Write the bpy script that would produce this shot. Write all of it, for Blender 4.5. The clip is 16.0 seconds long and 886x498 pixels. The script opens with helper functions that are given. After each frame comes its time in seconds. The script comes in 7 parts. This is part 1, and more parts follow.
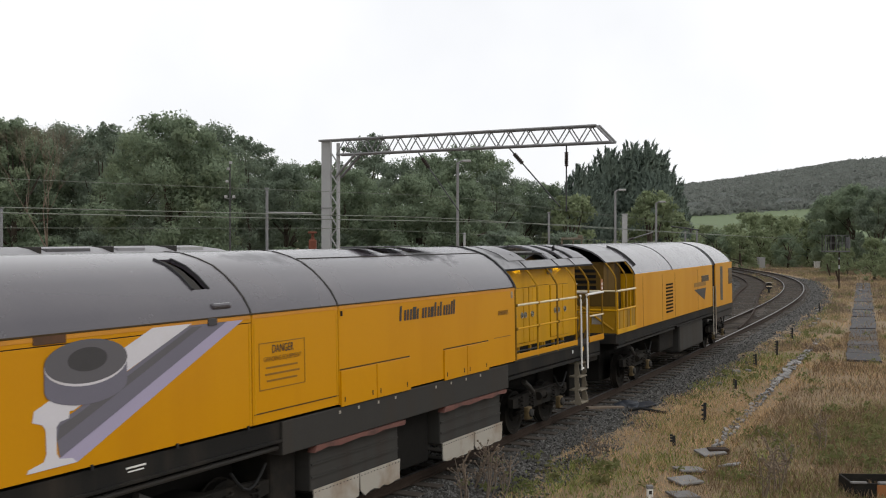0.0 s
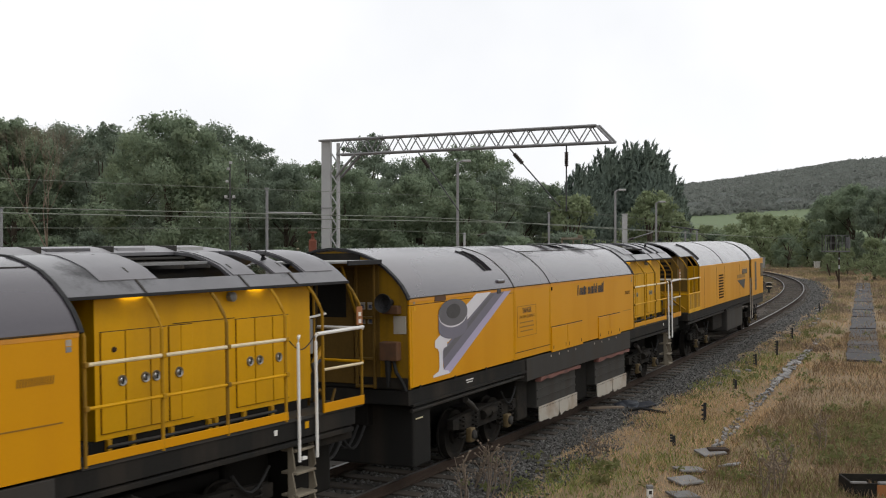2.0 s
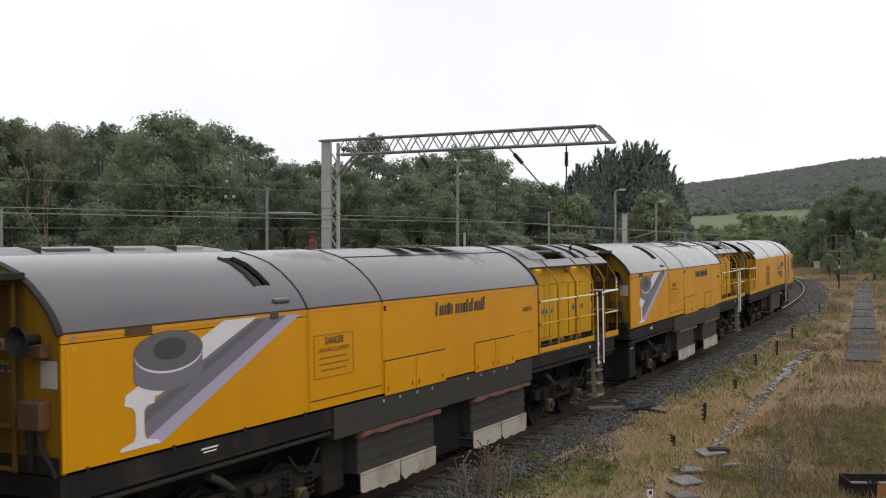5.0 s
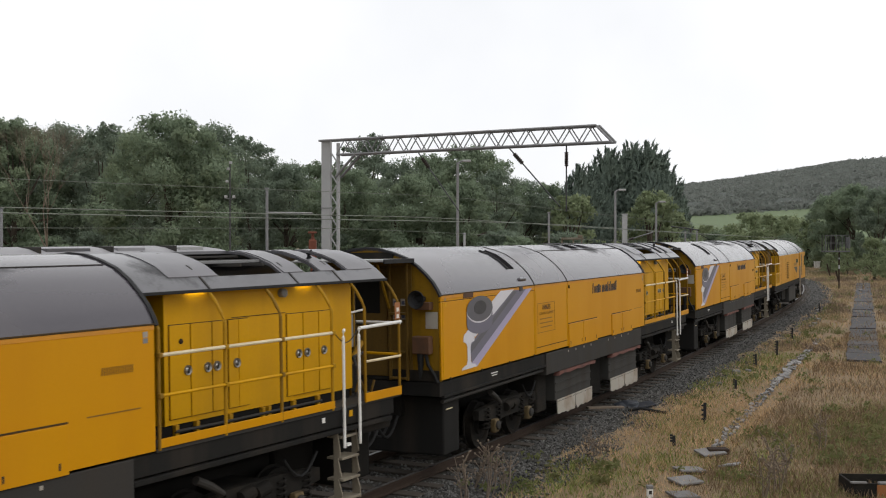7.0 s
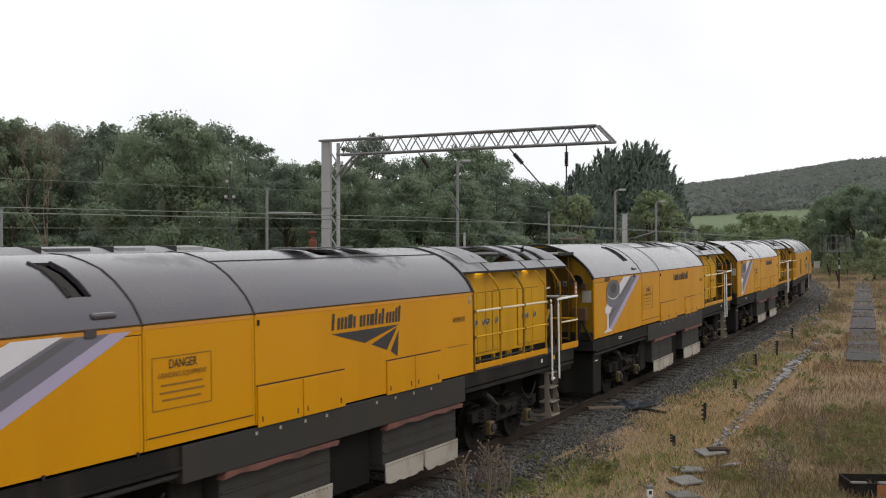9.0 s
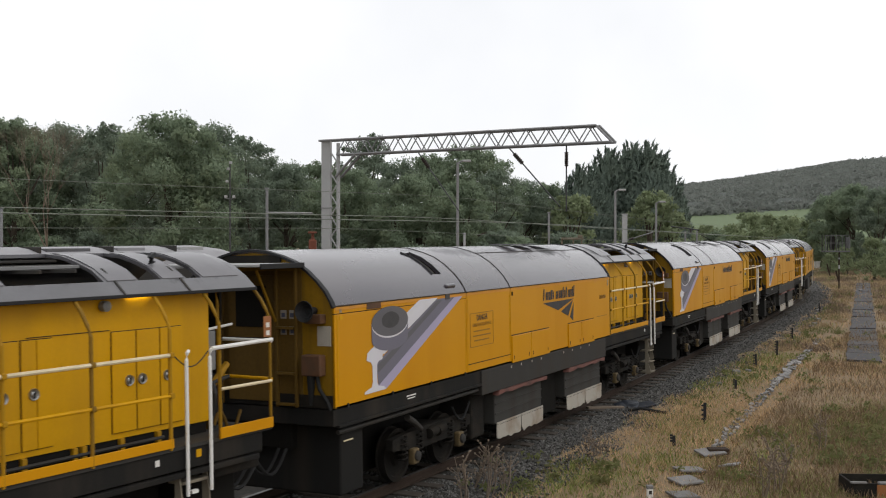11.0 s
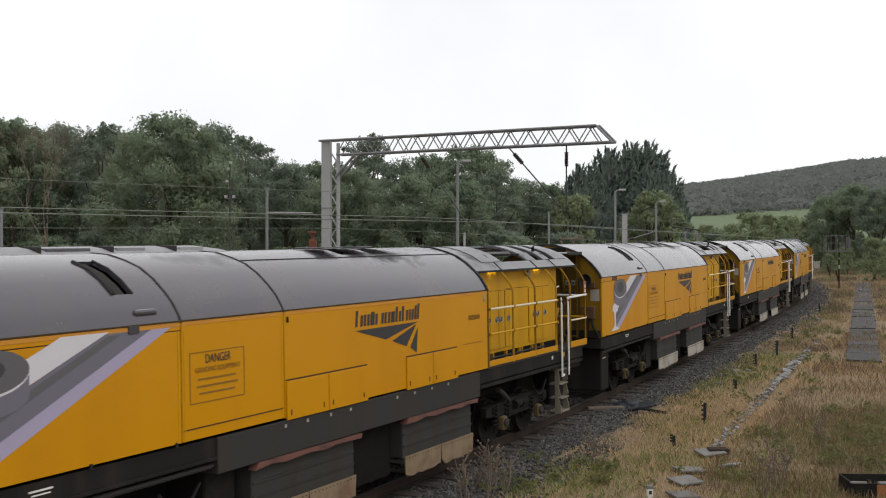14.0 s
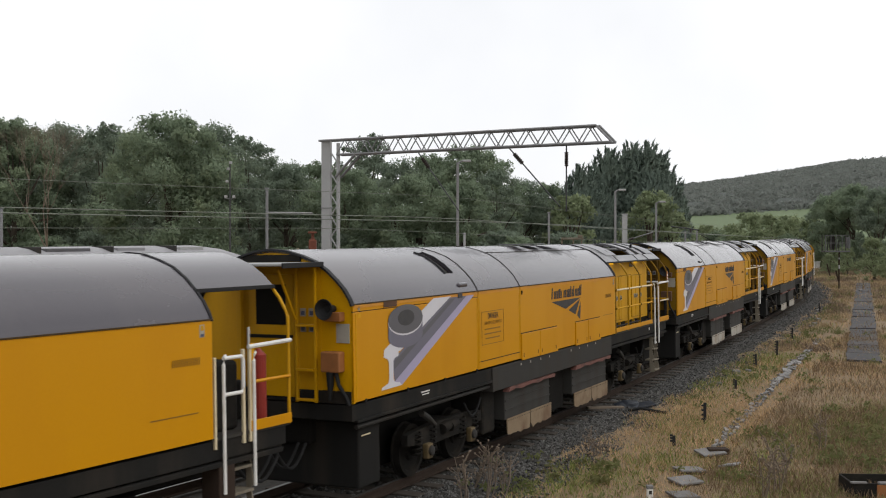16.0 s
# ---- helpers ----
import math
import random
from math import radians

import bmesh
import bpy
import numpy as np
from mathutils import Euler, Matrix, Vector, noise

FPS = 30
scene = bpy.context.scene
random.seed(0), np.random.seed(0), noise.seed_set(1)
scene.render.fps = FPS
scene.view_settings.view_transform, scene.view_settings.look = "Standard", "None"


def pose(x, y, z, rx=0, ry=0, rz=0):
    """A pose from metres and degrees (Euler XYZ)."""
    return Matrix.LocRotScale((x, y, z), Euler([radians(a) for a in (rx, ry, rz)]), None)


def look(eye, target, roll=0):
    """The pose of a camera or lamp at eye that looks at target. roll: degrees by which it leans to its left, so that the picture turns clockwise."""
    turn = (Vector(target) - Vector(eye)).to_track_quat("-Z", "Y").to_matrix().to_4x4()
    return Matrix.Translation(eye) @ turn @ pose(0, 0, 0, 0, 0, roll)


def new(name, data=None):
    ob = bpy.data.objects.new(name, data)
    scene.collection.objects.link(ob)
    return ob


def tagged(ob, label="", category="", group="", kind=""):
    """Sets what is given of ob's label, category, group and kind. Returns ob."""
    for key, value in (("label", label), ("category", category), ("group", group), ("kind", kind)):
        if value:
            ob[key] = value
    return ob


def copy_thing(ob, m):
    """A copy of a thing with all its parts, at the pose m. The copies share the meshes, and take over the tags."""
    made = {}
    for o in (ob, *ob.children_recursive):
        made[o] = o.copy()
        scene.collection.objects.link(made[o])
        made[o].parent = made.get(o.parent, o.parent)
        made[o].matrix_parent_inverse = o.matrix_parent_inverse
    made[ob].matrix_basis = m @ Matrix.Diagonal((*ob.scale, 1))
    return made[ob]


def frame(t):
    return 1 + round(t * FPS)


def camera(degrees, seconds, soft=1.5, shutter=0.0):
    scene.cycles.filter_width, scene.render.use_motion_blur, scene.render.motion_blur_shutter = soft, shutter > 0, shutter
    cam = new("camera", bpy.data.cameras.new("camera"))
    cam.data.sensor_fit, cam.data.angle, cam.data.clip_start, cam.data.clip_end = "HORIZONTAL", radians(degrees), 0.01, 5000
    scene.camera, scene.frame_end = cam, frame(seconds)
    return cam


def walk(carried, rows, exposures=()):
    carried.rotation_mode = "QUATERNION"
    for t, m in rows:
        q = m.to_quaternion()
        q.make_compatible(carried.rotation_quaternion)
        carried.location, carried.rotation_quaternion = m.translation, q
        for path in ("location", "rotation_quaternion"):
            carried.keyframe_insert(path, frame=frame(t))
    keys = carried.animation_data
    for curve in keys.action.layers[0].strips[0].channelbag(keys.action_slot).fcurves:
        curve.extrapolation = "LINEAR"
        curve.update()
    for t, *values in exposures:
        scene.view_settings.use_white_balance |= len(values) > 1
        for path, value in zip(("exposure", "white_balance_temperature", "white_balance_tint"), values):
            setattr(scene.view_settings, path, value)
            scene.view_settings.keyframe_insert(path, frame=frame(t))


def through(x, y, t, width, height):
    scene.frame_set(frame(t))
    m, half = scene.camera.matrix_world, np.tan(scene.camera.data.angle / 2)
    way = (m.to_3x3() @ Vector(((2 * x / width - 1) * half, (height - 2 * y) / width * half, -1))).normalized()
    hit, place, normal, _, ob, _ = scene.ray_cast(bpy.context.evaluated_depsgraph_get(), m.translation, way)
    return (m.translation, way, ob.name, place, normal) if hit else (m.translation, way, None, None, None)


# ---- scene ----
# camera: stands still on the bank beside the line
EYE = (0.0, 0.0, 4.08)
VIEW = pose(*EYE, 90 - 0.705, 0, 0) @ pose(0, 0, 0, 0, 0, 0.05)
cam = camera(44.85, 16.0, soft=1.05, shutter=0.2)
walk(cam, [(0, VIEW), (16, VIEW)])

# ---- world and light: bright overcast ----
SUN_EL, SUN_AZ = 48, 118
world = bpy.data.worlds.new("overcast_sky")
scene.world = world
world.use_nodes = True
wn, wl = world.node_tree.nodes, world.node_tree.links
wn.clear()
sky = wn.new("ShaderNodeTexSky")
sky.sky_type, sky.sun_disc = "NISHITA", False
sky.sun_elevation, sky.sun_rotation = radians(SUN_EL), radians(SUN_AZ)
cloud = wn.new("ShaderNodeTexNoise")
cloud.inputs["Scale"].default_value, cloud.inputs["Detail"].default_value = 2.2, 5
ramp = wn.new("ShaderNodeValToRGB")
ramp.color_ramp.elements[0].position, ramp.color_ramp.elements[0].color = 0.3, (9.5, 9.6, 9.9, 1)
ramp.color_ramp.elements[1].position, ramp.color_ramp.elements[1].color = 0.55, (11.2, 11.2, 11.3, 1)
blend = wn.new("ShaderNodeMixRGB")
blend.inputs[0].default_value = 0.93
back = wn.new("ShaderNodeBackground")
back.inputs["Strength"].default_value = 0.1
wout = wn.new("ShaderNodeOutputWorld")
wl.new(cloud.outputs["Fac"], ramp.inputs[0])
wl.new(sky.outputs[0], blend.inputs[1])
wl.new(ramp.outputs[0], blend.inputs[2])
wl.new(blend.outputs[0], back.inputs[0])
wl.new(back.outputs[0], wout.inputs[0])
sun_data = bpy.data.lights.new("sun", "SUN")
sun_data.energy, sun_data.angle, sun_data.color = 0.6, radians(25), (1.0, 0.97, 0.92)
sun = new("sun", sun_data)
sa, se = radians(SUN_AZ), radians(SUN_EL)
sun.matrix_basis = look((math.sin(sa) * math.cos(se) * 50, math.cos(sa) * math.cos(se) * 50, math.sin(se) * 50), (0, 0, 0))
scene.view_settings.exposure = 0.0


# ---- materials ----
def mat(name, color, rough=0.6, metal=0.0, var=0.25, scale=6.0, dirt=None, dirt_amount=0.3, bump=0.15, fine=60.0, island=0.0, obj_random=0.0, coat=0.0, streak=False, spec=0.5, ior=1.45):
    """Paint or other surface with stains at a large scale, grain at a fine one, and relief."""
    m = bpy.data.materials.new(name)
    m.use_nodes = True
    nt = m.node_tree
    n, l = nt.nodes, nt.links
    b = n["Principled BSDF"]
    b.inputs["Roughness"].default_value, b.inputs["Metallic"].default_value = rough, metal
    b.inputs["Coat Weight"].default_value, b.inputs["Coat Roughness"].default_value = coat, 0.12
    b.inputs["Specular IOR Level"].default_value, b.inputs["IOR"].default_value = spec, ior
    tc = n.new("ShaderNodeTexCoord")
    big, small = n.new("ShaderNodeTexNoise"), n.new("ShaderNodeTexNoise")
    big.inputs["Scale"].default_value, big.inputs["Detail"].default_value = scale, 6
    small.inputs["Scale"].default_value, small.inputs["Detail"].default_value = fine, 3
    src = tc.outputs["Object"]
    if streak:
        mp = n.new("ShaderNodeMapping")
        mp.inputs["Scale"].default_value = (1.0, 1.0, 0.12)
        l.new(src, mp.inputs[0])
        l.new(mp.outputs[0], big.inputs["Vector"])
    else:
        l.new(src, big.inputs["Vector"])
    l.new(src, small.inputs["Vector"])
    dark = [c * (1 - var) for c in color]
    mix1 = n.new("ShaderNodeMixRGB")
    mix1.inputs[1].default_value, mix1.inputs[2].default_value = (*dark, 1), (*[min(1, c * (1 + var * 0.6)) for c in color], 1)
    l.new(small.outputs["Fac"], mix1.inputs[0])
    out = mix1.outputs[0]
    dr = n.new("ShaderNodeValToRGB")
    dr.color_ramp.elements[0].position, dr.color_ramp.elements[1].position = 0.48, 0.72
    l.new(big.outputs["Fac"], dr.inputs[0])
    mul = n.new("ShaderNodeMath")
    mul.operation = "MULTIPLY"
    mul.inputs[1].default_value = dirt_amount
    l.new(dr.outputs[0], mul.inputs[0])
    mix2 = n.new("ShaderNodeMixRGB")
    mix2.inputs[2].default_value = (*(dirt or dark), 1)
    l.new(mul.outputs[0], mix2.inputs[0])
    l.new(out, mix2.inputs[1])
    out = mix2.outputs[0]
    if island or obj_random:
        src = n.new("ShaderNodeNewGeometry").outputs["Random Per Island"] if island else n.new("ShaderNodeObjectInfo").outputs["Random"]
        hsv = n.new("ShaderNodeHueSaturation")
        mr = n.new("ShaderNodeMapRange")
        k = island or obj_random
        mr.inputs["To Min"].default_value, mr.inputs["To Max"].default_value = 1 - k, 1 + k
        l.new(src, mr.inputs["Value"])
        l.new(mr.outputs[0], hsv.inputs["Value"])
        l.new(out, hsv.inputs["Color"])
        out = hsv.outputs[0]
    l.new(out, b.inputs["Base Color"])
    rr = n.new("ShaderNodeMapRange")
    rr.inputs["To Min"].default_value, rr.inputs["To Max"].default_value = max(0.03, rough - 0.1), min(1, rough + 0.15)
    l.new(big.outputs["Fac"], rr.inputs["Value"])
    l.new(rr.outputs[0], b.inputs["Roughness"])
    if bump:
        bp = n.new("ShaderNodeBump")
        bp.inputs["Strength"].default_value, bp.inputs["Distance"].default_value = bump, 0.02
        l.new(small.outputs["Fac"], bp.inputs["Height"])
        l.new(bp.outputs[0], b.inputs["Normal"])
    return m


YELLOW = mat("yellow_paint", (0.56, 0.25, 0.0), 0.36, var=0.04, scale=0.9, dirt=(0.47, 0.19, 0.0), dirt_amount=0.5, bump=0.01, fine=25, streak=True, spec=0.2, coat=0.25)
YELLOW_IN = mat("yellow_paint_worn", (0.57, 0.293, 0.0), 0.45, var=0.08, scale=1.4, dirt=(0.30, 0.155, 0.01), dirt_amount=0.5, bump=0.02, fine=25, streak=True, spec=0.25)
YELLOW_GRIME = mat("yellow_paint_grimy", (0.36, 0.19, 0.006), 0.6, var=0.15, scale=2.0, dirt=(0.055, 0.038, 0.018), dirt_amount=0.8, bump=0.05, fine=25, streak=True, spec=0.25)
# dark yellows: soot and grime mixed with the shade between cars
YELLOW_SOOT_SHADE = mat("yellow_paint_soot_and_shade", (0.115, 0.066, 0.012), 0.7, var=0.25, scale=2.2, dirt=(0.02, 0.016, 0.012), dirt_amount=0.9, bump=0.08, fine=25, streak=True, spec=0.2)
YELLOW_GRIME_SHADE = mat("yellow_paint_grime_and_shade", (0.23, 0.125, 0.006), 0.6, var=0.2, scale=2.0, dirt=(0.04, 0.028, 0.014), dirt_amount=0.85, bump=0.05, fine=25, streak=True, spec=0.2)


def roof_paint(name, color, rough, stains=(), **k):
    """Roof paint with soot and scuffs; a stain is (u, y, half length, half width, depth)."""
    m = mat(name, color, rough, **k)
    n, l = m.node_tree.nodes, m.node_tree.links
    b = n["Principled BSDF"]
    b.inputs["Coat Roughness"].default_value = 0.17
    tc = n.new("ShaderNodeTexCoord")
    rag = n.new("ShaderNodeTexNoise")
    rag.inputs["Scale"].default_value, rag.inputs["Detail"].default_value, rag.inputs["Roughness"].default_value = 2.6, 8, 0.72
    l.new(tc.outputs["Object"], rag.inputs["Vector"])
    for u, y, hu, hy, depth in stains:
        mp = n.new("ShaderNodeMapping")
        mp.vector_type = "POINT"
        mp.inputs["Location"].default_value = (-(u + 4.92) / hu, -y / hy, 0)
        mp.inputs["Scale"].default_value = (1 / hu, 1 / hy, 0)
        ln = n.new("ShaderNodeVectorMath")
        ln.operation = "LENGTH"
        l.new(tc.outputs["Object"], mp.inputs[0])
        l.new(mp.outputs[0], ln.inputs[0])
        mad = n.new("ShaderNodeMath")
        mad.operation = "MULTIPLY_ADD"
        mad.inputs[1].default_value = 3.2
        l.new(rag.outputs["Fac"], mad.inputs[0])
        l.new(ln.outputs["Value"], mad.inputs[2])
        mr = n.new("ShaderNodeMapRange")
        mr.inputs["From Min"].default_value, mr.inputs["From Max"].default_value = 2.55, 1.75
        mr.inputs["To Min"].default_value, mr.inputs["To Max"].default_value = 0.0, depth
        l.new(mad.outputs[0], mr.inputs["Value"])
        for socket, value in (("Base Color", (0.012, 0.0115, 0.012, 1)), ("Roughness", (0.8, 0.8, 0.8, 1)), ("Coat Weight", (0, 0, 0, 1))):
            mix = n.new("ShaderNodeMixRGB")
            l.new(mr.outputs[0], mix.inputs[0])
            if b.inputs[socket].links:
                l.new(b.inputs[socket].links[0].from_socket, mix.inputs[1])
            else:
                c = b.inputs[socket].default_value
                mix.inputs[1].default_value = (c, c, c, 1)
            mix.inputs[2].default_value = value
            l.new(mix.outputs[0], b.inputs[socket])
    return m


ROOF_LOOK = dict(coat=0.5, var=0.08, scale=0.6, dirt=(0.072, 0.061, 0.066), dirt_amount=0.8, bump=0.006, fine=18, ior=1.55)
ROOF = roof_paint("roof_grey_paint", (0.048, 0.0415, 0.051), 0.23, **ROOF_LOOK)
ROOF_SOOTED = roof_paint("roof_grey_paint_sooted", (0.048, 0.0415, 0.051), 0.23, ((-2.2, -0.6, 0.85, 0.36, 0.95), (-3.1, -0.45, 0.7, 0.2, 0.85), (-6.9, -0.5, 0.9, 0.3, 0.35)), **ROOF_LOOK)
ROOF_DARK = roof_paint("roof_sooty_paint", (0.085, 0.083, 0.09), 0.34, ((0.75, -0.85, 0.75, 0.28, 0.75), (4.3, -0.75, 0.8, 0.3, 0.8)), var=0.15, scale=1.2, dirt=(0.055, 0.053, 0.055), dirt_amount=0.7, bump=0.02, fine=30, ior=1.5, coat=0.5)
ROOF_PLATE = mat("pale_roof_plate", (0.12, 0.116, 0.125), 0.4, var=0.12, scale=1.5, dirt=(0.09, 0.085, 0.088), dirt_amount=0.6, bump=0.02, fine=25, coat=0.3)
YELLOW_FADED = mat("yellow_paint_faded", (0.57, 0.25, 0.03), 0.5, var=0.1, scale=1.6, dirt=(0.42, 0.19, 0.06), dirt_amount=0.6, bump=0.02, fine=25, spec=0.25)
BLACK = mat("black_paint", (0.02, 0.02, 0.021), 0.6, var=0.3, scale=4, bump=0.05, spec=0.25)
# near-black for sooty ports and for the shade in gaps and openings
VOID = mat("soot_and_shade_black", (0.015, 0.014, 0.0125), 0.9, var=0.3, scale=4, bump=0.1, spec=0.08)
SOLE = mat("underframe_grey", (0.042, 0.040, 0.037), 0.6, var=0.15, scale=1.5, dirt=(0.05, 0.040, 0.031), dirt_amount=0.7, bump=0.04, fine=40, streak=True, spec=0.12)
SOLE_DARK = mat("underframe_black", (0.017, 0.0165, 0.0155), 0.65, var=0.2, scale=1.5, dirt=(0.045, 0.037, 0.029), dirt_amount=0.7, bump=0.04, fine=40, streak=True, spec=0.1)
# brake dust on running gear; also the black of sheets added for shade
UNDER = mat("brake_dust_and_shade_black", (0.018, 0.0165, 0.0145), 0.85, var=0.35, scale=3, dirt=(0.045, 0.037, 0.028), dirt_amount=0.5, bump=0.2, spec=0.12)
CASING = mat("grinding_casing_grey", (0.043, 0.041, 0.037), 0.7, var=0.15, scale=2.5, dirt=(0.04, 0.03, 0.024), dirt_amount=0.6, bump=0.06, streak=True, spec=0.2)
LIP = mat("faded_red_rubber", (0.15, 0.062, 0.048), 0.8, var=0.25, scale=3, dirt=(0.05, 0.032, 0.027), dirt_amount=0.85, bump=0.1)
FLAP = mat("dirty_cream_canvas", (0.36, 0.33, 0.28), 0.85, var=0.12, scale=2.6, dirt=(0.20, 0.13, 0.075), dirt_amount=0.7, bump=0.12)
FLAP_RUST = mat("rust_stained_canvas", (0.23, 0.165, 0.10), 0.85, var=0.2, scale=2.2, dirt=(0.12, 0.06, 0.03), dirt_amount=0.8, bump=0.12)
CREAM = mat("cream_handrail_paint", (0.66, 0.56, 0.37), 0.5, var=0.12, scale=3, dirt=(0.35, 0.27, 0.15), dirt_amount=0.5, bump=0.02)
WHITE = mat("white_paint", (0.72, 0.71, 0.68), 0.5, var=0.08, scale=3, dirt=(0.42, 0.38, 0.32), dirt_amount=0.4, bump=0.02)
ORANGE = mat("orange_box_paint", (0.30, 0.115, 0.035), 0.55, var=0.15, scale=4, dirt=(0.16, 0.07, 0.03), dirt_amount=0.5, bump=0.03)
ORANGE_DIRTY = mat("dirty_brown_box", (0.10, 0.045, 0.02), 0.7, var=0.2, scale=4, dirt=(0.04, 0.03, 0.02), dirt_amount=0.6, bump=0.03)
RUST_RED = mat("rust_red_paint", (0.16, 0.05, 0.028), 0.8, var=0.2, scale=5, dirt=(0.08, 0.035, 0.025), bump=0.1)
RED = mat("red_paint", (0.27, 0.022, 0.012), 0.45, var=0.12, scale=4, bump=0.02)
GREEN_SIGN = mat("green_sign", (0.02, 0.25, 0.14), 0.4, var=0.05, bump=0)
CHROME = mat("chrome_latch", (0.30, 0.295, 0.28), 0.3, metal=0.8, var=0.15, scale=20, bump=0.02)
GLYPH = mat("dark_notice_print", (0.06, 0.07, 0.12), 0.6, var=0.1, bump=0)
SEAM = mat("seam_shadow_gap", (0.05, 0.028, 0.006), 0.8, var=0.2, bump=0)
ART_WHITE = mat("emblem_white", (0.60, 0.585, 0.62), 0.5, var=0.06, scale=2, dirt=(0.5, 0.46, 0.4), dirt_amount=0.4, bump=0)
ART_LILAC = mat("emblem_lilac_grey", (0.36, 0.325, 0.45), 0.5, var=0.06, scale=2, bump=0)
ART_GREY = mat("emblem_mid_grey", (0.145, 0.138, 0.175), 0.5, var=0.08, scale=2, bump=0)
ART_DISC = mat("emblem_disc_grey", (0.105, 0.10, 0.11), 0.5, var=0.08, scale=2, bump=0)
ART_DARK = mat("emblem_dark", (0.045, 0.043, 0.045), 0.5, var=0.1, bump=0)
INK = mat("dark_lettering", (0.03, 0.028, 0.03), 0.5, var=0.1, bump=0)
INK_FADED = mat("faded_lettering", (0.24, 0.115, 0.006), 0.5, var=0.2, bump=0)
GLASS_DARK = mat("dark_window_glass", (0.015, 0.017, 0.02), 0.08, var=0.1, bump=0)
STEEL = mat("worn_rail_steel", (0.085, 0.08, 0.076), 0.42, metal=0.3, var=0.15, scale=5, bump=0.02)
RUST = mat("rail_rust", (0.04, 0.027, 0.02), 0.85, var=0.3, scale=8, dirt=(0.04, 0.028, 0.02), bump=0.2, spec=0.2)
SLEEPER = mat("weathered_sleeper", (0.075, 0.063, 0.052), 0.9, var=0.3, scale=5, dirt=(0.05, 0.042, 0.035), bump=0.3, obj_random=0.3, spec=0.2)
STONE = mat("ballast_stone", (0.085, 0.083, 0.078), 0.85, var=0.2, scale=30, island=0.85, bump=0.2, spec=0.3)
BALLAST_BROWN = mat("weedy_brown_ballast", (0.085, 0.068, 0.05), 0.95, var=0.5, scale=0.5, dirt=(0.13, 0.10, 0.068), dirt_amount=0.9, bump=0.9, fine=14, spec=0.15)
BALLAST = mat("ballast_bed", (0.055, 0.051, 0.045), 0.95, var=0.6, scale=3, dirt=(0.08, 0.072, 0.06), bump=0.9, fine=22, spec=0.15)
GALV = mat("galvanised_steel", (0.21, 0.21, 0.21), 0.55, metal=0.25, var=0.12, scale=4, dirt=(0.2, 0.2, 0.195), bump=0.04)
GALV_PALE = mat("pale_grey_steel", (0.34, 0.34, 0.335), 0.6, var=0.1, scale=2, dirt=(0.27, 0.27, 0.26), bump=0.03)
WIRE = mat("copper_wire_aged", (0.17, 0.185, 0.15), 0.6, var=0.1, bump=0)
RUST_BEAM = mat("weathered_brown_steel", (0.16, 0.13, 0.09), 0.8, var=0.2, bump=0.05)
SIGNAL_GREY = mat("dull_grey_signal_case", (0.11, 0.11, 0.11), 0.7, var=0.2, bump=0)
ARM_DARK = mat("weathered_dark_steel", (0.05, 0.05, 0.05), 0.6, metal=0.2, var=0.2, bump=0)
CERAMIC = mat("brown_insulator", (0.035, 0.025, 0.022), 0.4, var=0.1, bump=0)
CONC = mat("weathered_concrete", (0.17, 0.165, 0.16), 0.9, var=0.2, scale=3, dirt=(0.14, 0.13, 0.11), dirt_amount=0.6, bump=0.25, obj_random=0.2)
LID = mat("pale_trough_concrete", (0.22, 0.215, 0.21), 0.9, var=0.2, scale=3, dirt=(0.15, 0.14, 0.12), dirt_amount=0.6, bump=0.25, obj_random=0.35)
SLAB = mat("old_slab_grey", (0.062, 0.059, 0.062), 0.9, var=0.2, scale=2, dirt=(0.09, 0.085, 0.075), dirt_amount=0.6, bump=0.25, obj_random=0.15)
BARK = mat("bark", (0.07, 0.055, 0.04), 0.95, var=0.4, scale=4, bump=0.5)
TWIG = mat("dead_stem", (0.18, 0.14, 0.105), 0.9, var=0.3, scale=8, bump=0.1)

def leaf_mat(name, color, second, through=0.5, var=0.2):
    """Leaves: colour varies leaf by leaf and branch by branch, some light comes through."""
    m = mat(name, color, 0.7, var=0.25, scale=0.3, dirt=second, dirt_amount=0.7, bump=0, island=var * 0.7)
    n, l = m.node_tree.nodes, m.node_tree.links
    b, out = n["Principled BSDF"], n["Material Output"]
    b.inputs["Specular IOR Level"].default_value = 0.25
    tr, mix = n.new("ShaderNodeBsdfTranslucent"), n.new("ShaderNodeMixShader")
    l.new(b.inputs["Base Color"].links[0].from_socket, tr.inputs["Color"])
    mix.inputs[0].default_value = through
    l.new(b.outputs[0], mix.inputs[1])
    l.new(tr.outputs[0], mix.inputs[2])
    l.new(mix.outputs[0], out.inputs["Surface"])
    return m


# leaf tints raised and blued to take in haze over the woods
LEAF = leaf_mat("leaf_green", (0.235, 0.295, 0.195), (0.265, 0.305, 0.175))
LEAF_DARK = leaf_mat("leaf_dark_green", (0.215, 0.265, 0.195), (0.23, 0.27, 0.18))
LEAF_BRIGHT = leaf_mat("leaf_bright_green", (0.27, 0.32, 0.18), (0.29, 0.31, 0.17))
NEEDLE = leaf_mat("conifer_needles", (0.165, 0.21, 0.17), (0.175, 0.215, 0.155), 0.4)
BRAMBLE = leaf_mat("bramble_leaf", (0.155, 0.17, 0.065), (0.19, 0.17, 0.075))
GRASS_DRY = mat("dry_straw_grass", (0.51, 0.34, 0.185), 0.85, var=0.15, scale=0.5, dirt=(0.27, 0.20, 0.10), dirt_amount=0.6, bump=0, island=0.1)
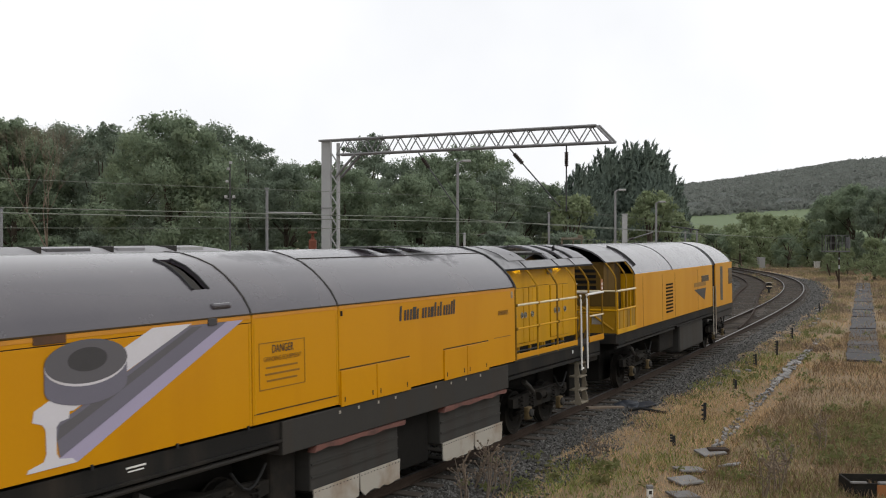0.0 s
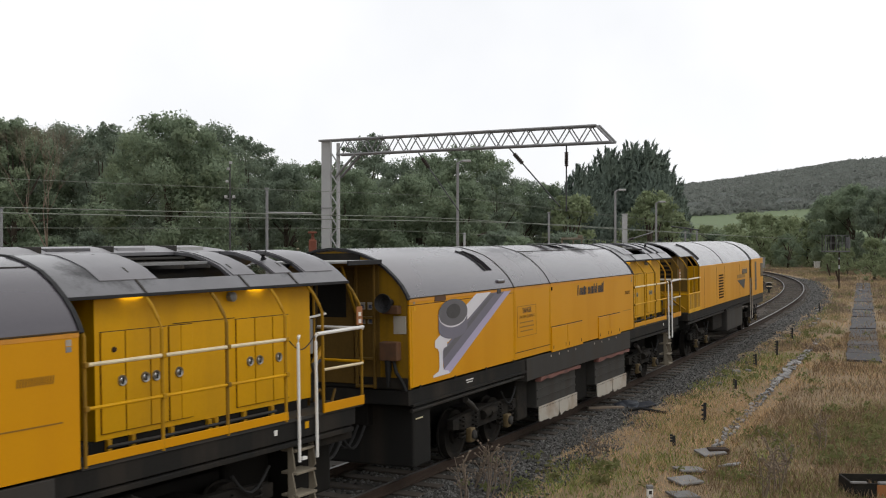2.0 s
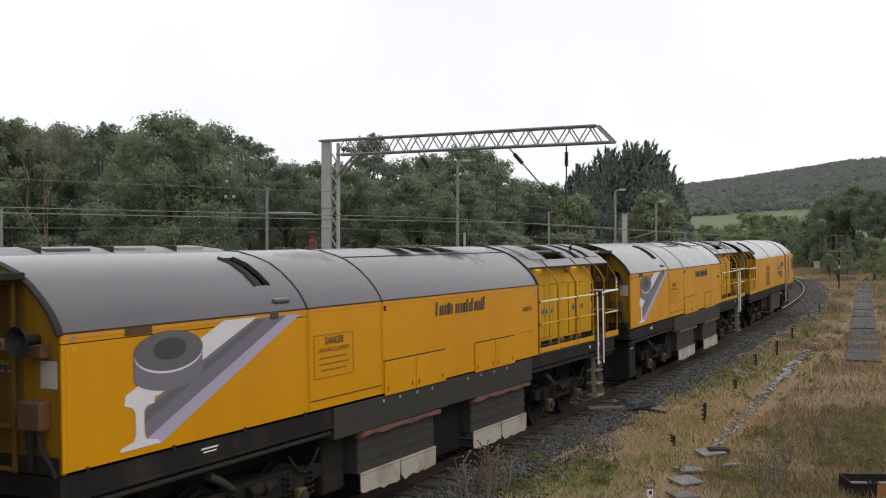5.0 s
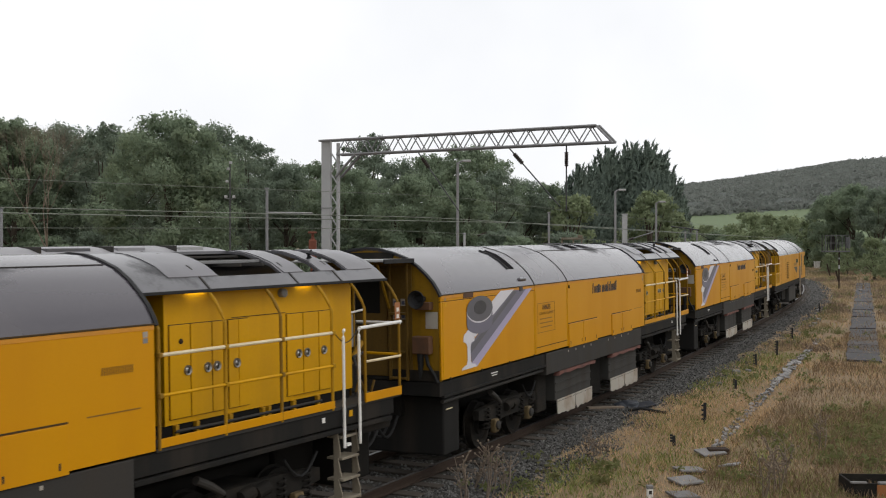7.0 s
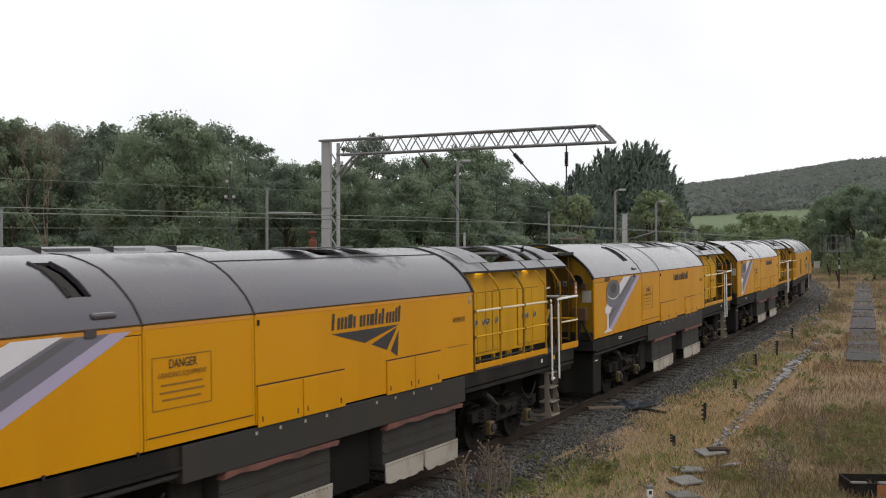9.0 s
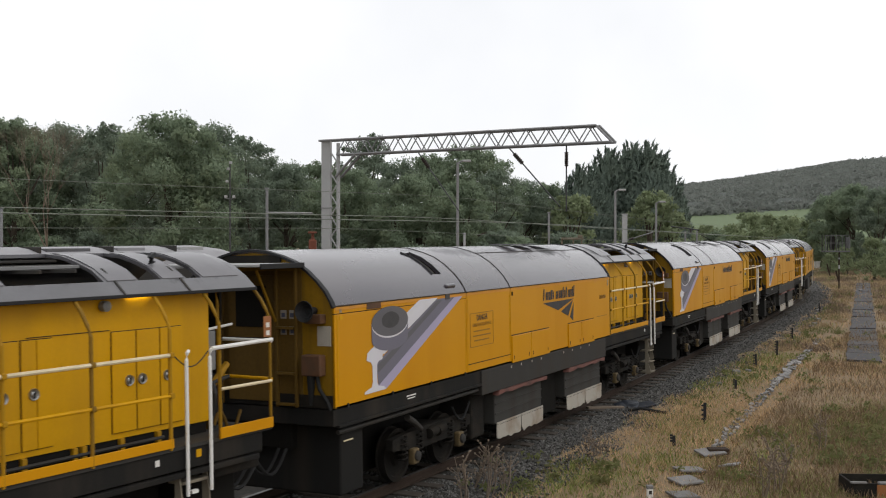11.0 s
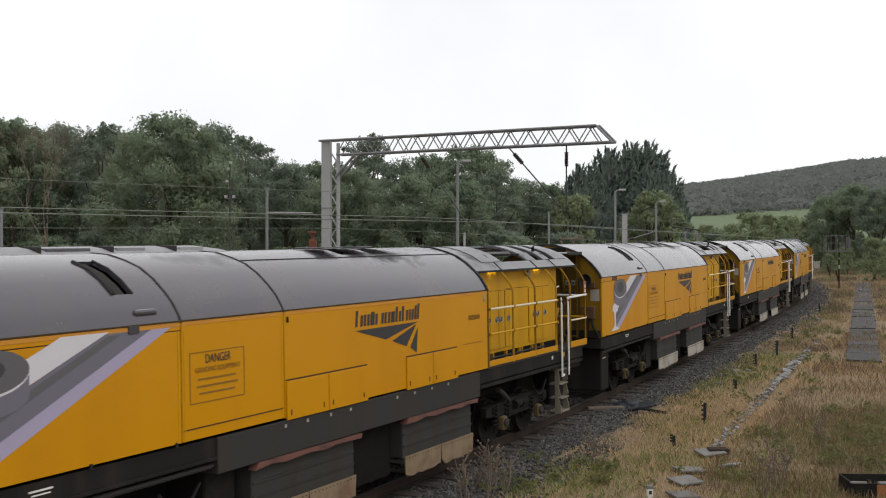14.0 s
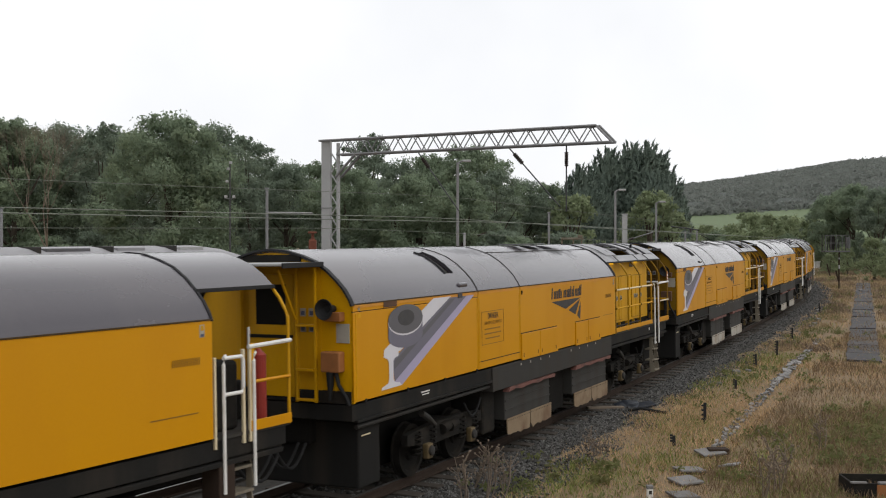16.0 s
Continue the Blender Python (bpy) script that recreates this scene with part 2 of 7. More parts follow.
GRASS_GREEN = mat("green_grass", (0.18, 0.215, 0.05), 0.8, var=0.3, scale=0.5, dirt=(0.20, 0.19, 0.06), bump=0, island=0.15)
GRASS_BROWN = mat("brown_seeding_weeds", (0.2, 0.135, 0.075), 0.9, var=0.3, scale=0.7, dirt=(0.09, 0.075, 0.045), bump=0, island=0.22)
SCRUB_STRAW = mat("pale_straw_scrub", (0.36, 0.27, 0.155), 0.9, var=0.25, scale=0.4, dirt=(0.24, 0.17, 0.10), dirt_amount=0.7, bump=0, island=0.15)
SCRUB_BROWN = mat("brown_scrub_stems", (0.20, 0.145, 0.10), 0.9, var=0.25, scale=0.4, dirt=(0.13, 0.105, 0.07), dirt_amount=0.7, bump=0, island=0.15)
TARP = mat("dark_blue_plastic", (0.012, 0.016, 0.024), 0.5, var=0.2, scale=5, bump=0.1)
COACH = mat("coach_roof_grey", (0.27, 0.265, 0.275), 0.5, var=0.12, scale=1.2, dirt=(0.16, 0.16, 0.16), bump=0.03)
CABLE = mat("rubber_hose", (0.018, 0.018, 0.018), 0.7, var=0.2, bump=0.05, spec=0.2)
glow = mat("warm_walkway_lamp", (0.9, 0.8, 0.5), 0.5, bump=0)
glow.node_tree.nodes["Principled BSDF"].inputs["Emission Color"].default_value = (1.0, 0.93, 0.45, 1)
glow.node_tree.nodes["Principled BSDF"].inputs["Emission Strength"].default_value = 9.0


# ---- mesh helpers ----
def part(name, bm, material, parent=None, label=""):
    """Links a bmesh as one mesh object under a thing or a part."""
    me = bpy.data.meshes.new(name)
    bm.normal_update()
    bm.to_mesh(me)
    bm.free()
    me.materials.append(material)
    ob = new(name, me)
    ob.parent = parent
    if label:
        tagged(ob, label)
    return ob


def thing(name, label, category, group="", m=None, kind=""):
    return_ob = tagged(new(name), label, category, group, kind)
    if m is not None:
        return_ob.matrix_basis = m
    return return_ob


def shade(ob):
    ob.data.polygons.foreach_set("use_smooth", [True] * len(ob.data.polygons))
    ob.data.set_sharp_from_angle(angle=radians(35))
    return ob


def box(bm, x0, x1, y0, y1, z0, z1, bevel=0.0, m=None):
    r = bmesh.ops.create_cube(bm, size=1.0)
    bmesh.ops.transform(bm, verts=r["verts"], matrix=Matrix.Translation(((x0 + x1) / 2, (y0 + y1) / 2, (z0 + z1) / 2)) @ Matrix.Diagonal((x1 - x0, y1 - y0, z1 - z0, 1)))
    vs = r["verts"]
    if bevel:
        es = list({e for v in vs for e in v.link_edges})
        q = bmesh.ops.bevel(bm, geom=es, offset=bevel, segments=2, affect="EDGES", profile=0.5)
        vs = list({v for f in q["faces"] for v in f.verts} | {v for v in vs if v.is_valid})
    if m is not None:
        bmesh.ops.transform(bm, verts=vs, matrix=m)
    return bm


def boxbm(*a, **k):
    return box(bmesh.new(), *a, **k)


def tube(bm, pts, r, n=8):
    """A round bar along a line of points; r may be a list."""
    pts = [Vector(q) for q in pts]
    rs = r if isinstance(r, (list, tuple)) else [r] * len(pts)
    rings = []
    ref = Vector((0, 0, 1))
    for i, q in enumerate(pts):
        t = (pts[min(i + 1, len(pts) - 1)] - pts[max(i - 1, 0)]).normalized()
        a = t.cross(ref)
        if a.length < 0.2:
            a = t.cross(Vector((1, 0, 0)))
        a.normalize()
        c = t.cross(a)
        rings.append([bm.verts.new(q + (a * math.cos(k * math.tau / n) + c * math.sin(k * math.tau / n)) * rs[i]) for k in range(n)])
    for A, C in zip(rings, rings[1:]):
        for k in range(n):
            bm.faces.new((A[k], A[(k + 1) % n], C[(k + 1) % n], C[k]))
    bm.faces.new(rings[0][::-1])
    bm.faces.new(rings[-1])
    return bm


def tubebm(pts, r, n=8):
    return tube(bmesh.new(), pts, r, n)


def prism(bm, outline, y0, y1, axis="y"):
    """A flat outline, given in the x-z plane, with thickness along y."""
    a = [bm.verts.new((x, y0, z)) for x, z in outline]
    c = [bm.verts.new((x, y1, z)) for x, z in outline]
    n = len(outline)
    bm.faces.new(a)
    bm.faces.new(c[::-1])
    for i in range(n):
        bm.faces.new((a[i], c[i], c[(i + 1) % n], a[(i + 1) % n]))
    bmesh.ops.recalc_face_normals(bm, faces=bm.faces[:])
    return bm


def lathe(bm, profile, n=20, m=None):
    """Profile of (radius, height) turned about the y axis."""
    rings = [[bm.verts.new((r * math.cos(k * math.tau / n), h, r * math.sin(k * math.tau / n))) for k in range(n)] for r, h in profile]
    for A, C in zip(rings, rings[1:]):
        for k in range(n):
            bm.faces.new((A[k], A[(k + 1) % n], C[(k + 1) % n], C[k]))
    bm.faces.new(rings[0])
    bm.faces.new(rings[-1][::-1])
    bmesh.ops.recalc_face_normals(bm, faces=bm.faces[:])
    if m is not None:
        bmesh.ops.transform(bm, verts=bm.verts[:], matrix=m)
    return bm


def from_arrays(name, verts, faces, material, parent=None):
    me = bpy.data.meshes.new(name)
    me.from_pydata(verts, [], faces)
    me.materials.append(material)
    ob = new(name, me)
    ob.parent = parent
    return ob


# ---- the line of the track: bends in plan, by distance along it ----
BEND_AT = (-45.0, -30.0, -17.7, 0.0, 13.28, 26.55, 39.83, 53.1, 66.38, 79.65, 97.35)
BEND = (0.0, 0.0, 0.0052, 0.00487, 0.0021, 0.00028, 0.00093, 0.00254, 0.00392, 0.00479, 0.00548)
STEP = 0.25
LINE_S = np.arange(-130, 190, STEP)
_i0 = int(130 / STEP)
_turn = np.cumsum(np.interp(LINE_S, BEND_AT, BEND)) * STEP
LINE_H = radians(61.656) + _turn - _turn[_i0]
LINE_X = np.cumsum(np.cos(LINE_H)) * STEP
LINE_Y = np.cumsum(np.sin(LINE_H)) * STEP
LINE_X += -2.8354 - LINE_X[_i0]
LINE_Y += 15.5794 - LINE_Y[_i0]
CANT = radians(1.043)


def along(s, side=0.0, z=0.0):
    """A place s metres along the track, side metres to its left."""
    h = np.interp(s, LINE_S, LINE_H)
    return Vector((np.interp(s, LINE_S, LINE_X) - math.sin(h) * side, np.interp(s, LINE_S, LINE_Y) + math.cos(h) * side, z))


def heading(s):
    return float(np.interp(s, LINE_S, LINE_H))


MAIN = radians(59.0)


def main(c, a, z=0.0):
    """A place by the straight main lines: c metres out to the left, a metres along."""
    return Vector((-math.sin(MAIN) * c + math.cos(MAIN) * a, math.cos(MAIN) * c + math.sin(MAIN) * a, z))


def main_curve(c, a):
    """The main lines with their bend beyond the gantry: place and heading."""
    x = min(max((a - 28) / 40, 0), 1)
    x = x * x * (3 - 2 * x)
    return main(c, a).lerp(along(a - 11.9, c - 10.45), x), MAIN * (1 - x) + heading(a - 11.9) * x


# ---- ground ----
def ground_height(x, y):
    return -0.24 + 0.05 * noise.noise((x * 0.35, y * 0.35, 0)) + 0.03 * noise.noise((x * 1.1, y * 1.1, 3))


def build_ground():
    verts, faces = [], []
    xs = np.concatenate([[-3000, -800, -250, -120], np.arange(-60, 75, 1.5), [90, 130, 250, 800, 3000]])
    ys = np.concatenate([[-3000, -400, -100], np.arange(-30, 130, 1.5), [150, 200, 300, 450, 3500]])
    for y in ys:
        for x in xs:
            verts.append((x, y, ground_height(x, y) if abs(x) < 100 and -50 < y < 140 else -0.24))
    w = len(xs)
    for j in range(len(ys) - 1):
        for i in range(w - 1):
            k = j * w + i
            faces.append((k, k + 1, k + w + 1, k + w))
    m = mat("rough_ground", (0.205, 0.145, 0.082), 0.95, var=0.3, scale=0.35, dirt=(0.095, 0.082, 0.04), dirt_amount=0.85, bump=0.6, fine=9)
    return shade(tagged(from_arrays("ground", verts, faces, m), "rough ground of dry straw grass and weeds", "ground", kind="structure"))


build_ground()


# ---- hill and field in the distance ----
RIDGE_X, RIDGE_Z = (60, 250, 328, 407, 486, 565, 640, 900, 1500), (50, 63, 73, 83, 95, 108, 113, 130, 120)


def hill_height(x, y):
    top = float(np.interp(x * 1500 / max(y, 900), RIDGE_X, RIDGE_Z))
    f = min(max((y - 620) / 880, 0), 1)
    return top * (0.325 * min(f / 0.2, 1) + 0.675 * max(0, (f - 0.2) / 0.8) ** 0.85)


def build_hill():
    verts, faces = [], []
    xs, ys = np.arange(60, 1500, 12.0), np.concatenate([np.arange(620, 1500, 14.0), np.arange(1500, 1900, 40.0)])
    for y in ys:
        for x in xs:
            f = (y - 620) / 880
            z = hill_height(x, min(y, 1500))
            if y > 1500:
                z -= (y - 1500) * 0.1
            if f > 0.2:
                z += 4 * noise.noise((x * 0.03, y * 0.03, 0)) + random.uniform(-3.5, 3.5)
            verts.append((x, y, z - 1))
    w = len(xs)
    for j in range(len(ys) - 1):
        for i in range(w - 1):
            k = j * w + i
            faces.append((k, k + 1, k + w + 1, k + w))
    # woodland greyed in its colour to stand in for distance haze
    hill_m = mat("haze_greyed_woodland", (0.085, 0.095, 0.085), 0.95, var=0.55, scale=0.012, dirt=(0.10, 0.095, 0.085), dirt_amount=0.7, bump=0.4, fine=0.09)
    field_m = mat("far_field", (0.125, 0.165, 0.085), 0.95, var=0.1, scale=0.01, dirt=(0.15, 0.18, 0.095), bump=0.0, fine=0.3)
    n_field = int(np.sum(ys < 620 + 0.19 * 880))
    cut = (n_field - 1) * (w - 1)
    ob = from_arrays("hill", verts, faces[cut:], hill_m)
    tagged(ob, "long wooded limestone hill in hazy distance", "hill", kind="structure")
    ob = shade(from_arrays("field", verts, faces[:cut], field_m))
    tagged(ob, "pale green meadow below the hill", "field", kind="structure")


build_hill()


# ---- track ----
RAIL_PROFILE = ((-0.035, 0), (0.035, 0), (0.035, -0.035), (0.01, -0.05), (0.01, -0.13), (0.065, -0.145), (0.065, -0.158), (-0.065, -0.158), (-0.065, -0.145), (-0.01, -0.13), (-0.01, -0.05), (-0.035, -0.035))


def rail_mesh(point, s0, s1, step, lift, parent):
    """point(s) gives the place and heading of the rail at s."""
    bm, rings = bmesh.new(), []
    for s in np.arange(s0, s1 + 0.01, step):
        q, h = point(s)
        rings.append([bm.verts.new((q[0] - math.sin(h) * a, q[1] + math.cos(h) * a, q[2] + b + lift)) for a, b in RAIL_PROFILE])
    n = len(RAIL_PROFILE)
    for A, C in zip(rings, rings[1:]):
        for k in range(n):
            f = bm.faces.new((A[k], A[(k + 1) % n], C[(k + 1) % n], C[k]))
            f.material_index = 1 if k == 0 else 0
    bmesh.ops.recalc_face_normals(bm, faces=bm.faces[:])
    ob = part("rail", bm, RUST, parent)
    ob.data.materials.append(STEEL)
    return ob


def ribbon(name, point, s0, s1, step, section, material, label, category):
    verts, faces = [], []
    ss = np.arange(s0, s1 + 0.01, step)
    w = len(section)
    for s in ss:
        q, h = point(s)
        for a, b in section:
            verts.append((q[0] - math.sin(h) * a, q[1] + math.cos(h) * a, q[2] + b + 0.02 * noise.noise((s * 1.3, a * 2, b))))
    for j in range(len(ss) - 1):
        for i in range(w - 1):
            k = j * w + i
            faces.append((k, k + w, k + w + 1, k + 1))
    return shade(tagged(from_arrays(name, verts, faces, material), label, category, kind="structure"))


BED = ((2.6, -0.45), (2.0, -0.21), (0.9, -0.205), (-0.9, -0.19), (-1.9, -0.195), (-2.75, -0.36))
ribbon("ballast_bed", lambda s: (along(s), heading(s)), -120, 180, 1.0, BED, BALLAST, "grey crushed stone ballast bed under the curving track", "ballast")


def siding(s):
    """Lateral place of the second line, which leaves the first one."""
    x = min(max((s - 28) / 44, 0), 1)
    return 3.0 * x * x * (3 - 2 * x) + max(0, s - 85) * 0.02


ribbon("ballast_bed_siding", lambda s: (along(s, siding(s) + 1.4, -0.03), heading(s)), 30, 180, 1.0, ((4.2, -0.45), (3.4, -0.22), (0, -0.2), (-1.6, -0.2), (-2.0, -0.3)), BALLAST_BROWN, "brownish grey ballast bed of the diverging siding", "ballast")
ribbon("ballast_bed_main", lambda s: main_curve(15.2, s), -110, 150, 3.0, ((4.6, -0.5), (3.9, -0.22), (0, -0.2), (-3.0, -0.22), (-3.6, -0.5)), BALLAST, "grey ballast bed of the two main lines", "ballast")

SLEEPER_MESH = None


def sleepers(parent, places):
    global SLEEPER_MESH
    if SLEEPER_MESH is None:
        bm = boxbm(-0.125, 0.125, -1.28, 1.28, -0.13, 0.0, bevel=0.012)
        SLEEPER_MESH = bpy.data.meshes.new("sleeper")
        bm.to_mesh(SLEEPER_MESH)
        bm.free()
        SLEEPER_MESH.materials.append(SLEEPER)
    for q, h in places:
        ob = new("sleeper", SLEEPER_MESH)
        ob.parent = parent
        ob.matrix_basis = Matrix.Translation(q) @ pose(0, 0, 0, 0, 0, math.degrees(h) + random.uniform(-1, 1))


def build_track(label, point, s0, s1, step, sl0, sl1, worn=True):
    tr = thing("railway_track", label, "track", kind="structure")
    for off in (-0.7525, 0.7525):
        def rail_point(s, off=off):
            q, h = point(s)
            return Vector((q[0] - math.sin(h) * off, q[1] + math.cos(h) * off, q[2] - off * math.sin(CANT) * 0.5)), h
        ob = rail_mesh(rail_point, s0, s1, step, 0.0, tr)
        if not worn:
            ob.data.materials[1] = RUST
    places = []
    for s in np.arange(sl0, sl1, 0.68):
        q, h = point(s)
        places.append((Vector((q[0], q[1], q[2] - 0.158)), h))
    sleepers(tr, places)
    return tr


build_track("running track with worn rails on weathered sleepers", lambda s: (along(s), heading(s)), -120, 175, 0.75, -8, 118)
build_track("siding with rusty rails curving off through a turnout", lambda s: (along(s, siding(s)), heading(s)), 36, 175, 0.75, 46, 112, False)
build_track("near main line behind the train", lambda s: main_curve(13.5, s), -100, 44, 3, 20, 40)
build_track("far main line behind the train", lambda s: main_curve(17.0, s), -100, 150, 3, 20, 110)


def build_stones():
    """Loose ballast stones beside and between the rails."""
    rng = np.random.default_rng(4)
    base = np.array([(1, 0, 0), (-1, 0, 0), (0, 1, 0), (0, -1, 0), (0, 0, 1), (0, 0, -1)], float)
    tri = ((0, 2, 4), (2, 1, 4), (1, 3, 4), (3, 0, 4), (2, 0, 5), (1, 2, 5), (3, 1, 5), (0, 3, 5))
    verts, faces = [], []
    n = 0
    for s0, s1, lat0, lat1, count, size in ((-1, 12, -3.0, -0.85, 12500, 0.036), (12, 30, -3.0, -0.85, 10500, 0.042), (30, 60, -3.1, -0.9, 6500, 0.055), (60, 100, -3.0, -0.9, 5000, 0.075), (45, 100, -0.7, 0.7, 3000, 0.06), (-1, 20, -0.65, 0.65, 3500, 0.04), (45, 95, 0.8, 5.0, 5000, 0.065)):
        for _ in range(count):
            s, a = rng.uniform(s0, s1), rng.uniform(lat0, lat1)
            top = np.interp(-a, (-2.0, 1.9, 2.75), (-0.2, -0.195, -0.36))
            if a < -2.3 and rng.random() < (-2.3 - a) / 0.8:
                continue
            q = along(s, a)
            q.z = max(top, ground_height(q.x, q.y) if a < -2.2 else -1) + rng.uniform(-0.01, 0.012)
            pts = base * (size * rng.uniform(0.55, 1.25)) * rng.uniform(0.55, 1.2, (6, 1))
            an = rng.uniform(0, 6.28)
            ca, sb = math.cos(an), math.sin(an)
            tilt = rng.uniform(-0.5, 0.5)
            for x, y, z in pts:
                verts.append((q[0] + ca * x - sb * y, q[1] + sb * x + ca * y, q[2] + z * 0.75 + tilt * x))
            faces.extend([(n + i, n + j, n + k) for i, j, k in tri])
            n += 6
    tagged(from_arrays("ballast_stones", verts, faces, STONE), "loose angular grey ballast stones beside the rails", "ballast", kind="stuff")


build_stones()
# ---- the train ----
U0 = 4.92          # the vehicle's pivot lies this far behind its walkway bulkhead
NEAR, FAR = -1.4, 1.4
ARC = ((1.4, 3.04), (1.36, 3.13), (1.27, 3.27), (1.15, 3.40), (0.98, 3.55), (0.78, 3.68), (0.54, 3.77), (0.28, 3.84), (0.0, 3.865))


def arc(cut=1.41, lift=0.0):
    """Points of the roof's curve from the near gutter to the far one."""
    h = [(y, z + lift) for y, z in ARC if y <= cut + 1e-6]
    return [(-y, z) for y, z in h] + [(y, z) for y, z in h[::-1][1:]]


def bx(u0, u1, y0, y1, z0, z1, bevel=0.0, bm=None):
    return box(bm or bmesh.new(), u0 + U0, u1 + U0, y0, y1, z0, z1, bevel)


def roof_shell(u0, u1, cut=1.41, holes=(), lift=0.0, thick=0.04, du=0.8):
    """Curved roof from u0 to u1; holes are (u0, u1, y0, y1)."""
    pts = arc(cut, lift)
    us = sorted({u0, u1, *[x for h in holes for x in h[:2]], *np.linspace(u0, u1, max(2, int((u1 - u0) / du)) + 1).tolist()})
    bm = bmesh.new()
    g = [[bm.verts.new((u + U0, y, z)) for y, z in pts] for u in us]
    for i in range(len(us) - 1):
        for j in range(len(pts) - 1):
            uc, yc = (us[i] + us[i + 1]) / 2, (pts[j][0] + pts[j + 1][0]) / 2
            if not any(a < uc < b and c < yc < d for a, b, c, d in holes):
                bm.faces.new((g[i][j], g[i + 1][j], g[i + 1][j + 1], g[i][j + 1]))
    bmesh.ops.recalc_face_normals(bm, faces=bm.faces[:])
    bmesh.ops.solidify(bm, geom=bm.faces[:], thickness=thick)
    bmesh.ops.delete(bm, geom=[v for v in bm.verts if not v.link_faces], context="VERTS")
    return bm


def arc_rib(u, width, height, cut=1.41, lift=0.0):
    pts = [(-q, z) for q, z in ARC if q <= cut] + [(q, z) for q, z in ARC[::-1][1:] if q <= cut]
    bm = bmesh.new()
    rows = []
    for y, z in pts:
        nrm = Vector((0, y * 0.45, 1.0)).normalized() if abs(y) < 1.2 else Vector((0, y, 0.8)).normalized()
        rows.append([bm.verts.new((u + U0 + dx, y + nrm.y * hh, z + lift + nrm.z * hh)) for dx, hh in ((-width / 2, -0.01), (-width / 2, height), (width / 2, height), (width / 2, -0.01))])
    for A, C in zip(rows, rows[1:]):
        for k in range(4):
            bm.faces.new((A[k], A[(k + 1) % 4], C[(k + 1) % 4], C[k]))
    bm.faces.new(rows[0])
    bm.faces.new(rows[-1][::-1])
    bmesh.ops.recalc_face_normals(bm, faces=bm.faces[:])
    return bm


def arc_plate(u0, u1, y0, y1, lift, thick=0.02):
    """A plate that lies on the roof's curve, lift above it."""
    ys0, zs0 = [y for y, z in ARC][::-1], [z for y, z in ARC][::-1]
    bm = bmesh.new()
    ys = np.linspace(y0, y1, 9)
    rows = []
    for dz in (lift, lift + thick):
        rows.append([[bm.verts.new((u + U0, y, np.interp(abs(y), ys0, zs0) + dz)) for y in ys] for u in (u0, u1)])
    for (p, q), turn in zip(rows, (1, -1)):
        for j in range(8):
            bm.faces.new((p[j], q[j], q[j + 1], p[j + 1])[::turn])
    lo, hi = rows
    for k in (0, 1):
        for j in range(8):
            bm.faces.new((lo[k][j], lo[k][j + 1], hi[k][j + 1], hi[k][j]))
    for j in (0, 8):
        bm.faces.new((lo[0][j], lo[1][j], hi[1][j], hi[0][j]))
    bmesh.ops.recalc_face_normals(bm, faces=bm.faces[:])
    return bm


def flat(outline, layer, bm=None):
    """A painted shape on the near side; layer counts the coats."""
    y = NEAR - 0.002 * layer
    return prism(bm or bmesh.new(), [(u + U0, z) for u, z in outline], y - 0.002, y + 0.001)


def number_row(owner, material, u, z, height, count):
    """A row of plain bars, two for each character of a short number."""
    t, w = 0.17 * height, 0.55 * height
    for k in range(count):
        x = u + k * (w + 0.22 * height)
        for e in (0, w - t):
            part("number_bar", flat(((x + e, z), (x + e + t, z), (x + e + t + height * 0.12, z + height), (x + e + height * 0.12, z + height)), 3), material, owner)


def name_row(panel, widths, u=-4.47, z=2.71, height=0.235):
    """The company's name as one slanting bar or two for each letter."""
    t = 0.25 * height
    for w, h in widths:
        w, h = w * height, h * height
        strokes = [(u, h)] + ([(u + w - t, h if h < 0.9 * height else h * 0.7)] if w > 0.42 * height else [])
        for x, k in strokes:
            part("name_bar", flat(((x, z), (x + t, z), (x + t + k * 0.12, z + k), (x + k * 0.12, z + k)), 3), INK, panel)
        u += w + 0.13 * height


def text_mesh(words, size):
    cu = bpy.data.curves.new("words", "FONT")
    cu.body, cu.size, cu.extrude = words, size, 0.001
    ob = bpy.data.objects.new("words", cu)
    scene.collection.objects.link(ob)
    bpy.context.view_layer.update()
    me = bpy.data.meshes.new_from_object(ob)
    bpy.data.objects.remove(ob)
    bpy.data.curves.remove(cu)
    return me


def text_part(name, words, size, u, z, parent, material, width=None):
    me = text_mesh(words, size)
    xs = [v.co.x for v in me.vertices]
    k = width / (max(xs) - min(xs)) if width else 1
    me.transform(Matrix.Translation((u + U0, NEAR - 0.008, z)) @ Matrix.Rotation(radians(90), 4, "X") @ Matrix.Diagonal((k, 1, 1, 1)))
    me.materials.append(material)
    ob = new(name, me)
    ob.parent = parent
    return ob


def ellipse(u, z, a, b, n=36, t0=0.0, t1=math.tau, tilt=0.0):
    out = []
    for k in range(n):
        t = t0 + (t1 - t0) * k / (n - (0 if t1 - t0 >= math.tau else 1))
        x, y = a * math.cos(t), b * math.sin(t)
        out.append((u + x * math.cos(tilt) - y * math.sin(tilt), z + x * math.sin(tilt) + y * math.cos(tilt)))
    return out


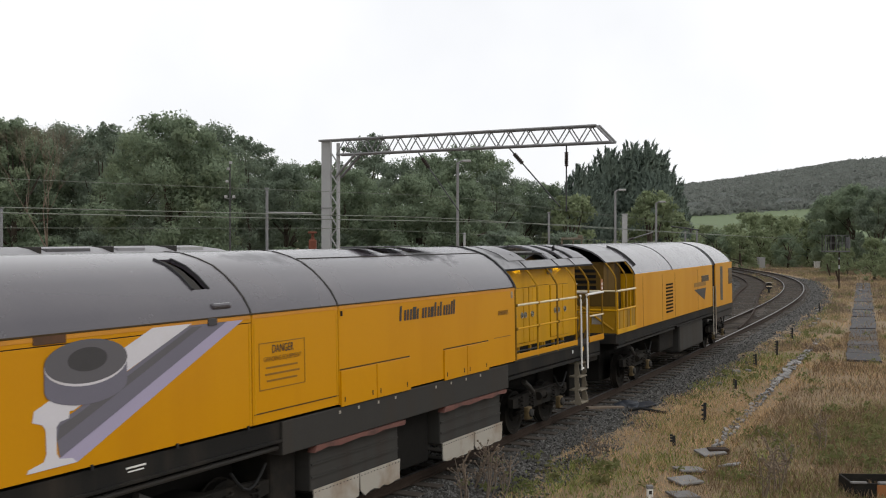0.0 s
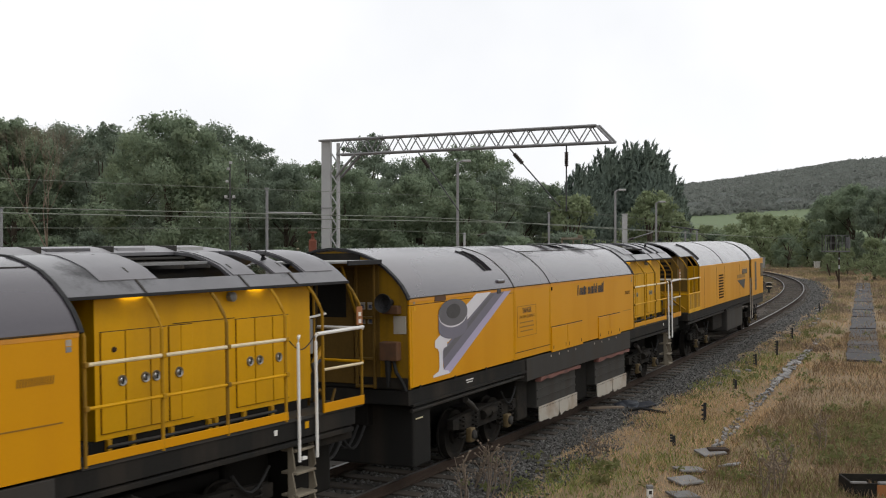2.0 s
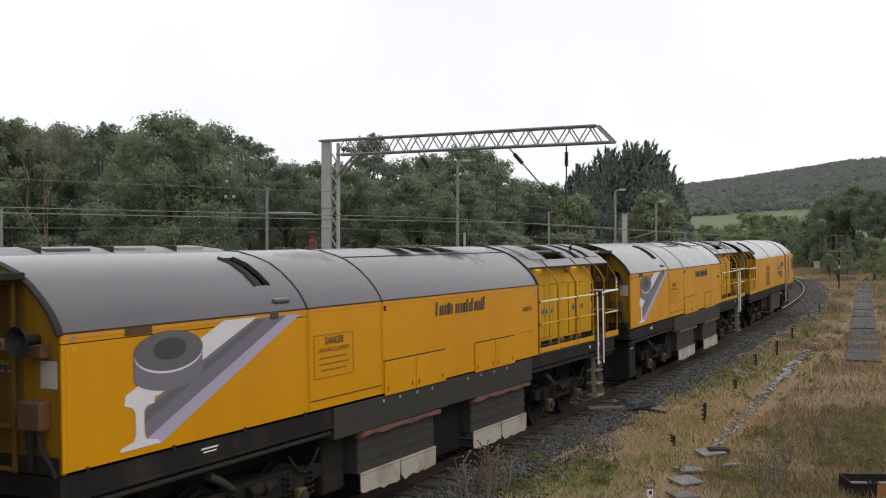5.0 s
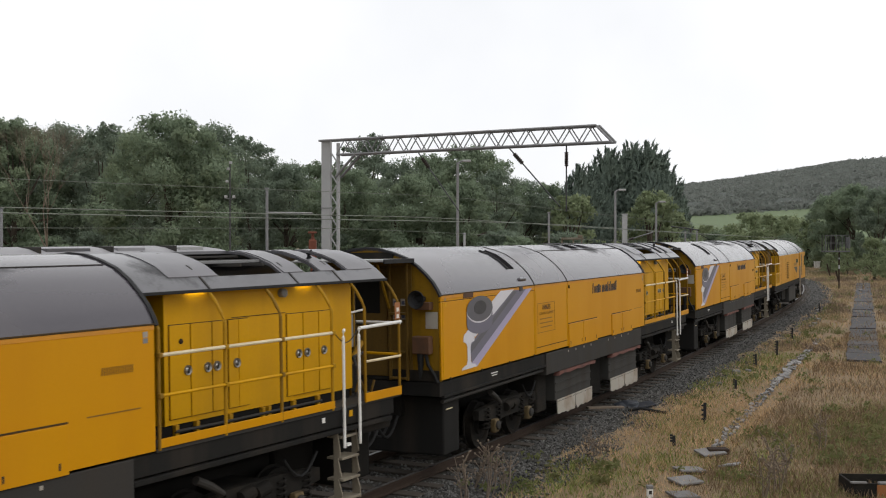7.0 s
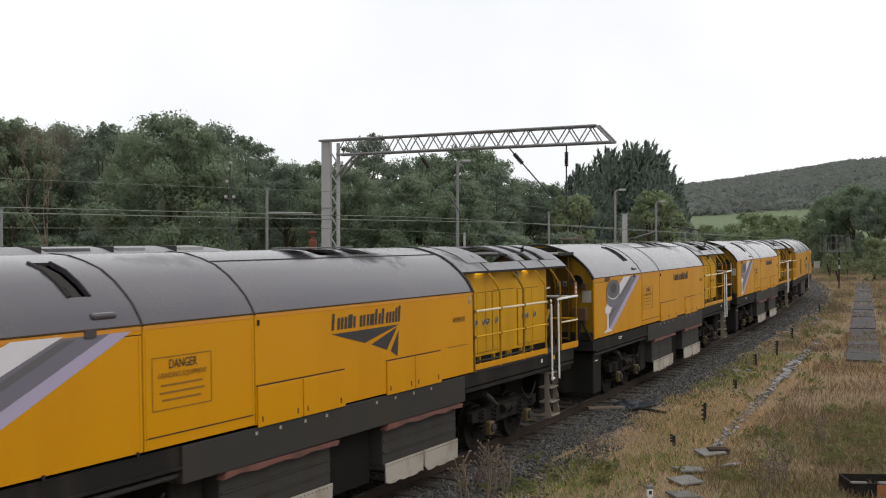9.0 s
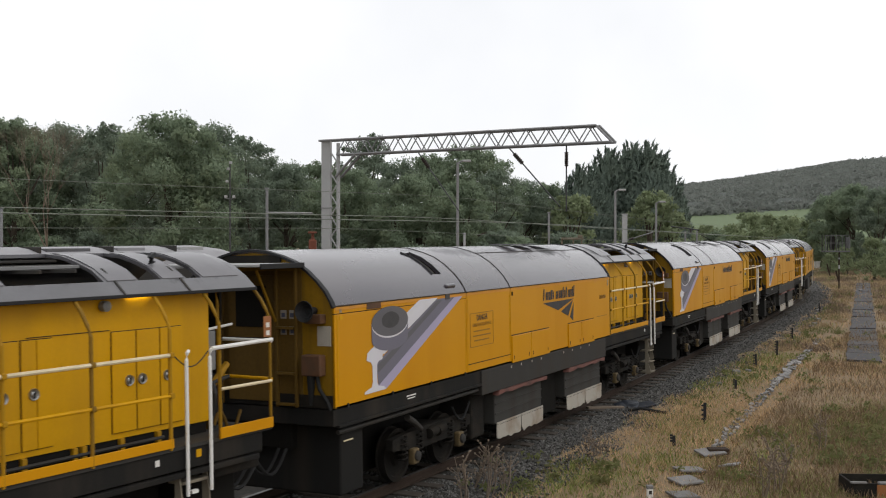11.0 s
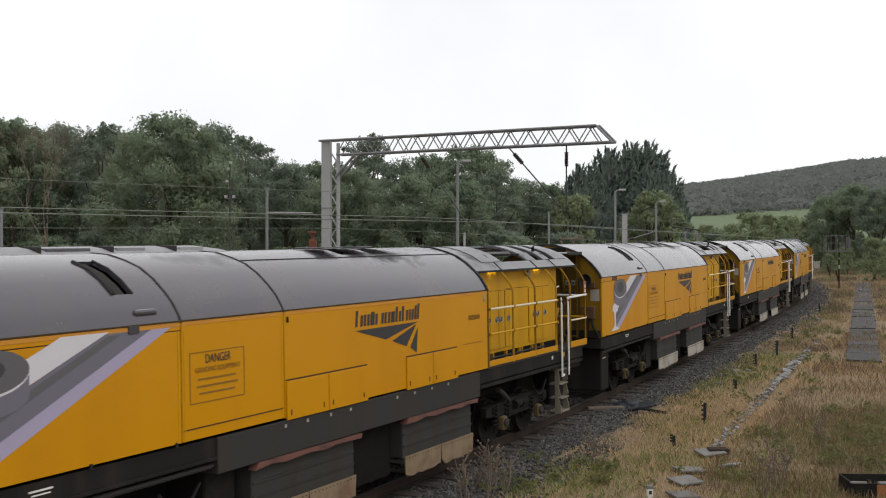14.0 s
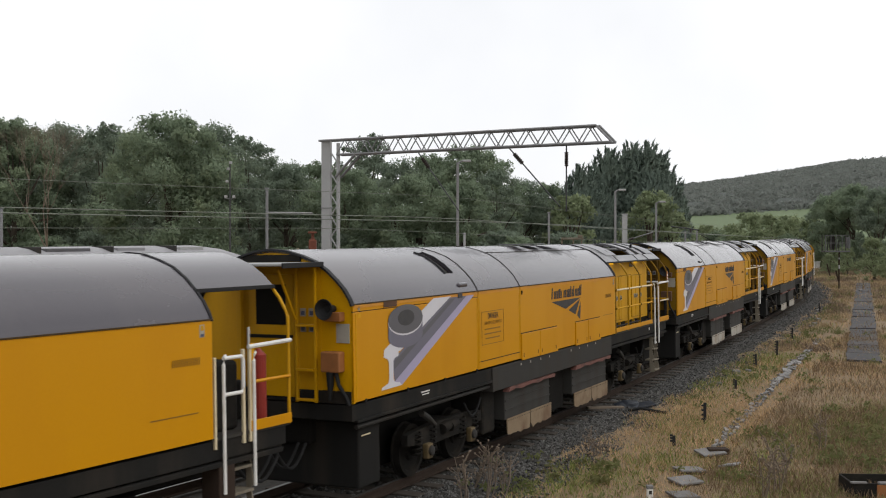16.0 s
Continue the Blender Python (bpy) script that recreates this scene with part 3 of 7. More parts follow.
def emblem(car):
    """The painted grinding wheel on a rail that climbs the body side."""
    part("emblem_rail_side", flat(((-11.36, 2.16), (-11.12, 2.24), (-9.32, 3.02), (-8.62, 3.02), (-11.30, 1.80)), 1), ART_GREY, car, "dark grey painted rail web")
    part("emblem_rail_foot", flat(((-11.32, 1.80), (-8.62, 3.02), (-8.30, 3.02), (-11.07, 1.725)), 1), ART_LILAC, car, "lilac grey painted rail foot")
    part("emblem_rail_head", flat(((-11.60, 2.30), (-11.5, 2.37), (-9.95, 3.02), (-9.30, 3.02), (-11.12, 2.26)), 2), ART_WHITE, car, "white painted rail head")
    part("emblem_rail_shadow", flat(((-11.34, 1.98), (-11.30, 2.13), (-11.10, 2.20), (-9.30, 2.98), (-9.12, 2.98), (-11.20, 2.04)), 2), ART_DISC, car, "dark grey painted shading under the rail head")
    part("emblem_rail_end", flat(((-11.72, 1.715), (-11.08, 1.725), (-11.14, 1.775), (-11.31, 1.80), (-11.345, 1.86), (-11.345, 2.12), (-11.30, 2.17), (-11.18, 2.19), (-11.16, 2.35), (-11.50, 2.37), (-11.62, 2.32), (-11.645, 2.21), (-11.52, 2.17), (-11.48, 2.11), (-11.475, 1.87), (-11.51, 1.80), (-11.70, 1.755)), 3), ART_WHITE, car, "white painted rail cross section")
    side = [(-11.49, 2.73)] + [(-11.49, 2.49)] + ellipse(-10.925, 2.49, 0.565, 0.19, 18, math.pi, math.tau)[1:-1] + [(-10.36, 2.49), (-10.36, 2.73)]
    part("emblem_wheel_rim", flat(side, 4), ART_GREY, car, "grey painted grinding wheel rim")
    part("emblem_wheel_edge", flat(ellipse(-10.925, 2.728, 0.568, 0.235), 5), ART_WHITE, car, "white painted wheel edge")
    part("emblem_wheel_face", flat(ellipse(-10.925, 2.748, 0.568, 0.228), 6), ART_DISC, car, "grey painted grinding wheel face")
    part("emblem_wheel_bore", flat(ellipse(-10.92, 2.768, 0.27, 0.125), 7), ART_DARK, car, "dark painted wheel bore")


def danger_notice(car):
    bm = bmesh.new()
    for a, b, c, d in ((-8.04, -7.03, 2.66, 2.672), (-8.04, -7.03, 2.06, 2.072), (-8.04, -8.028, 2.06, 2.672), (-7.042, -7.03, 2.06, 2.672)):
        flat(((a, c), (b, c), (b, d), (a, d)), 2, bm)
    plate = part("warning_notice", bm, INK_FADED, car, "stencilled danger notice with dark border")
    text_part("notice_heading", "DANGER", 0.15, -7.77, 2.53, plate, INK, 0.47)
    text_part("notice_line", "GRINDING EQUIPMENT", 0.09, -7.95, 2.425, plate, INK_FADED, 0.83)
    for i, (a, b) in enumerate(((-7.9, -7.2), (-7.92, -7.16), (-7.88, -7.22))):
        z = 2.33 - i * 0.085
        part("notice_bar", flat(((a, z), (b, z), (b, z + 0.024), (a, z + 0.024)), 2), INK_FADED, plate)


def wheelset(car, u, r=0.44):
    ws = part("wheelset", tubebm([(0, -0.98, 0), (0, 0.98, 0)], 0.075, 10), UNDER, car)
    ws.matrix_basis = pose(u + U0, 0, r + 0.004)
    for y, s in ((-0.80, -1), (0.80, 1)):
        prof = [(0.07, -0.07), (0.16, -0.07), (0.18, -0.03), (0.34, -0.03), (0.37, -0.07), (r, -0.07), (r, 0.05), (r + 0.028, 0.06), (r + 0.028, 0.085), (0.37, 0.085), (0.34, 0.03), (0.18, 0.03), (0.07, 0.06)]
        m = pose(0, y, 0) @ (Matrix.Identity(4) if s < 0 else Matrix.Rotation(math.pi, 4, "Z"))
        part("wheel", lathe(bmesh.new(), [(q, h) for q, h in prof], 28, m), UNDER, ws)
    return ws


def bogie(car, uc, gap=1.7):
    bg = part("bogie_frame", bmesh.new(), UNDER, car, "grimy black bogie side frame")
    bm = bmesh.new()
    for y in (-1.06, 1.06):
        prism(bm, [(uc - 1.45 + U0, 0.62), (uc - 0.55 + U0, 0.52), (uc + 0.55 + U0, 0.52), (uc + 1.45 + U0, 0.62), (uc + 1.45 + U0, 0.80), (uc + 0.6 + U0, 0.86), (uc - 0.6 + U0, 0.86), (uc - 1.45 + U0, 0.80)], y - 0.06, y + 0.06)
    bx(uc - 0.35, uc + 0.35, -1.0, 1.0, 0.45, 0.85, 0.03, bm)
    bm.to_mesh(bg.data)
    bm.free()
    for d in (-gap / 2, gap / 2):
        u = uc + d
        for y, s in ((-1.12, -1), (1.12, 1)):
            bm = bx(u - 0.10, u + 0.10, min(y, y + s * 0.12), max(y, y + s * 0.12), 0.32, 0.58, 0.03)
            part("axle_box", bm, mat_axle, bg, "dull ochre axle box")
            part("axle_cover", lathe(bmesh.new(), [(0.02, -0.03), (0.075, -0.02), (0.085, 0.0), (0.085, 0.03)], 16, pose(u + U0, y + s * 0.14, 0.46) @ (Matrix.Identity(4) if s < 0 else Matrix.Rotation(math.pi, 4, "Z"))), SOLE, bg)
            for e in (-0.27, 0.27):
                bm = bmesh.new()
                pts = [(u + e + U0 + 0.075 * math.cos(k * 0.9), y + 0.075 * math.sin(k * 0.9), 0.40 + k * 0.0115) for k in range(36)]
                tube(bm, pts, 0.017, 6)
                part("coil_spring", bm, UNDER, bg)
    for e in (-0.15, 0.15):
        part("brake_cylinder", tubebm([(uc + e + U0 - 0.12, -1.16, 0.72), (uc + e + U0 + 0.12, -1.16, 0.76)], 0.09, 12), UNDER, bg)
    # black block added behind the wheels to keep the underside dark
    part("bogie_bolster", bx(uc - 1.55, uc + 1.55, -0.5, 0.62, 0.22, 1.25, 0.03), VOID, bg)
    part("damper", tubebm([(uc - 1.1 + U0, -1.2, 1.12), (uc - 0.85 + U0, -1.2, 1.0), (uc - 0.62 + U0, -1.2, 0.86)], [0.055, 0.055, 0.04], 10), SOLE, bg, "grey sloping damper")
    part("brake_hose", tubebm([(uc + 0.6 + U0 + i * 0.12, -1.17, 1.05 - 0.28 * math.sin(i / 6 * math.pi)) for i in range(7)], 0.022, 6), CABLE, bg)
    return [wheelset(car, uc - gap / 2), wheelset(car, uc + gap / 2)]


STEPSIDE = mat("dirty_step_plate", (0.22, 0.19, 0.14), 0.8, var=0.25, scale=3, dirt=(0.07, 0.055, 0.04), dirt_amount=0.7, bump=0.05, streak=True)
mat_axle = mat("ochre_axle_box", (0.11, 0.075, 0.03), 0.7, var=0.3, scale=6, dirt=(0.05, 0.04, 0.025), dirt_amount=0.7, bump=0.1)


def grinding_unit(car, u0, u1, flap):
    g = part("grinding_unit", bx(u0, u1, -1.30, 1.30, 0.50, 1.10, 0.02), CASING, car, "grey dusty grinding unit casing")
    for z in (0.68, 0.86):
        part("casing_rib", bx(u0 + 0.02, u1 - 0.02, -1.318, -1.295, z, z + 0.03), CASING, g)
    part("red_lip", prism(bmesh.new(), [(u0 + U0 - 0.04, 1.06)] + [(u0 + U0 + (u1 - u0) * q / 8, 1.075 + 0.018 * math.sin(q * 2.3 + u0)) for q in range(1, 8)] + [(u1 + U0 + 0.05, 1.065), (u1 + U0 + 0.08, 1.135), (u0 + U0 + 0.02, 1.15)], -1.41, -1.28), LIP, g, "faded red rubber sealing lip")
    n = 2
    w = (u1 - u0) / n
    for k in range(n):
        a, b = u0 + k * w + 0.012, u0 + (k + 1) * w - 0.012
        sag = 0.05 if k else 0.02
        torn = random.Random(int(u0 * 10) + k)
        out = [(a + U0 + 0.01, 0.22 + sag)] + [(a + U0 + w * q / 9, 0.195 + torn.uniform(-0.025, 0.035)) for q in range(1, 9)] + [(b + U0 - 0.02, 0.20 + sag * 0.4), (b + U0, 0.53), (a + U0, 0.53)]
        part("dust_flap", prism(bmesh.new(), out, -1.345, -1.325), flap, g, "hanging dust curtain")
        for i in range(int(w / 0.09)):
            part("rivet", bx(a + 0.032 + i * 0.09, a + 0.048 + i * 0.09, -1.352, -1.343, 0.485, 0.50), SOLE, g)
    part("dust_flap_far", bx(u0, u1, 1.325, 1.345, 0.2, 0.53), flap, g)


def underframe(car, u_rear, u_front, deep0=-7.55, deep1=-0.35):
    part("solebar", bx(u_rear, u_front, -1.36, 1.36, 1.36, 1.60, 0.01), SOLE_DARK, car, "dark grey steel underframe")
    if deep1 > deep0:
        part("deep_solebar", bx(deep0, deep1, -1.395, 1.395, 1.15, 1.60, 0.012), SOLE, car, "dark grey deep solebar plate")
    part("solebar_ledge", bx(u_rear + 0.1, deep0, -1.40, -1.30, 1.33, 1.37, 0.006), SOLE_DARK, car)
    part("solebar_pipe", tubebm([(u_rear + 0.2 + U0, -1.3, 1.25), (deep0 + U0, -1.3, 1.25)], 0.035, 8), SOLE, car)
    part("solebar_ledge", bx(deep1, u_front - 0.1, -1.40, -1.30, 1.28, 1.34, 0.006), SOLE_DARK, car)
    part("centre_sill", bx(u_rear + 0.2, u_front - 0.2, -0.5, 0.5, 0.95, 1.38, 0.02), VOID, car)


def coupling(car, u, s):
    part("drawgear", bx(min(u, u + s * 0.7), max(u, u + s * 0.7), -0.14, 0.14, 0.92, 1.14, 0.03), UNDER, car, "black drawbar")
    for i, y in enumerate((-0.55, -0.42, 0.45)):
        part("brake_pipe", tubebm([(u + U0 + s * 0.75 * k / 8, y, 1.0 - 0.3 * math.sin(k / 8 * math.pi)) for k in range(9)], 0.024, 6), CABLE, car)


def end_wall(car, u, s, wall_mat=YELLOW_GRIME_SHADE, box_mat=ORANGE_DIRTY):
    """Closed end of a body; s is the way it faces."""
    out = [(-1.385, 1.62), (1.385, 1.62)] + [(y * 0.985, z - 0.015) for y, z in arc()[::-1]]
    bm = bmesh.new()
    a = [bm.verts.new((u + U0, y, z)) for y, z in out]
    c = [bm.verts.new((u + U0 - s * 0.06, y, z)) for y, z in out]
    bm.faces.new(a)
    bm.faces.new(c[::-1])
    for i in range(len(out)):
        bm.faces.new((a[i], c[i], c[(i + 1) % len(out)], a[(i + 1) % len(out)]))
    bmesh.ops.recalc_face_normals(bm, faces=bm.faces[:])
    # end wall colours hold both the stains and the shade of the gap
    w = part("end_wall", bm, wall_mat, car, "stained yellow end wall, shade painted in towards the gangway")
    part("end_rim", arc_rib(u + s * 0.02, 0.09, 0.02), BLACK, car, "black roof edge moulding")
    part("gangway_panel", bx(u + s * 0.006 - 0.006, u + s * 0.006 + 0.006, -0.86, 1.05, 1.64, 3.56), YELLOW_SOOT_SHADE, w, "gangway panel dark with soot and painted shade")
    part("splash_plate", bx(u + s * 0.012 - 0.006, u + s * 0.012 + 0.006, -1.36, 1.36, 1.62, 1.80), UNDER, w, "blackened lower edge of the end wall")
    part("gangway_door", bx(u + s * 0.024 - 0.012, u + s * 0.024 + 0.012, -0.40, 0.43, 1.68, 3.5, 0.008), YELLOW_SOOT_SHADE, w, "grimy gangway door with shade painted in")
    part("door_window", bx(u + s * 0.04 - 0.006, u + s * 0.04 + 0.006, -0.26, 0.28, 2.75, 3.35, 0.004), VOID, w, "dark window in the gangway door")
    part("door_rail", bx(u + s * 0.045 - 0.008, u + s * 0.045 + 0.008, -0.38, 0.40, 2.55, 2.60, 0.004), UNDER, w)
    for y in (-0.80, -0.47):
        part("vestibule_post", bx(u + s * 0.05, u + s * 0.10, y - 0.022, y + 0.022, 1.62, 3.6, 0.008), YELLOW_SOOT_SHADE, w)
    part("vestibule_post", bx(u + s * 0.05, u + s * 0.13, 0.50, 0.58, 1.62, 3.6, 0.008), YELLOW_SOOT_SHADE, w)
    part("vestibule_brace", tubebm([(u + U0 + s * 0.15, -0.50, 2.85), (u + U0 + s * 0.75, -0.62, 3.60)], 0.024, 6), YELLOW_GRIME_SHADE, w)
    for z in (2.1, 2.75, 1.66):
        part("vestibule_crossbar", bx(u + s * 0.06, u + s * 0.12, -0.78, -0.47, z - 0.02, z + 0.02, 0.006), YELLOW_SOOT_SHADE, w)
    part("gangway_canopy", bx(min(u + s * 0.02, u + s * 1.05), max(u + s * 0.02, u + s * 1.05), -0.90, 0.90, 3.64, 3.68, 0.012), GALV_PALE, car, "pale grey gangway canopy")
    part("canopy_edge", bx(min(u + s * 0.02, u + s * 1.05), max(u + s * 0.02, u + s * 1.05), -0.93, -0.90, 3.61, 3.685, 0.008), BLACK, car)
    # dark plate added so the arc above the canopy stays unlit
    part("gangway_hood", bx(min(u + s * 0.004, u + s * 0.03), max(u + s * 0.004, u + s * 0.03), -0.52, 0.52, 3.685, 3.79, 0.004), UNDER, car, "dark plate added over the gangway")
    # horn, boxes and notices
    horn = part("horn", lathe(bmesh.new(), [(0.02, 0.28), (0.05, 0.27), (0.055, 0.12), (0.09, 0.05), (0.155, 0.0), (0.15, -0.01), (0.05, 0.1)], 20, pose(u + U0 + s * 0.28, -1.08, 3.0) @ Matrix.Rotation(radians(90 if s > 0 else -90), 4, "Z")), BLACK, w, "black flared horn")
    part("horn_bracket", bx(min(u, u + s * 0.14), max(u, u + s * 0.14), -1.26, -0.98, 2.82, 2.95, 0.01), box_mat, w, "painted horn bracket")
    part("notice_plate", bx(min(u, u + s * 0.015), max(u, u + s * 0.015), -1.34, -1.12, 2.5, 2.78), FLAP, w, "dull white data plate")
    jb = part("junction_box", bx(min(u, u + s * 0.16), max(u, u + s * 0.16), -1.25, -0.93, 2.08, 2.38, 0.02), box_mat, w, "painted junction box")
    part("junction_cable", tubebm([(u + U0 + s * 0.10, -1.16, 2.08), (u + U0 + s * 0.10, -1.2, 1.9), (u + U0 + s * 0.06, -1.3, 1.72), (u + U0 + s * 0.04, -1.34, 1.6)], 0.03, 6), CABLE, w)
    part("junction_plug", tubebm([(u + U0 + s * 0.1, -1.06, 2.09), (u + U0 + s * 0.1, -1.06, 1.9), (u + U0 + s * 0.1, -1.05, 1.66)], [0.06, 0.05, 0.02], 10), CABLE, w)
    for z in (2.95, 2.72):
        for y in (-0.71, -0.56):
            lab = part("warning_label", bx(min(u + s * 0.03, u + s * 0.036), max(u + s * 0.03, u + s * 0.036), y - 0.05, y + 0.05, z - 0.07, z + 0.05), FLAP, w)
            part("label_mark", bx(min(u + s * 0.036, u + s * 0.040), max(u + s * 0.036, u + s * 0.040), y - 0.03, y + 0.03, z - 0.05, z + 0.01), GLYPH, lab)
    return w


def latch_row(panel, places, z):
    for u in places:
        part("latch", bx(u - 0.012, u + 0.012, NEAR - 0.028, NEAR - 0.002, z, z + 0.075, 0.004), BLACK, panel)


def grinder_car(flap):
    car = thing("grinding_car", "yellow rail grinding vehicle with curved grey roof, moving on the track", "train", "grinding train vehicles")
    R, P1, P2 = -12.5, -8.18, -6.2
    # body side, in panels
    up = part("side_panel", bx(R, P1 - 0.008, NEAR, NEAR + 0.04, 2.955, 3.05, 0.003), YELLOW, car, "upper yellow hinged panel")
    part("side_panel", bx(R, P1 - 0.008, NEAR, NEAR + 0.04, 1.64, 2.943, 0.004), YELLOW, car, "yellow body side panel")
    mid_panel = part("side_panel", bx(P1 + 0.008, P2 - 0.008, NEAR, NEAR + 0.04, 1.64, 3.05, 0.004), YELLOW, car, "yellow body side panel")
    part("panel_seam", bx(P1 + 0.03, P2 - 0.03, NEAR - 0.006, NEAR, 1.765, 1.78), SEAM, mid_panel)
    long_panel = part("side_panel", bx(P2 + 0.008, -0.03, NEAR, NEAR + 0.04, 1.63, 3.05, 0.004), YELLOW, car, "long yellow body side panel")
    for a, b in ((P2 + 0.03, -5.2), (-5.18, -4.16), (-3.0, -2.15), (-2.13, -1.25)):
        h = part("hatch", bx(a, b, NEAR - 0.022, NEAR, 1.60, 2.115, 0.005), YELLOW, long_panel, "lower yellow hatch")
        part("hatch_seam", bx(a - 0.008, b + 0.008, NEAR - 0.004, NEAR + 0.001, 2.12, 2.14), SEAM, h)
        latch_row(h, (a + 0.09, b - 0.12), 1.66)
    for a in (P1, P2):
        part("panel_gap", bx(a - 0.012, a + 0.012, NEAR + 0.012, NEAR + 0.03, 1.64, 3.05), SEAM, car)
    part("panel_gap", bx(R, P1, NEAR + 0.012, NEAR + 0.03, 2.94, 2.96), SEAM, car)
    latch_row(long_panel, (P2 + 0.07,), 2.9)
    for u in (R + 0.3, -10.9, -9.6, P1 - 0.12):
        part("panel_clip", bx(u, u + 0.035, NEAR - 0.02, NEAR, 1.6, 1.66, 0.004), BLACK, car)
    part("side_panel_far", bx(R, 0, FAR - 0.04, FAR, 1.62, 3.05, 0.004), YELLOW, car, "yellow body side panel")
    part("gutter", bx(R, -0.02, NEAR - 0.012, NEAR + 0.02, 3.052, 3.068), SEAM, car)
    for a, b in ((R + 0.02, P1 - 0.02), (P1 + 0.02, P2 - 0.02), (P2 + 0.02, -0.03)):
        part("cantrail_strip", bx(a, b, NEAR - 0.005, NEAR, 3.0, 3.047, 0.002), YELLOW_FADED, car, "faded orange strip below the gutter")
    for u in (R + 0.07, P1 - 0.05, P1 + 0.05, P2 - 0.05):
        part("panel_moulding", bx(u - 0.008, u + 0.008, NEAR - 0.007, NEAR, 1.66, 2.93, 0.003), YELLOW_IN, car)
    # unseen black box added to keep light out of the body
    part("inner_core", bx(R + 0.1, -0.1, -1.2, 1.2, 1.6, 3.1), VOID, car)
    part("recessed_step", bx(-11.62, -11.2, NEAR - 0.01, NEAR, 2.965, 3.06, 0.003), ORANGE_DIRTY, up, "dark brown recessed grab slot")
    part("recessed_step", bx(-9.02, -8.86, NEAR - 0.02, NEAR, 2.975, 3.06, 0.003), ART_DARK, up)
    part("shock_label", bx(R + 0.13, R + 0.19, NEAR - 0.005, NEAR, 2.965, 3.03), FLAP, up)
    part("shock_label", bx(R + 0.13, R + 0.21, NEAR - 0.005, NEAR, 2.86, 2.92), YELLOW_IN, car)
    part("shock_label", bx(-0.20, -0.13, NEAR - 0.005, NEAR, 2.92, 2.985), FLAP, long_panel)
    part("shock_label", bx(-0.20, -0.13, NEAR - 0.005, NEAR, 2.855, 2.91), GALV, long_panel)
    number_row(long_panel, INK_FADED, -0.80, 2.56, 0.085, 7)
    part("small_print_bar", flat(((-1.0, 2.14), (-0.25, 2.14), (-0.25, 2.155), (-1.0, 2.155)), 2), INK_FADED, long_panel)
    name_row(long_panel, [(0.86, 1.0), (0.66, 0.72), (0.46, 0.85), (1.0, 0.70), (0.7, 0.72), (0.44, 0.72), (0.7, 1.0), (0.8, 1.0), (0.64, 0.72), (0.24, 0.95), (0.24, 1.05)])
    # roof
    rear_roof = part("roof", shade_bm(roof_shell(R, 0.0, holes=((-8.98, -8.70, -1.2, -0.6), (-3.5, -2.95, -0.53, 0.01), (-2.6, -2.05, -0.53, 0.01)))), ROOF_SOOTED, car, "smooth curved grey roof with soot patches")
    shade(rear_roof)
    for u in (P1 + 0.01, P2 + 0.01):
        part("roof_seam", arc_rib(u, 0.03, 0.008), SOLE, rear_roof)
    part("roof_joint", bx(P2 + 0.05, -0.08, -0.66, -0.645, 3.722, 3.738), SOLE, rear_roof, "thin joint along the roof")
    part("roof_bulkhead_rib", arc_rib(0.0, 0.06, 0.018), BLACK, car)
    slot = [(y, z) for y, z in arc() if -1.24 < y < -0.52]
    lv = part("roof_louvre", tubebm([(-8.81 + U0, y + 0.05, z - 0.10) for y, z in slot], 0.09, 8), SOLE, rear_roof, "grey duct under the open roof vent")
    for u, r in ((-8.99, 0.022), (-8.69, 0.016)):
        part("vent_rim", tubebm([(u + U0, y, z + 0.004) for y, z in slot], r, 6), BLACK, lv)
    part("vent_pan", bx(-9.0, -8.68, -1.2, -0.55, 3.16, 3.18), VOID, lv)
    part("vent_lip", bx(-8.85, -8.5, -1.36, -1.25, 3.15, 3.23, 0.03), ROOF, rear_roof, "grey raised vent lip")
    for a in (-3.5, -2.6):
        part("exhaust_flap", bx(a - 0.5, a + 0.02, -0.55, 0.0, 3.875, 3.895, 0.006), ROOF_DARK, rear_roof, "sooty raised exhaust flap")
        part("exhaust_port", bx(a, a + 0.55, -0.54, 0.0, 3.6, 3.66), VOID, rear_roof)
    walkway_section(car)
    end_wall(car, R, -1)
    underframe(car, R, 4.9)
    for i, u in enumerate((-6.2, -5.7, -5.14, -4.63, -3.3, -2.75, -2.18, -1.6)):
        part("number_tag", bx(u, u + 0.04, -1.401, -1.394, 1.505, 1.55), FLAP, car)
    part("data_bars", bx(-10.35, -10.05, -1.366, -1.358, 1.50, 1.52), WHITE, car)
    part("data_bars", bx(-10.32, -10.08, -1.366, -1.358, 1.46, 1.475), WHITE, car)
    grinding_unit(car, -6.8, -4.4, flap)
    grinding_unit(car, -2.98, -0.55, flap)
    # black block added to keep the gap between the units dark
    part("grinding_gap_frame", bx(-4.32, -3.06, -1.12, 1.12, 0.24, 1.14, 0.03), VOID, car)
    # the darker underframe colour here takes in the shade of the car gap
    tk = part("end_tank", bx(-12.15, -11.52, -1.25, 1.1, 0.30, 1.30, 0.03), SOLE_DARK, car, "dark grey equipment box under the end")
    part("tank_label", bx(-12.1, -11.85, -1.276, -1.268, 1.08, 1.1), CREAM, tk)
    part("underfloor_tank", bx(-7.5, -6.92, -1.15, 1.1, 0.32, 1.2, 0.05), UNDER, car)
    bogie(car, -8.95)
    bogie(car, 1.9)
    # black block added to hide lit ground beyond the car end
    part("end_gear_case", bx(3.95, 4.85, -0.95, 1.1, 0.38, 1.3, 0.05), VOID, car, "black block added under the platform to keep it dark")
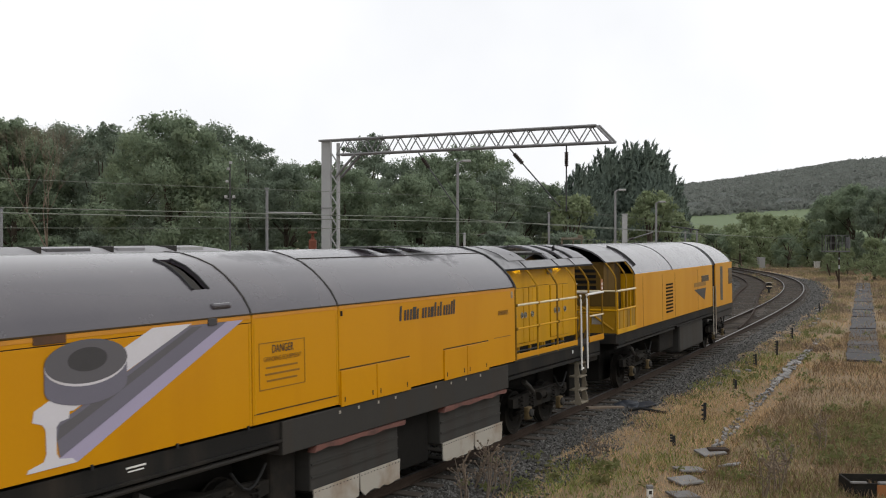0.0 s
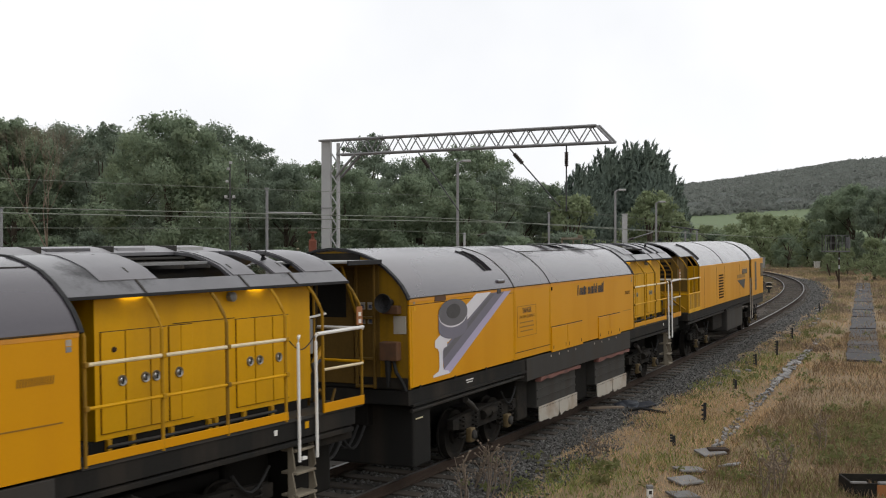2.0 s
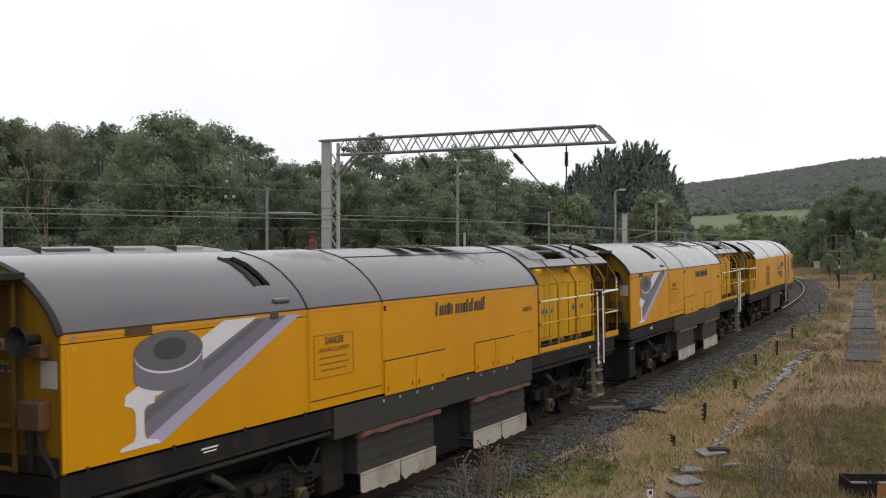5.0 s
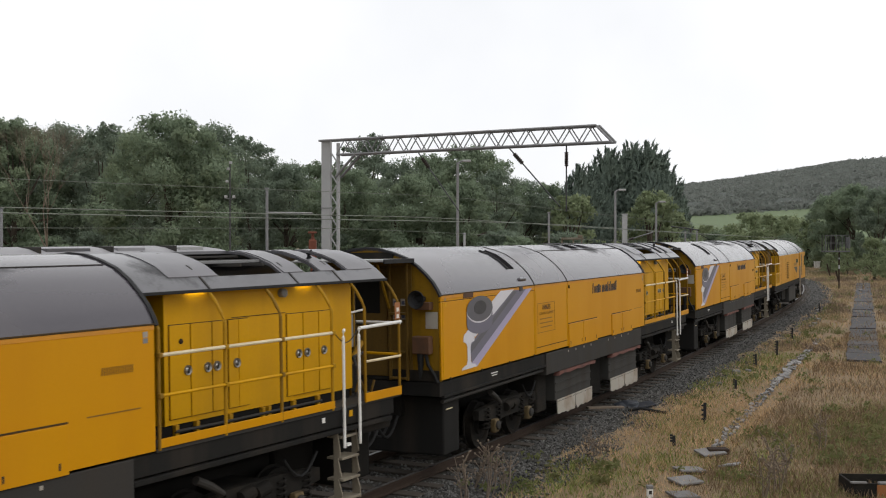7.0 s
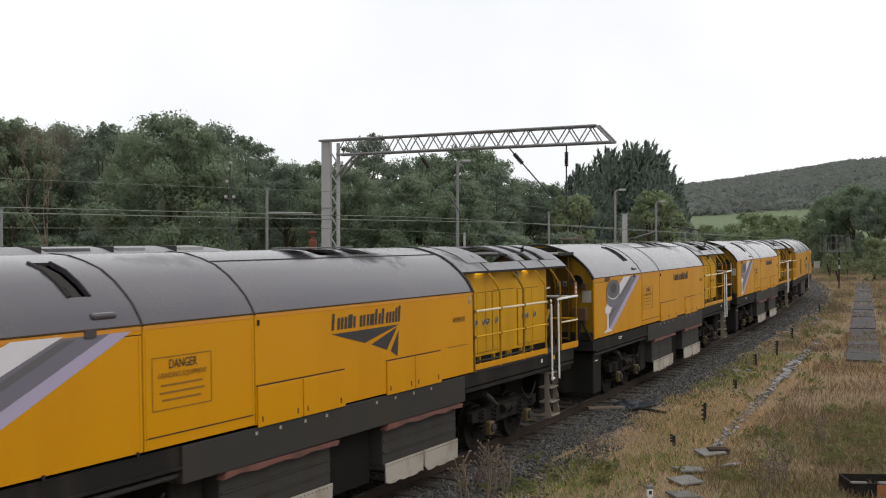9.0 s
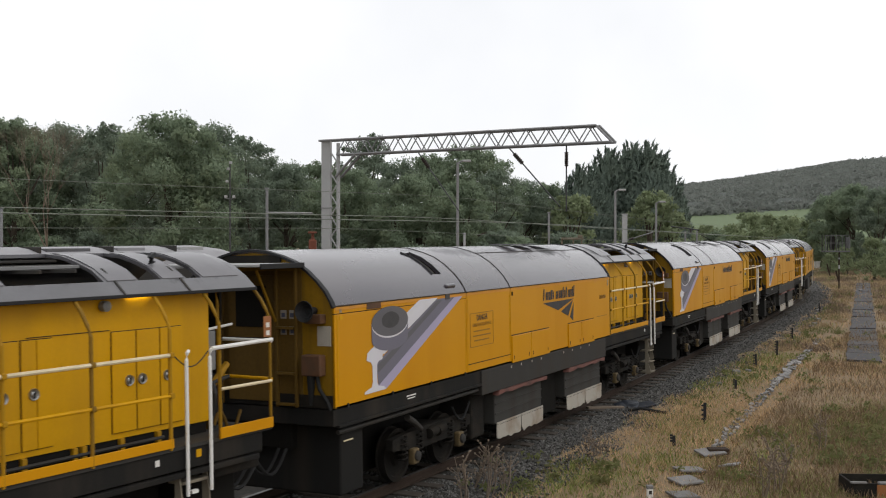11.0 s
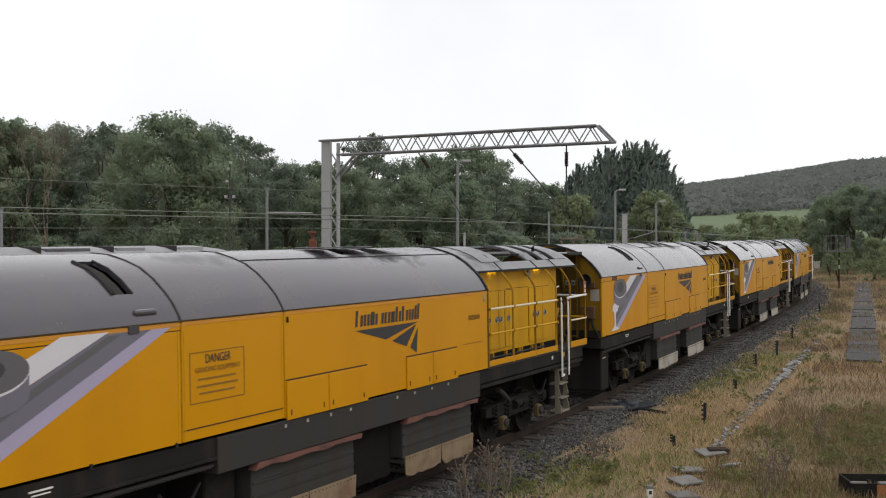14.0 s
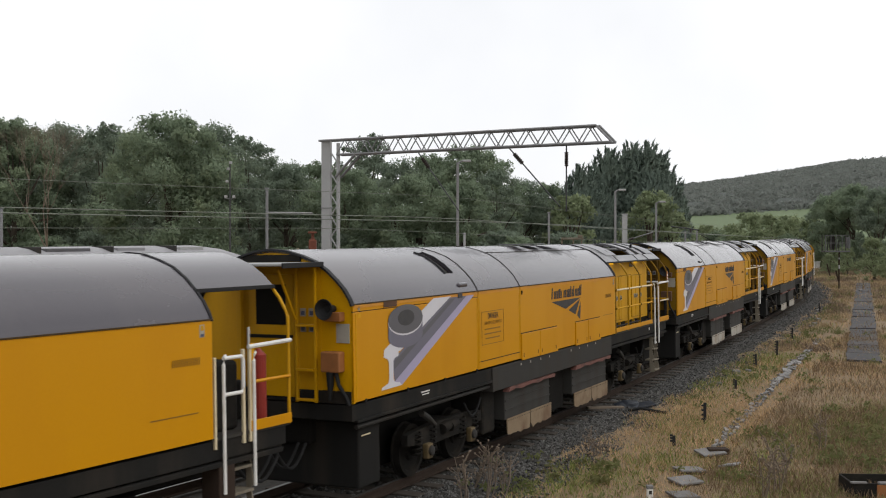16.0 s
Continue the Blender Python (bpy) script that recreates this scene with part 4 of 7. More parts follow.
    part("underfloor_engine", bx(3.0, 3.9, -0.6, 1.0, 0.5, 1.3, 0.05), VOID, car)
    coupling(car, R, -1)
    coupling(car, 4.95, 1)
    return car


def shade_bm(bm):
    for f in bm.faces:
        f.smooth = True
    return bm


def ladder(car, u0, u1, zt, zb):
    """White handrails on both sides of the steps."""
    for u in (u0, u1):
        part("ladder_handrail", tubebm([(u + U0, NEAR - 0.015, zb), (u + U0, NEAR - 0.015, zt - 0.1), (u + U0 + 0.03, NEAR - 0.0, zt - 0.02), (u + U0 + 0.08, NEAR + 0.03, zt)], 0.022, 8), WHITE, car, "white ladder handrail")
    for z in (1.22, 0.92, 0.62, 0.34):
        part("step", bx(u0 - 0.03, u1 + 0.0, -1.42 + 0.05 * (z - 0.34), -1.12, z - 0.035, z, 0.006), STEPSIDE, car, "grimy grey steel step")
    for u in (u0 - 0.06, u1):
        out = [(-1.40, 0.28), (-1.40, 0.42), (-1.33, 0.62), (-1.39, 0.66), (-1.33, 0.92), (-1.38, 0.96), (-1.33, 1.3), (-1.26, 1.3), (-1.26, 0.28)]
        bm = bmesh.new()
        a = [bm.verts.new((u + U0, y, z)) for y, z in out]
        c = [bm.verts.new((u + U0 + 0.02, y, z)) for y, z in out]
        bm.faces.new(a)
        bm.faces.new(c[::-1])
        for k in range(len(out)):
            bm.faces.new((a[k], c[k], c[(k + 1) % len(out)], a[(k + 1) % len(out)]))
        bmesh.ops.recalc_face_normals(bm, faces=bm.faces[:])
        part("step_side", bm, STEPSIDE, car, "grimy notched step side plate")


def curved_post(car, u, mat_):
    pts = [(u + U0, NEAR + 0.02, 1.62), (u + U0, NEAR + 0.02, 3.0)] + [(u + U0, -y + 0.03, z - 0.02) for y, z in ARC[1:4]]
    part("walkway_post", tubebm(pts, 0.022, 8), mat_, car, "yellow walkway post curving under the roof")


def walkway_section(car):
    holes = ((1.5, 2.75, -1.0, -0.1), (3.25, 3.6, -1.0, -0.1), (4.0, 4.25, -1.0, -0.1))
    r = shade(part("walkway_roof", roof_shell(0.02, 5.06, cut=1.16, holes=holes), ROOF_DARK, car, "dark sooty roof over the side walkway"))
    for u in (1.15, 2.9, 3.9):
        part("roof_seam", arc_rib(u, 0.03, 0.01, cut=1.16), SOLE, r)
    part("cooling_fan", lathe(bmesh.new(), [(0.05, 0), (0.42, 0), (0.42, -0.1), (0.05, -0.1)], 24, pose(2.1 + U0, -0.55, 3.52, 90, 0, 0)), SOLE, r)
    part("aerial", tubebm([(3.72 + U0, -0.7, 3.74), (3.70 + U0, -0.7, 3.80), (3.78 + U0, -0.7, 3.86)], [0.05, 0.04, 0.01], 6), BLACK, r, "small black fin aerial")
    for a, b in ((0.62, 1.48), (2.8, 3.22), (3.62, 3.96), (4.28, 4.9)):
        shade(part("roof_plate", arc_plate(a, b, -0.98, -0.08, 0.002, 0.01), ROOF_PLATE, r, "paler grey bolted roof plate"))
    # louvred cooler inside the large opening
    for k in range(9):
        part("cooler_slat", bx(1.52 + k * 0.135, 1.60 + k * 0.135, -0.55, -0.1, 3.72, 3.745, 0.004), CASING, r)
    part("cooler_bar", bx(1.5, 2.75, -0.59, -0.555, 3.70, 3.74, 0.006), GALV, r, "pale bar across the roof opening")
    part("cooler_bar", bx(1.5, 2.75, -0.20, -0.16, 3.77, 3.80, 0.006), SOLE, r)
    for u in (1.9, 2.35):
        part("cooler_tie", bx(u, u + 0.035, -0.98, -0.12, 3.66, 3.70, 0.004), SOLE, r)
    part("roof_fascia", bx(0.03, 5.06, -1.17, -1.135, 3.365, 3.405, 0.006), BLACK, car, "black roof edge")
    part("roof_fascia", bx(0.03, 5.06, 1.135, 1.175, 3.35, 3.42, 0.006), BLACK, car)
    # inner wall with equipment doors
    wall = part("equipment_wall", bx(0.55, 4.4, -0.95, 0.95, 1.78, 3.46), YELLOW_IN, car, "yellow equipment compartment wall")
    # near-black boxes stand in for shade above and below the compartment
    part("compartment_top", bx(0.03, 4.28, -0.93, 0.93, 3.462, 3.475), VOID, car, "dark tray added for the shade under the roof opening")
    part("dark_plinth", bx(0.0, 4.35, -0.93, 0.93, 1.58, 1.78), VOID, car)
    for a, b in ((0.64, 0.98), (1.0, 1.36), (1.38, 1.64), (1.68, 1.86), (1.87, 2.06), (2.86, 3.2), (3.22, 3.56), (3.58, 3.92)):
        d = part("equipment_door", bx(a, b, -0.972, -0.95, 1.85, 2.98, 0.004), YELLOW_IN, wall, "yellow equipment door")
    # black block fills the gap in place of its shade
    part("wall_return", bx(0.02, 0.55, -0.55, 0.55, 1.78, 3.46), VOID, car, "black filler for the shaded gap behind the bulkhead")
    part("wall_edge", bx(0.54, 0.575, -0.975, -0.95, 1.78, 3.44, 0.006), YELLOW_IN, wall)
    part("wall_strap", bx(1.75, 2.84, -0.956, -0.951, 3.0, 3.01), SEAM, wall)
    for u in (0.7, 1.05, 1.66, 2.3, 2.42, 2.95, 3.5):
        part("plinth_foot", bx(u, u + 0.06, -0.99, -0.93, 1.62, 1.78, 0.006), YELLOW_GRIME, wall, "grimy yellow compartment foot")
    part("drain_pipe", tubebm([(0.7 + U0, -0.98, 1.7), (1.6 + U0, -0.98, 1.69), (3.6 + U0, -0.98, 1.7)], 0.022, 6), CASING, wall)
    part("lock_boss", lathe(bmesh.new(), [(0.01, -0.02), (0.03, -0.015), (0.035, 0.0)], 10, pose(0.82 + U0, -0.972, 2.78)), RUST, wall)
    for a, b in ((0.632, 1.648), (1.672, 2.068), (2.852, 3.928)):
        part("door_seam", bx(a, b, -0.956, -0.951, 1.842, 2.99), SEAM, wall)
    for u in (0.93, 1.28, 1.45, 1.82, 3.1, 3.29, 3.68):
        part("door_latch", lathe(bmesh.new(), [(0.02, -0.022), (0.035, -0.010), (0.06, -0.02), (0.065, 0.0)], 18, pose(u + U0, -0.972, 2.42)), CHROME, wall, "round chrome latch")
        part("latch_slot", bx(u - 0.012, u + 0.012, -0.998, -0.99, 2.385, 2.455), BLACK, wall)
    for u in (0.95, 3.1):
        part("walkway_lamp", bx(u, u + 0.32, -1.0, -0.962, 3.375, 3.40, 0.008), glow, wall, "small lit walkway lamp")
    part("wall_beacon", lathe(bmesh.new(), [(0.02, -0.1), (0.06, -0.08), (0.06, 0.0)], 12, pose(2.75 + U0, -0.95, 3.28)), GALV, wall)
    part("walkway_floor", bx(0.0, 5.06, -1.38, 1.38, 1.60, 1.64), SOLE, car, "dark walkway floor")
    for u in (0.05, 1.15, 2.22, 3.33):
        curved_post(car, u, YELLOW_GRIME)
    part("handrail_upper", tubebm([(0.05 + U0, NEAR, 2.70), (3.36 + U0, NEAR, 2.70)], 0.023, 8), CREAM, car, "cream upper handrail")
    for u in (0.05, 1.15, 2.22, 3.33):
        for z in (2.70, 2.24):
            part("rail_clamp", bx(u - 0.03, u + 0.03, NEAR - 0.03, NEAR + 0.035, z - 0.03, z + 0.03, 0.01), YELLOW_GRIME, car)
    part("handrail_lower", tubebm([(0.05 + U0, NEAR, 2.24), (3.36 + U0, NEAR, 2.24)], 0.02, 8), YELLOW_IN, car, "yellow lower handrail")
    part("toe_board", bx(0.05, 3.36, NEAR, NEAR + 0.02, 1.645, 1.75, 0.004), YELLOW, car, "yellow toe board")
    part("chain", tubebm([(3.36 + U0 + k * 0.07, NEAR, 2.70 - 0.16 * math.sin(k / 8 * math.pi)) for k in range(9)], 0.008, 5), SOLE, car)
    ladder(car, 3.55, 3.93, 2.72, 1.06)
    # end platform
    for u in (4.13, 5.04):
        curved_post(car, u, YELLOW_GRIME_SHADE)
    part("handrail_upper", tubebm([(3.98 + U0, NEAR, 2.72), (5.06 + U0, NEAR, 2.74)], 0.026, 8), WHITE, car, "white platform handrail")
    part("handrail_lower", tubebm([(4.13 + U0, NEAR, 2.22), (5.04 + U0, NEAR, 2.22)], 0.02, 8), CREAM, car)
    part("toe_board", bx(4.11, 5.06, NEAR - 0.01, NEAR + 0.015, 1.63, 1.76, 0.004), YELLOW, car, "yellow toe board")
    part("handrail_across", tubebm([(5.05 + U0, NEAR, 2.72), (5.05 + U0, -0.55, 2.72)], 0.024, 8), WHITE, car)
    part("handrail_across", tubebm([(5.05 + U0, NEAR, 2.24), (5.05 + U0, -0.55, 2.24)], 0.022, 8), YELLOW_IN, car)
    part("platform_sign", bx(4.90, 5.04, NEAR - 0.01, NEAR, 2.78, 3.04), ORANGE, car, "orange warning sign")
    for y, z in ((2.93, 0), (2.83, 0)):
        part("sign_panel", bx(4.94, 5.00, NEAR - 0.016, NEAR - 0.009, y - 0.03, y + 0.03), WHITE, car)
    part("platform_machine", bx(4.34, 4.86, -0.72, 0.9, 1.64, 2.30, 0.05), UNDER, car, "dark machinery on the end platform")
    # dark sheets stand in for the shade inside the end platform
    part("platform_screen", bx(4.96, 4.99, -0.62, 0.95, 1.64, 3.42, 0.004), UNDER, car, "dark sheet added for the shade inside the platform")
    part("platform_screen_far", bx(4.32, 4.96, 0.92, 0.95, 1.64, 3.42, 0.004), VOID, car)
    # soot and the unlit look are both in this sheet's colour
    part("wall_soot", bx(4.401, 4.407, -0.93, 0.93, 1.66, 3.42), YELLOW_SOOT_SHADE, car, "end of the equipment compartment, dark with soot and painted shade")
    part("machine_panel", bx(4.50, 4.72, -0.76, -0.72, 2.36, 2.86, 0.01), GALV, car, "dull grey control panel")
    part("panel_stand", bx(4.53, 4.69, -0.72, -0.62, 2.28, 2.90, 0.01), UNDER, car)
    for u in (4.42, 4.84):
        part("machine_pipe", tubebm([(u + U0, -0.68, 2.28), (u + U0, -0.68, 3.2), (u + 0.05 + U0, -0.60, 3.42)], 0.022, 8), YELLOW_GRIME, car)
    part("hydraulic_pipe", tubebm([(4.45 + U0, -0.98, 1.66), (4.47 + U0, -0.98, 2.1), (4.56 + U0, -0.86, 2.22), (4.9 + U0, -0.80, 2.26)], 0.026, 8), SOLE, car)
    part("platform_brace", tubebm([(4.42 + U0, -0.84, 2.05), (4.9 + U0, -0.78, 2.42)], 0.045, 6), YELLOW_GRIME, car)
    part("platform_hose", tubebm([(4.40 + U0 + k * 0.06, -1.02, 1.72 + 0.16 * math.sin(k * 0.9)) for k in range(9)], 0.022, 6), YELLOW_SOOT_SHADE, car)
    part("inner_handrail", tubebm([(4.32 + U0, -0.76, 2.86), (5.02 + U0, -0.76, 2.92)], 0.018, 8), WHITE, car, "white inner handrail")
    part("far_handrail", tubebm([(0.05 + U0, FAR, 2.72), (4.95 + U0, FAR, 2.72)], 0.024, 6), CREAM, car)
    part("underfloor_locker", bx(4.1, 4.9, -1.3, 1.3, 1.15, 1.36, 0.02), UNDER, car)
    part("yellow_tag", bx(3.74, 3.82, -1.366, -1.355, 1.47, 1.56), YELLOW_IN, car)
    part("shock_label", bx(3.10, 3.16, -1.37, -1.355, 1.47, 1.54), WHITE, car)
    part("marker_lamp", bx(3.62, 3.72, -1.41, -1.36, 1.07, 1.11), WHITE, car)


def triangle_logo(car):
    for shape in (((-4.47, 2.655), (-2.60, 2.665), (-3.60, 2.46)), ((-3.42, 2.42), (-2.66, 2.63), (-2.98, 2.30)), ((-2.86, 2.27), (-2.61, 2.58), (-2.66, 2.17))):
        part("logo_ray", flat(shape, 2), INK, car, "dark grey ray of the triangle logo")


def tail_car():
    """The vehicle with an open platform ahead of a plain body."""
    car = thing("grinding_train_tail_car", "yellow grinding train vehicle with open end platform and plain side", "train", "grinding train vehicles")
    R, W = -12.5, 3.53
    part("side_panel", bx(R, W, NEAR, NEAR + 0.04, 1.64, 3.05, 0.004), YELLOW, car, "plain yellow body side")
    part("side_panel_far", bx(R, W, FAR - 0.04, FAR, 1.64, 3.05, 0.004), YELLOW, car)
    part("gutter", bx(R, W, NEAR - 0.012, NEAR + 0.02, 3.052, 3.068), SEAM, car)
    shade(part("roof", roof_shell(R, W), ROOF, car, "smooth curved grey roof"))
    shade(part("platform_roof", roof_shell(W + 0.01, 4.95, cut=1.16), ROOF, car, "grey roof over the open platform"))
    part("roof_seam", arc_rib(W, 0.04, 0.012), BLACK, car)
    part("roof_fascia", bx(W, 4.95, -1.175, -1.135, 3.37, 3.42, 0.006), BLACK, car)
    # unseen black box added to block light inside the body
    part("inner_core", bx(R + 0.1, W - 0.8, -1.2, 1.2, 1.62, 3.1), VOID, car)
    bulk = part("bulkhead", bx(W - 0.7, W - 0.66, -1.1, 1.1, 1.64, 3.4), YELLOW_IN, car, "yellow platform bulkhead")
    part("bulkhead_window", bx(W - 0.659, W - 0.65, -0.2, 0.2, 2.75, 3.25), GLASS_DARK, bulk)
    part("platform_wall", bx(W - 0.66, 4.9, 1.05, 1.09, 1.64, 3.35), YELLOW_IN, car, "yellow far side wall of the platform")
    # white guard rack and its shelf at the back of the platform
    for k in range(8):
        part("guard_bar", bx(W - 0.30 + k * 0.075, W - 0.265 + k * 0.075, 0.60, 0.63, 2.62, 3.1, 0.004), WHITE, car)
    part("guard_rail", bx(W - 0.32, W + 0.32, 0.595, 0.635, 2.60, 2.64, 0.004), WHITE, car, "white rail of the guard rack")
    part("guard_plinth", bx(W - 0.34, W + 0.34, 0.45, 1.0, 1.64, 2.58, 0.02), UNDER, car)
    part("rack_box", bx(W + 0.36, W + 0.62, 0.55, 0.85, 2.30, 2.52, 0.02), YELLOW_GRIME, car)
    part("rack_stand", bx(W + 0.44, W + 0.54, 0.65, 0.75, 1.64, 2.30, 0.006), YELLOW_GRIME, car)
    part("wall_window", bx(4.1, 4.5, 1.035, 1.052, 2.9, 3.3), GLASS_DARK, car)
    for u in (3.9, 4.02):
        part("wall_rib", bx(u, u + 0.05, 1.0, 1.05, 1.64, 3.35), YELLOW_IN, car)
    part("platform_floor", bx(W, 4.95, -1.38, 1.38, 1.60, 1.64), SOLE, car)
    part("red_cylinder", lathe(bmesh.new(), [(0.03, 0.95), (0.05, 0.92), (0.10, 0.87), (0.10, 0.0)], 18, pose(4.78 + U0, -1.02, 1.64, 90, 0, 0)), RED, car, "red pressure cylinder")
    part("platform_machine", bx(3.72, 4.25, -1.15, 0.3, 1.64, 2.50, 0.05), UNDER, car)
    part("hydraulic_tank", bx(4.72, 4.92, -0.7, 0.5, 1.64, 2.15, 0.04), UNDER, car)
    part("inner_handrail", tubebm([(3.6 + U0, -0.7, 2.75), (3.85 + U0, -0.7, 2.77), (3.86 + U0, -0.7, 2.2)], 0.02, 6), WHITE, car)
    part("inner_handrail", tubebm([(3.95 + U0, 0.1, 2.3), (3.95 + U0, 0.1, 2.78), (4.9 + U0, 0.1, 2.86), (4.9 + U0, 0.1, 1.8)], 0.022, 6), CREAM, car, "cream inner handrail")
    part("inner_handrail", tubebm([(4.95 + U0, -0.7, 1.75), (4.95 + U0, -0.7, 2.85)], 0.02, 6), WHITE, car)
    part("wall_pipe", tubebm([(4.05 + U0, 0.98, 3.3), (4.05 + U0, 0.98, 3.0), (4.3 + U0, 0.98, 2.95), (4.34 + U0, 0.98, 3.35)], 0.02, 6), YELLOW_GRIME, car)
    part("wall_pipe", tubebm([(3.7 + U0, 1.0, 2.2), (3.7 + U0, 1.0, 3.1), (3.75 + U0, 1.0, 3.2), (4.0 + U0, 1.0, 3.2)], 0.03, 6), YELLOW_GRIME, car)
    part("exit_sign", bx(4.62, 4.85, 1.03, 1.052, 2.52, 2.66), GREEN_SIGN, car, "green sign")
    for u in (4.06, 4.18):
        part("platform_post", bx(u, u + 0.04, NEAR, NEAR + 0.04, 1.5, 2.66, 0.008), CREAM, car, "cream platform post")
    part("platform_post", bx(W + 0.03, W + 0.065, NEAR, NEAR + 0.04, 1.5, 2.6, 0.008), CREAM, car)
    curved_post(car, 4.95, YELLOW_IN)
    part("platform_post", bx(4.22, 4.27, NEAR, NEAR + 0.04, 1.62, 2.72, 0.006), YELLOW_IN, car)
    part("handrail_upper", tubebm([(4.16 + U0, NEAR, 2.68), (4.97 + U0, NEAR, 2.70)], 0.028, 8), WHITE, car)
    part("handrail_lower", tubebm([(4.22 + U0, NEAR, 2.24), (4.95 + U0, NEAR, 2.24)], 0.022, 8), YELLOW, car)
    part("toe_board", bx(4.2, 4.97, NEAR - 0.01, NEAR + 0.015, 1.63, 1.76, 0.004), YELLOW, car)
    part("gate", tubebm([(3.70 + U0, NEAR - 0.01, 2.14), (4.02 + U0, NEAR - 0.01, 2.14), (4.05 + U0, NEAR - 0.01, 2.2), (4.05 + U0, NEAR - 0.01, 2.52), (4.02 + U0, NEAR - 0.01, 2.58), (3.70 + U0, NEAR - 0.01, 2.58)], 0.024, 8), WHITE, car, "white looped gate")
    ladder(car, 3.70, 4.24, 2.6, 0.95)
    part("far_handrail", tubebm([(W + U0, 0.98, 2.7), (4.95 + U0, 0.98, 2.72)], 0.024, 6), WHITE, car)
    part("far_handrail", tubebm([(W + U0, 0.98, 2.5), (4.95 + U0, 0.98, 2.56)], 0.02, 6), GALV_PALE, car)
    lab = part("shock_label", bx(W - 0.21, W - 0.13, NEAR - 0.005, NEAR, 2.86, 3.01), FLAP, car, "pale warning label")
    part("label_mark", bx(W - 0.195, W - 0.145, NEAR - 0.008, NEAR - 0.005, 2.94, 3.0), YELLOW_IN, lab)
    part("label_mark", bx(W - 0.195, W - 0.145, NEAR - 0.008, NEAR - 0.005, 2.87, 2.90), GLYPH, lab)
    number_row(car, INK_FADED, W - 0.66, 2.55, 0.085, 7)
    part("small_print_bar", flat(((W - 1.0, 1.98), (W - 0.25, 1.98), (W - 0.25, 1.995), (W - 1.0, 1.995)), 2), INK_FADED, car)
    part("chute", bx(3.62, 3.9, -1.40, -1.1, 0.6, 1.3, 0.02), RUST, car)
    end_wall(car, R, -1)
    underframe(car, R, 4.9, -7.5, -7.5)
    bogie(car, -8.95)
    bogie(car, 1.6)
    coupling(car, 4.95, 1)
    return car


def lead_car():
    car = thing("grinding_train_cab_car", "yellow cab vehicle with grey roof at the head of the train", "train", "grinding train vehicles")
    R, B0, C0, N = -12.55, -10.75, 0.1, 3.7
    body = part("side_panel", bx(B0, -0.45, NEAR, NEAR + 0.04, 1.60, 3.05, 0.004), YELLOW, car, "yellow body side")
    part("side_panel_far", bx(B0, N - 0.4, FAR - 0.04, FAR, 1.6, 3.05, 0.004), YELLOW, car)
    # unseen black box added against light through the body
    part("inner_core", bx(B0 + 0.1, N - 0.9, -1.2, 1.2, 1.6, 3.1), VOID, car)
    shade(part("roof", roof_shell(B0, -0.3), ROOF, car, "smooth curved grey roof"))
    part("roof_seam", arc_rib(-6.5, 0.03, 0.01), SOLE, car)
    part("roof_gap", arc_rib(-0.25, 0.3, 0.006), BLACK, car, "black band ahead of the cab")
    part("roof_louvre", tubebm([(-10.35 + U0 - 0.2 * k / 8, y, z - 0.015) for k, (y, z) in enumerate([q for q in arc() if -1.36 < q[0] < -0.4])], 0.07, 6), BLACK, car, "black slot across the roof")
    # near-black sheet stands in for the shaded doorway
    part("door_recess", bx(-0.45, C0, NEAR + 0.03, NEAR + 0.06, 1.55, 3.05), VOID, car, "dark doorway recess")
    for u in (-0.42, 0.02):
        part("door_handrail", tubebm([(u + U0, NEAR - 0.02, 0.6), (u + U0, NEAR - 0.02, 2.3)], 0.018, 6), FLAP, car)
    cab = part("cab_side", bx(C0, N - 0.35, NEAR, NEAR + 0.04, 1.52, 3.08, 0.004), YELLOW, car, "yellow cab side")
    part("cab_door_slit", bx(1.0, 1.45, NEAR - 0.004, NEAR + 0.01, 1.72, 2.95), ART_DARK, cab)
    part("cab_window", bx(2.6, 3.32, NEAR - 0.006, NEAR + 0.01, 2.25, 2.85, 0.01), GLASS_DARK, cab, "dark cab side window")
    # rounded cab nose
    bm = bmesh.new()
    us = (C0, 1.2, 2.2, 2.9, 3.35, 3.6, N)
    shrink = (1.0, 1.0, 0.985, 0.95, 0.88, 0.80, 0.70)
    rows = []
    for u, k in zip(us, shrink):
        rows.append([bm.verts.new((u + U0, y * (0.7 + 0.3 * k), 3.04 + (z - 3.04) * k)) for y, z in arc()])
    for A, C in zip(rows, rows[1:]):
        for j in range(len(A) - 1):
            bm.faces.new((A[j], C[j], C[j + 1], A[j + 1]))
    bmesh.ops.recalc_face_normals(bm, faces=bm.faces[:])
    bmesh.ops.solidify(bm, geom=bm.faces[:], thickness=0.04)
    shade(part("cab_roof", bm, ROOF, car, "grey cab roof rounded down to the nose"))
    part("cab_front", prism(bmesh.new(), [(N - 0.38 + U0, 1.3), (N - 0.05 + U0, 1.3), (N + 0.02 + U0, 2.2), (N - 0.06 + U0, 3.06), (N - 0.4 + U0, 3.10)], -1.3, 1.3), YELLOW, car, "yellow cab front")
    part("windscreen", prism(bmesh.new(), [(N + 0.005 + U0, 2.3), (N + 0.025 + U0, 2.3), (N - 0.03 + U0, 3.02), (N - 0.06 + U0, 3.02)], -1.1, 1.1), GLASS_DARK, car, "dark windscreen")
    # louvres and plates on the side
    for k in range(9):
        part("side_louvre", bx(-7.35, -6.5, NEAR - 0.012, NEAR, 1.80 + k * 0.1, 1.85 + k * 0.1), VOID, body)
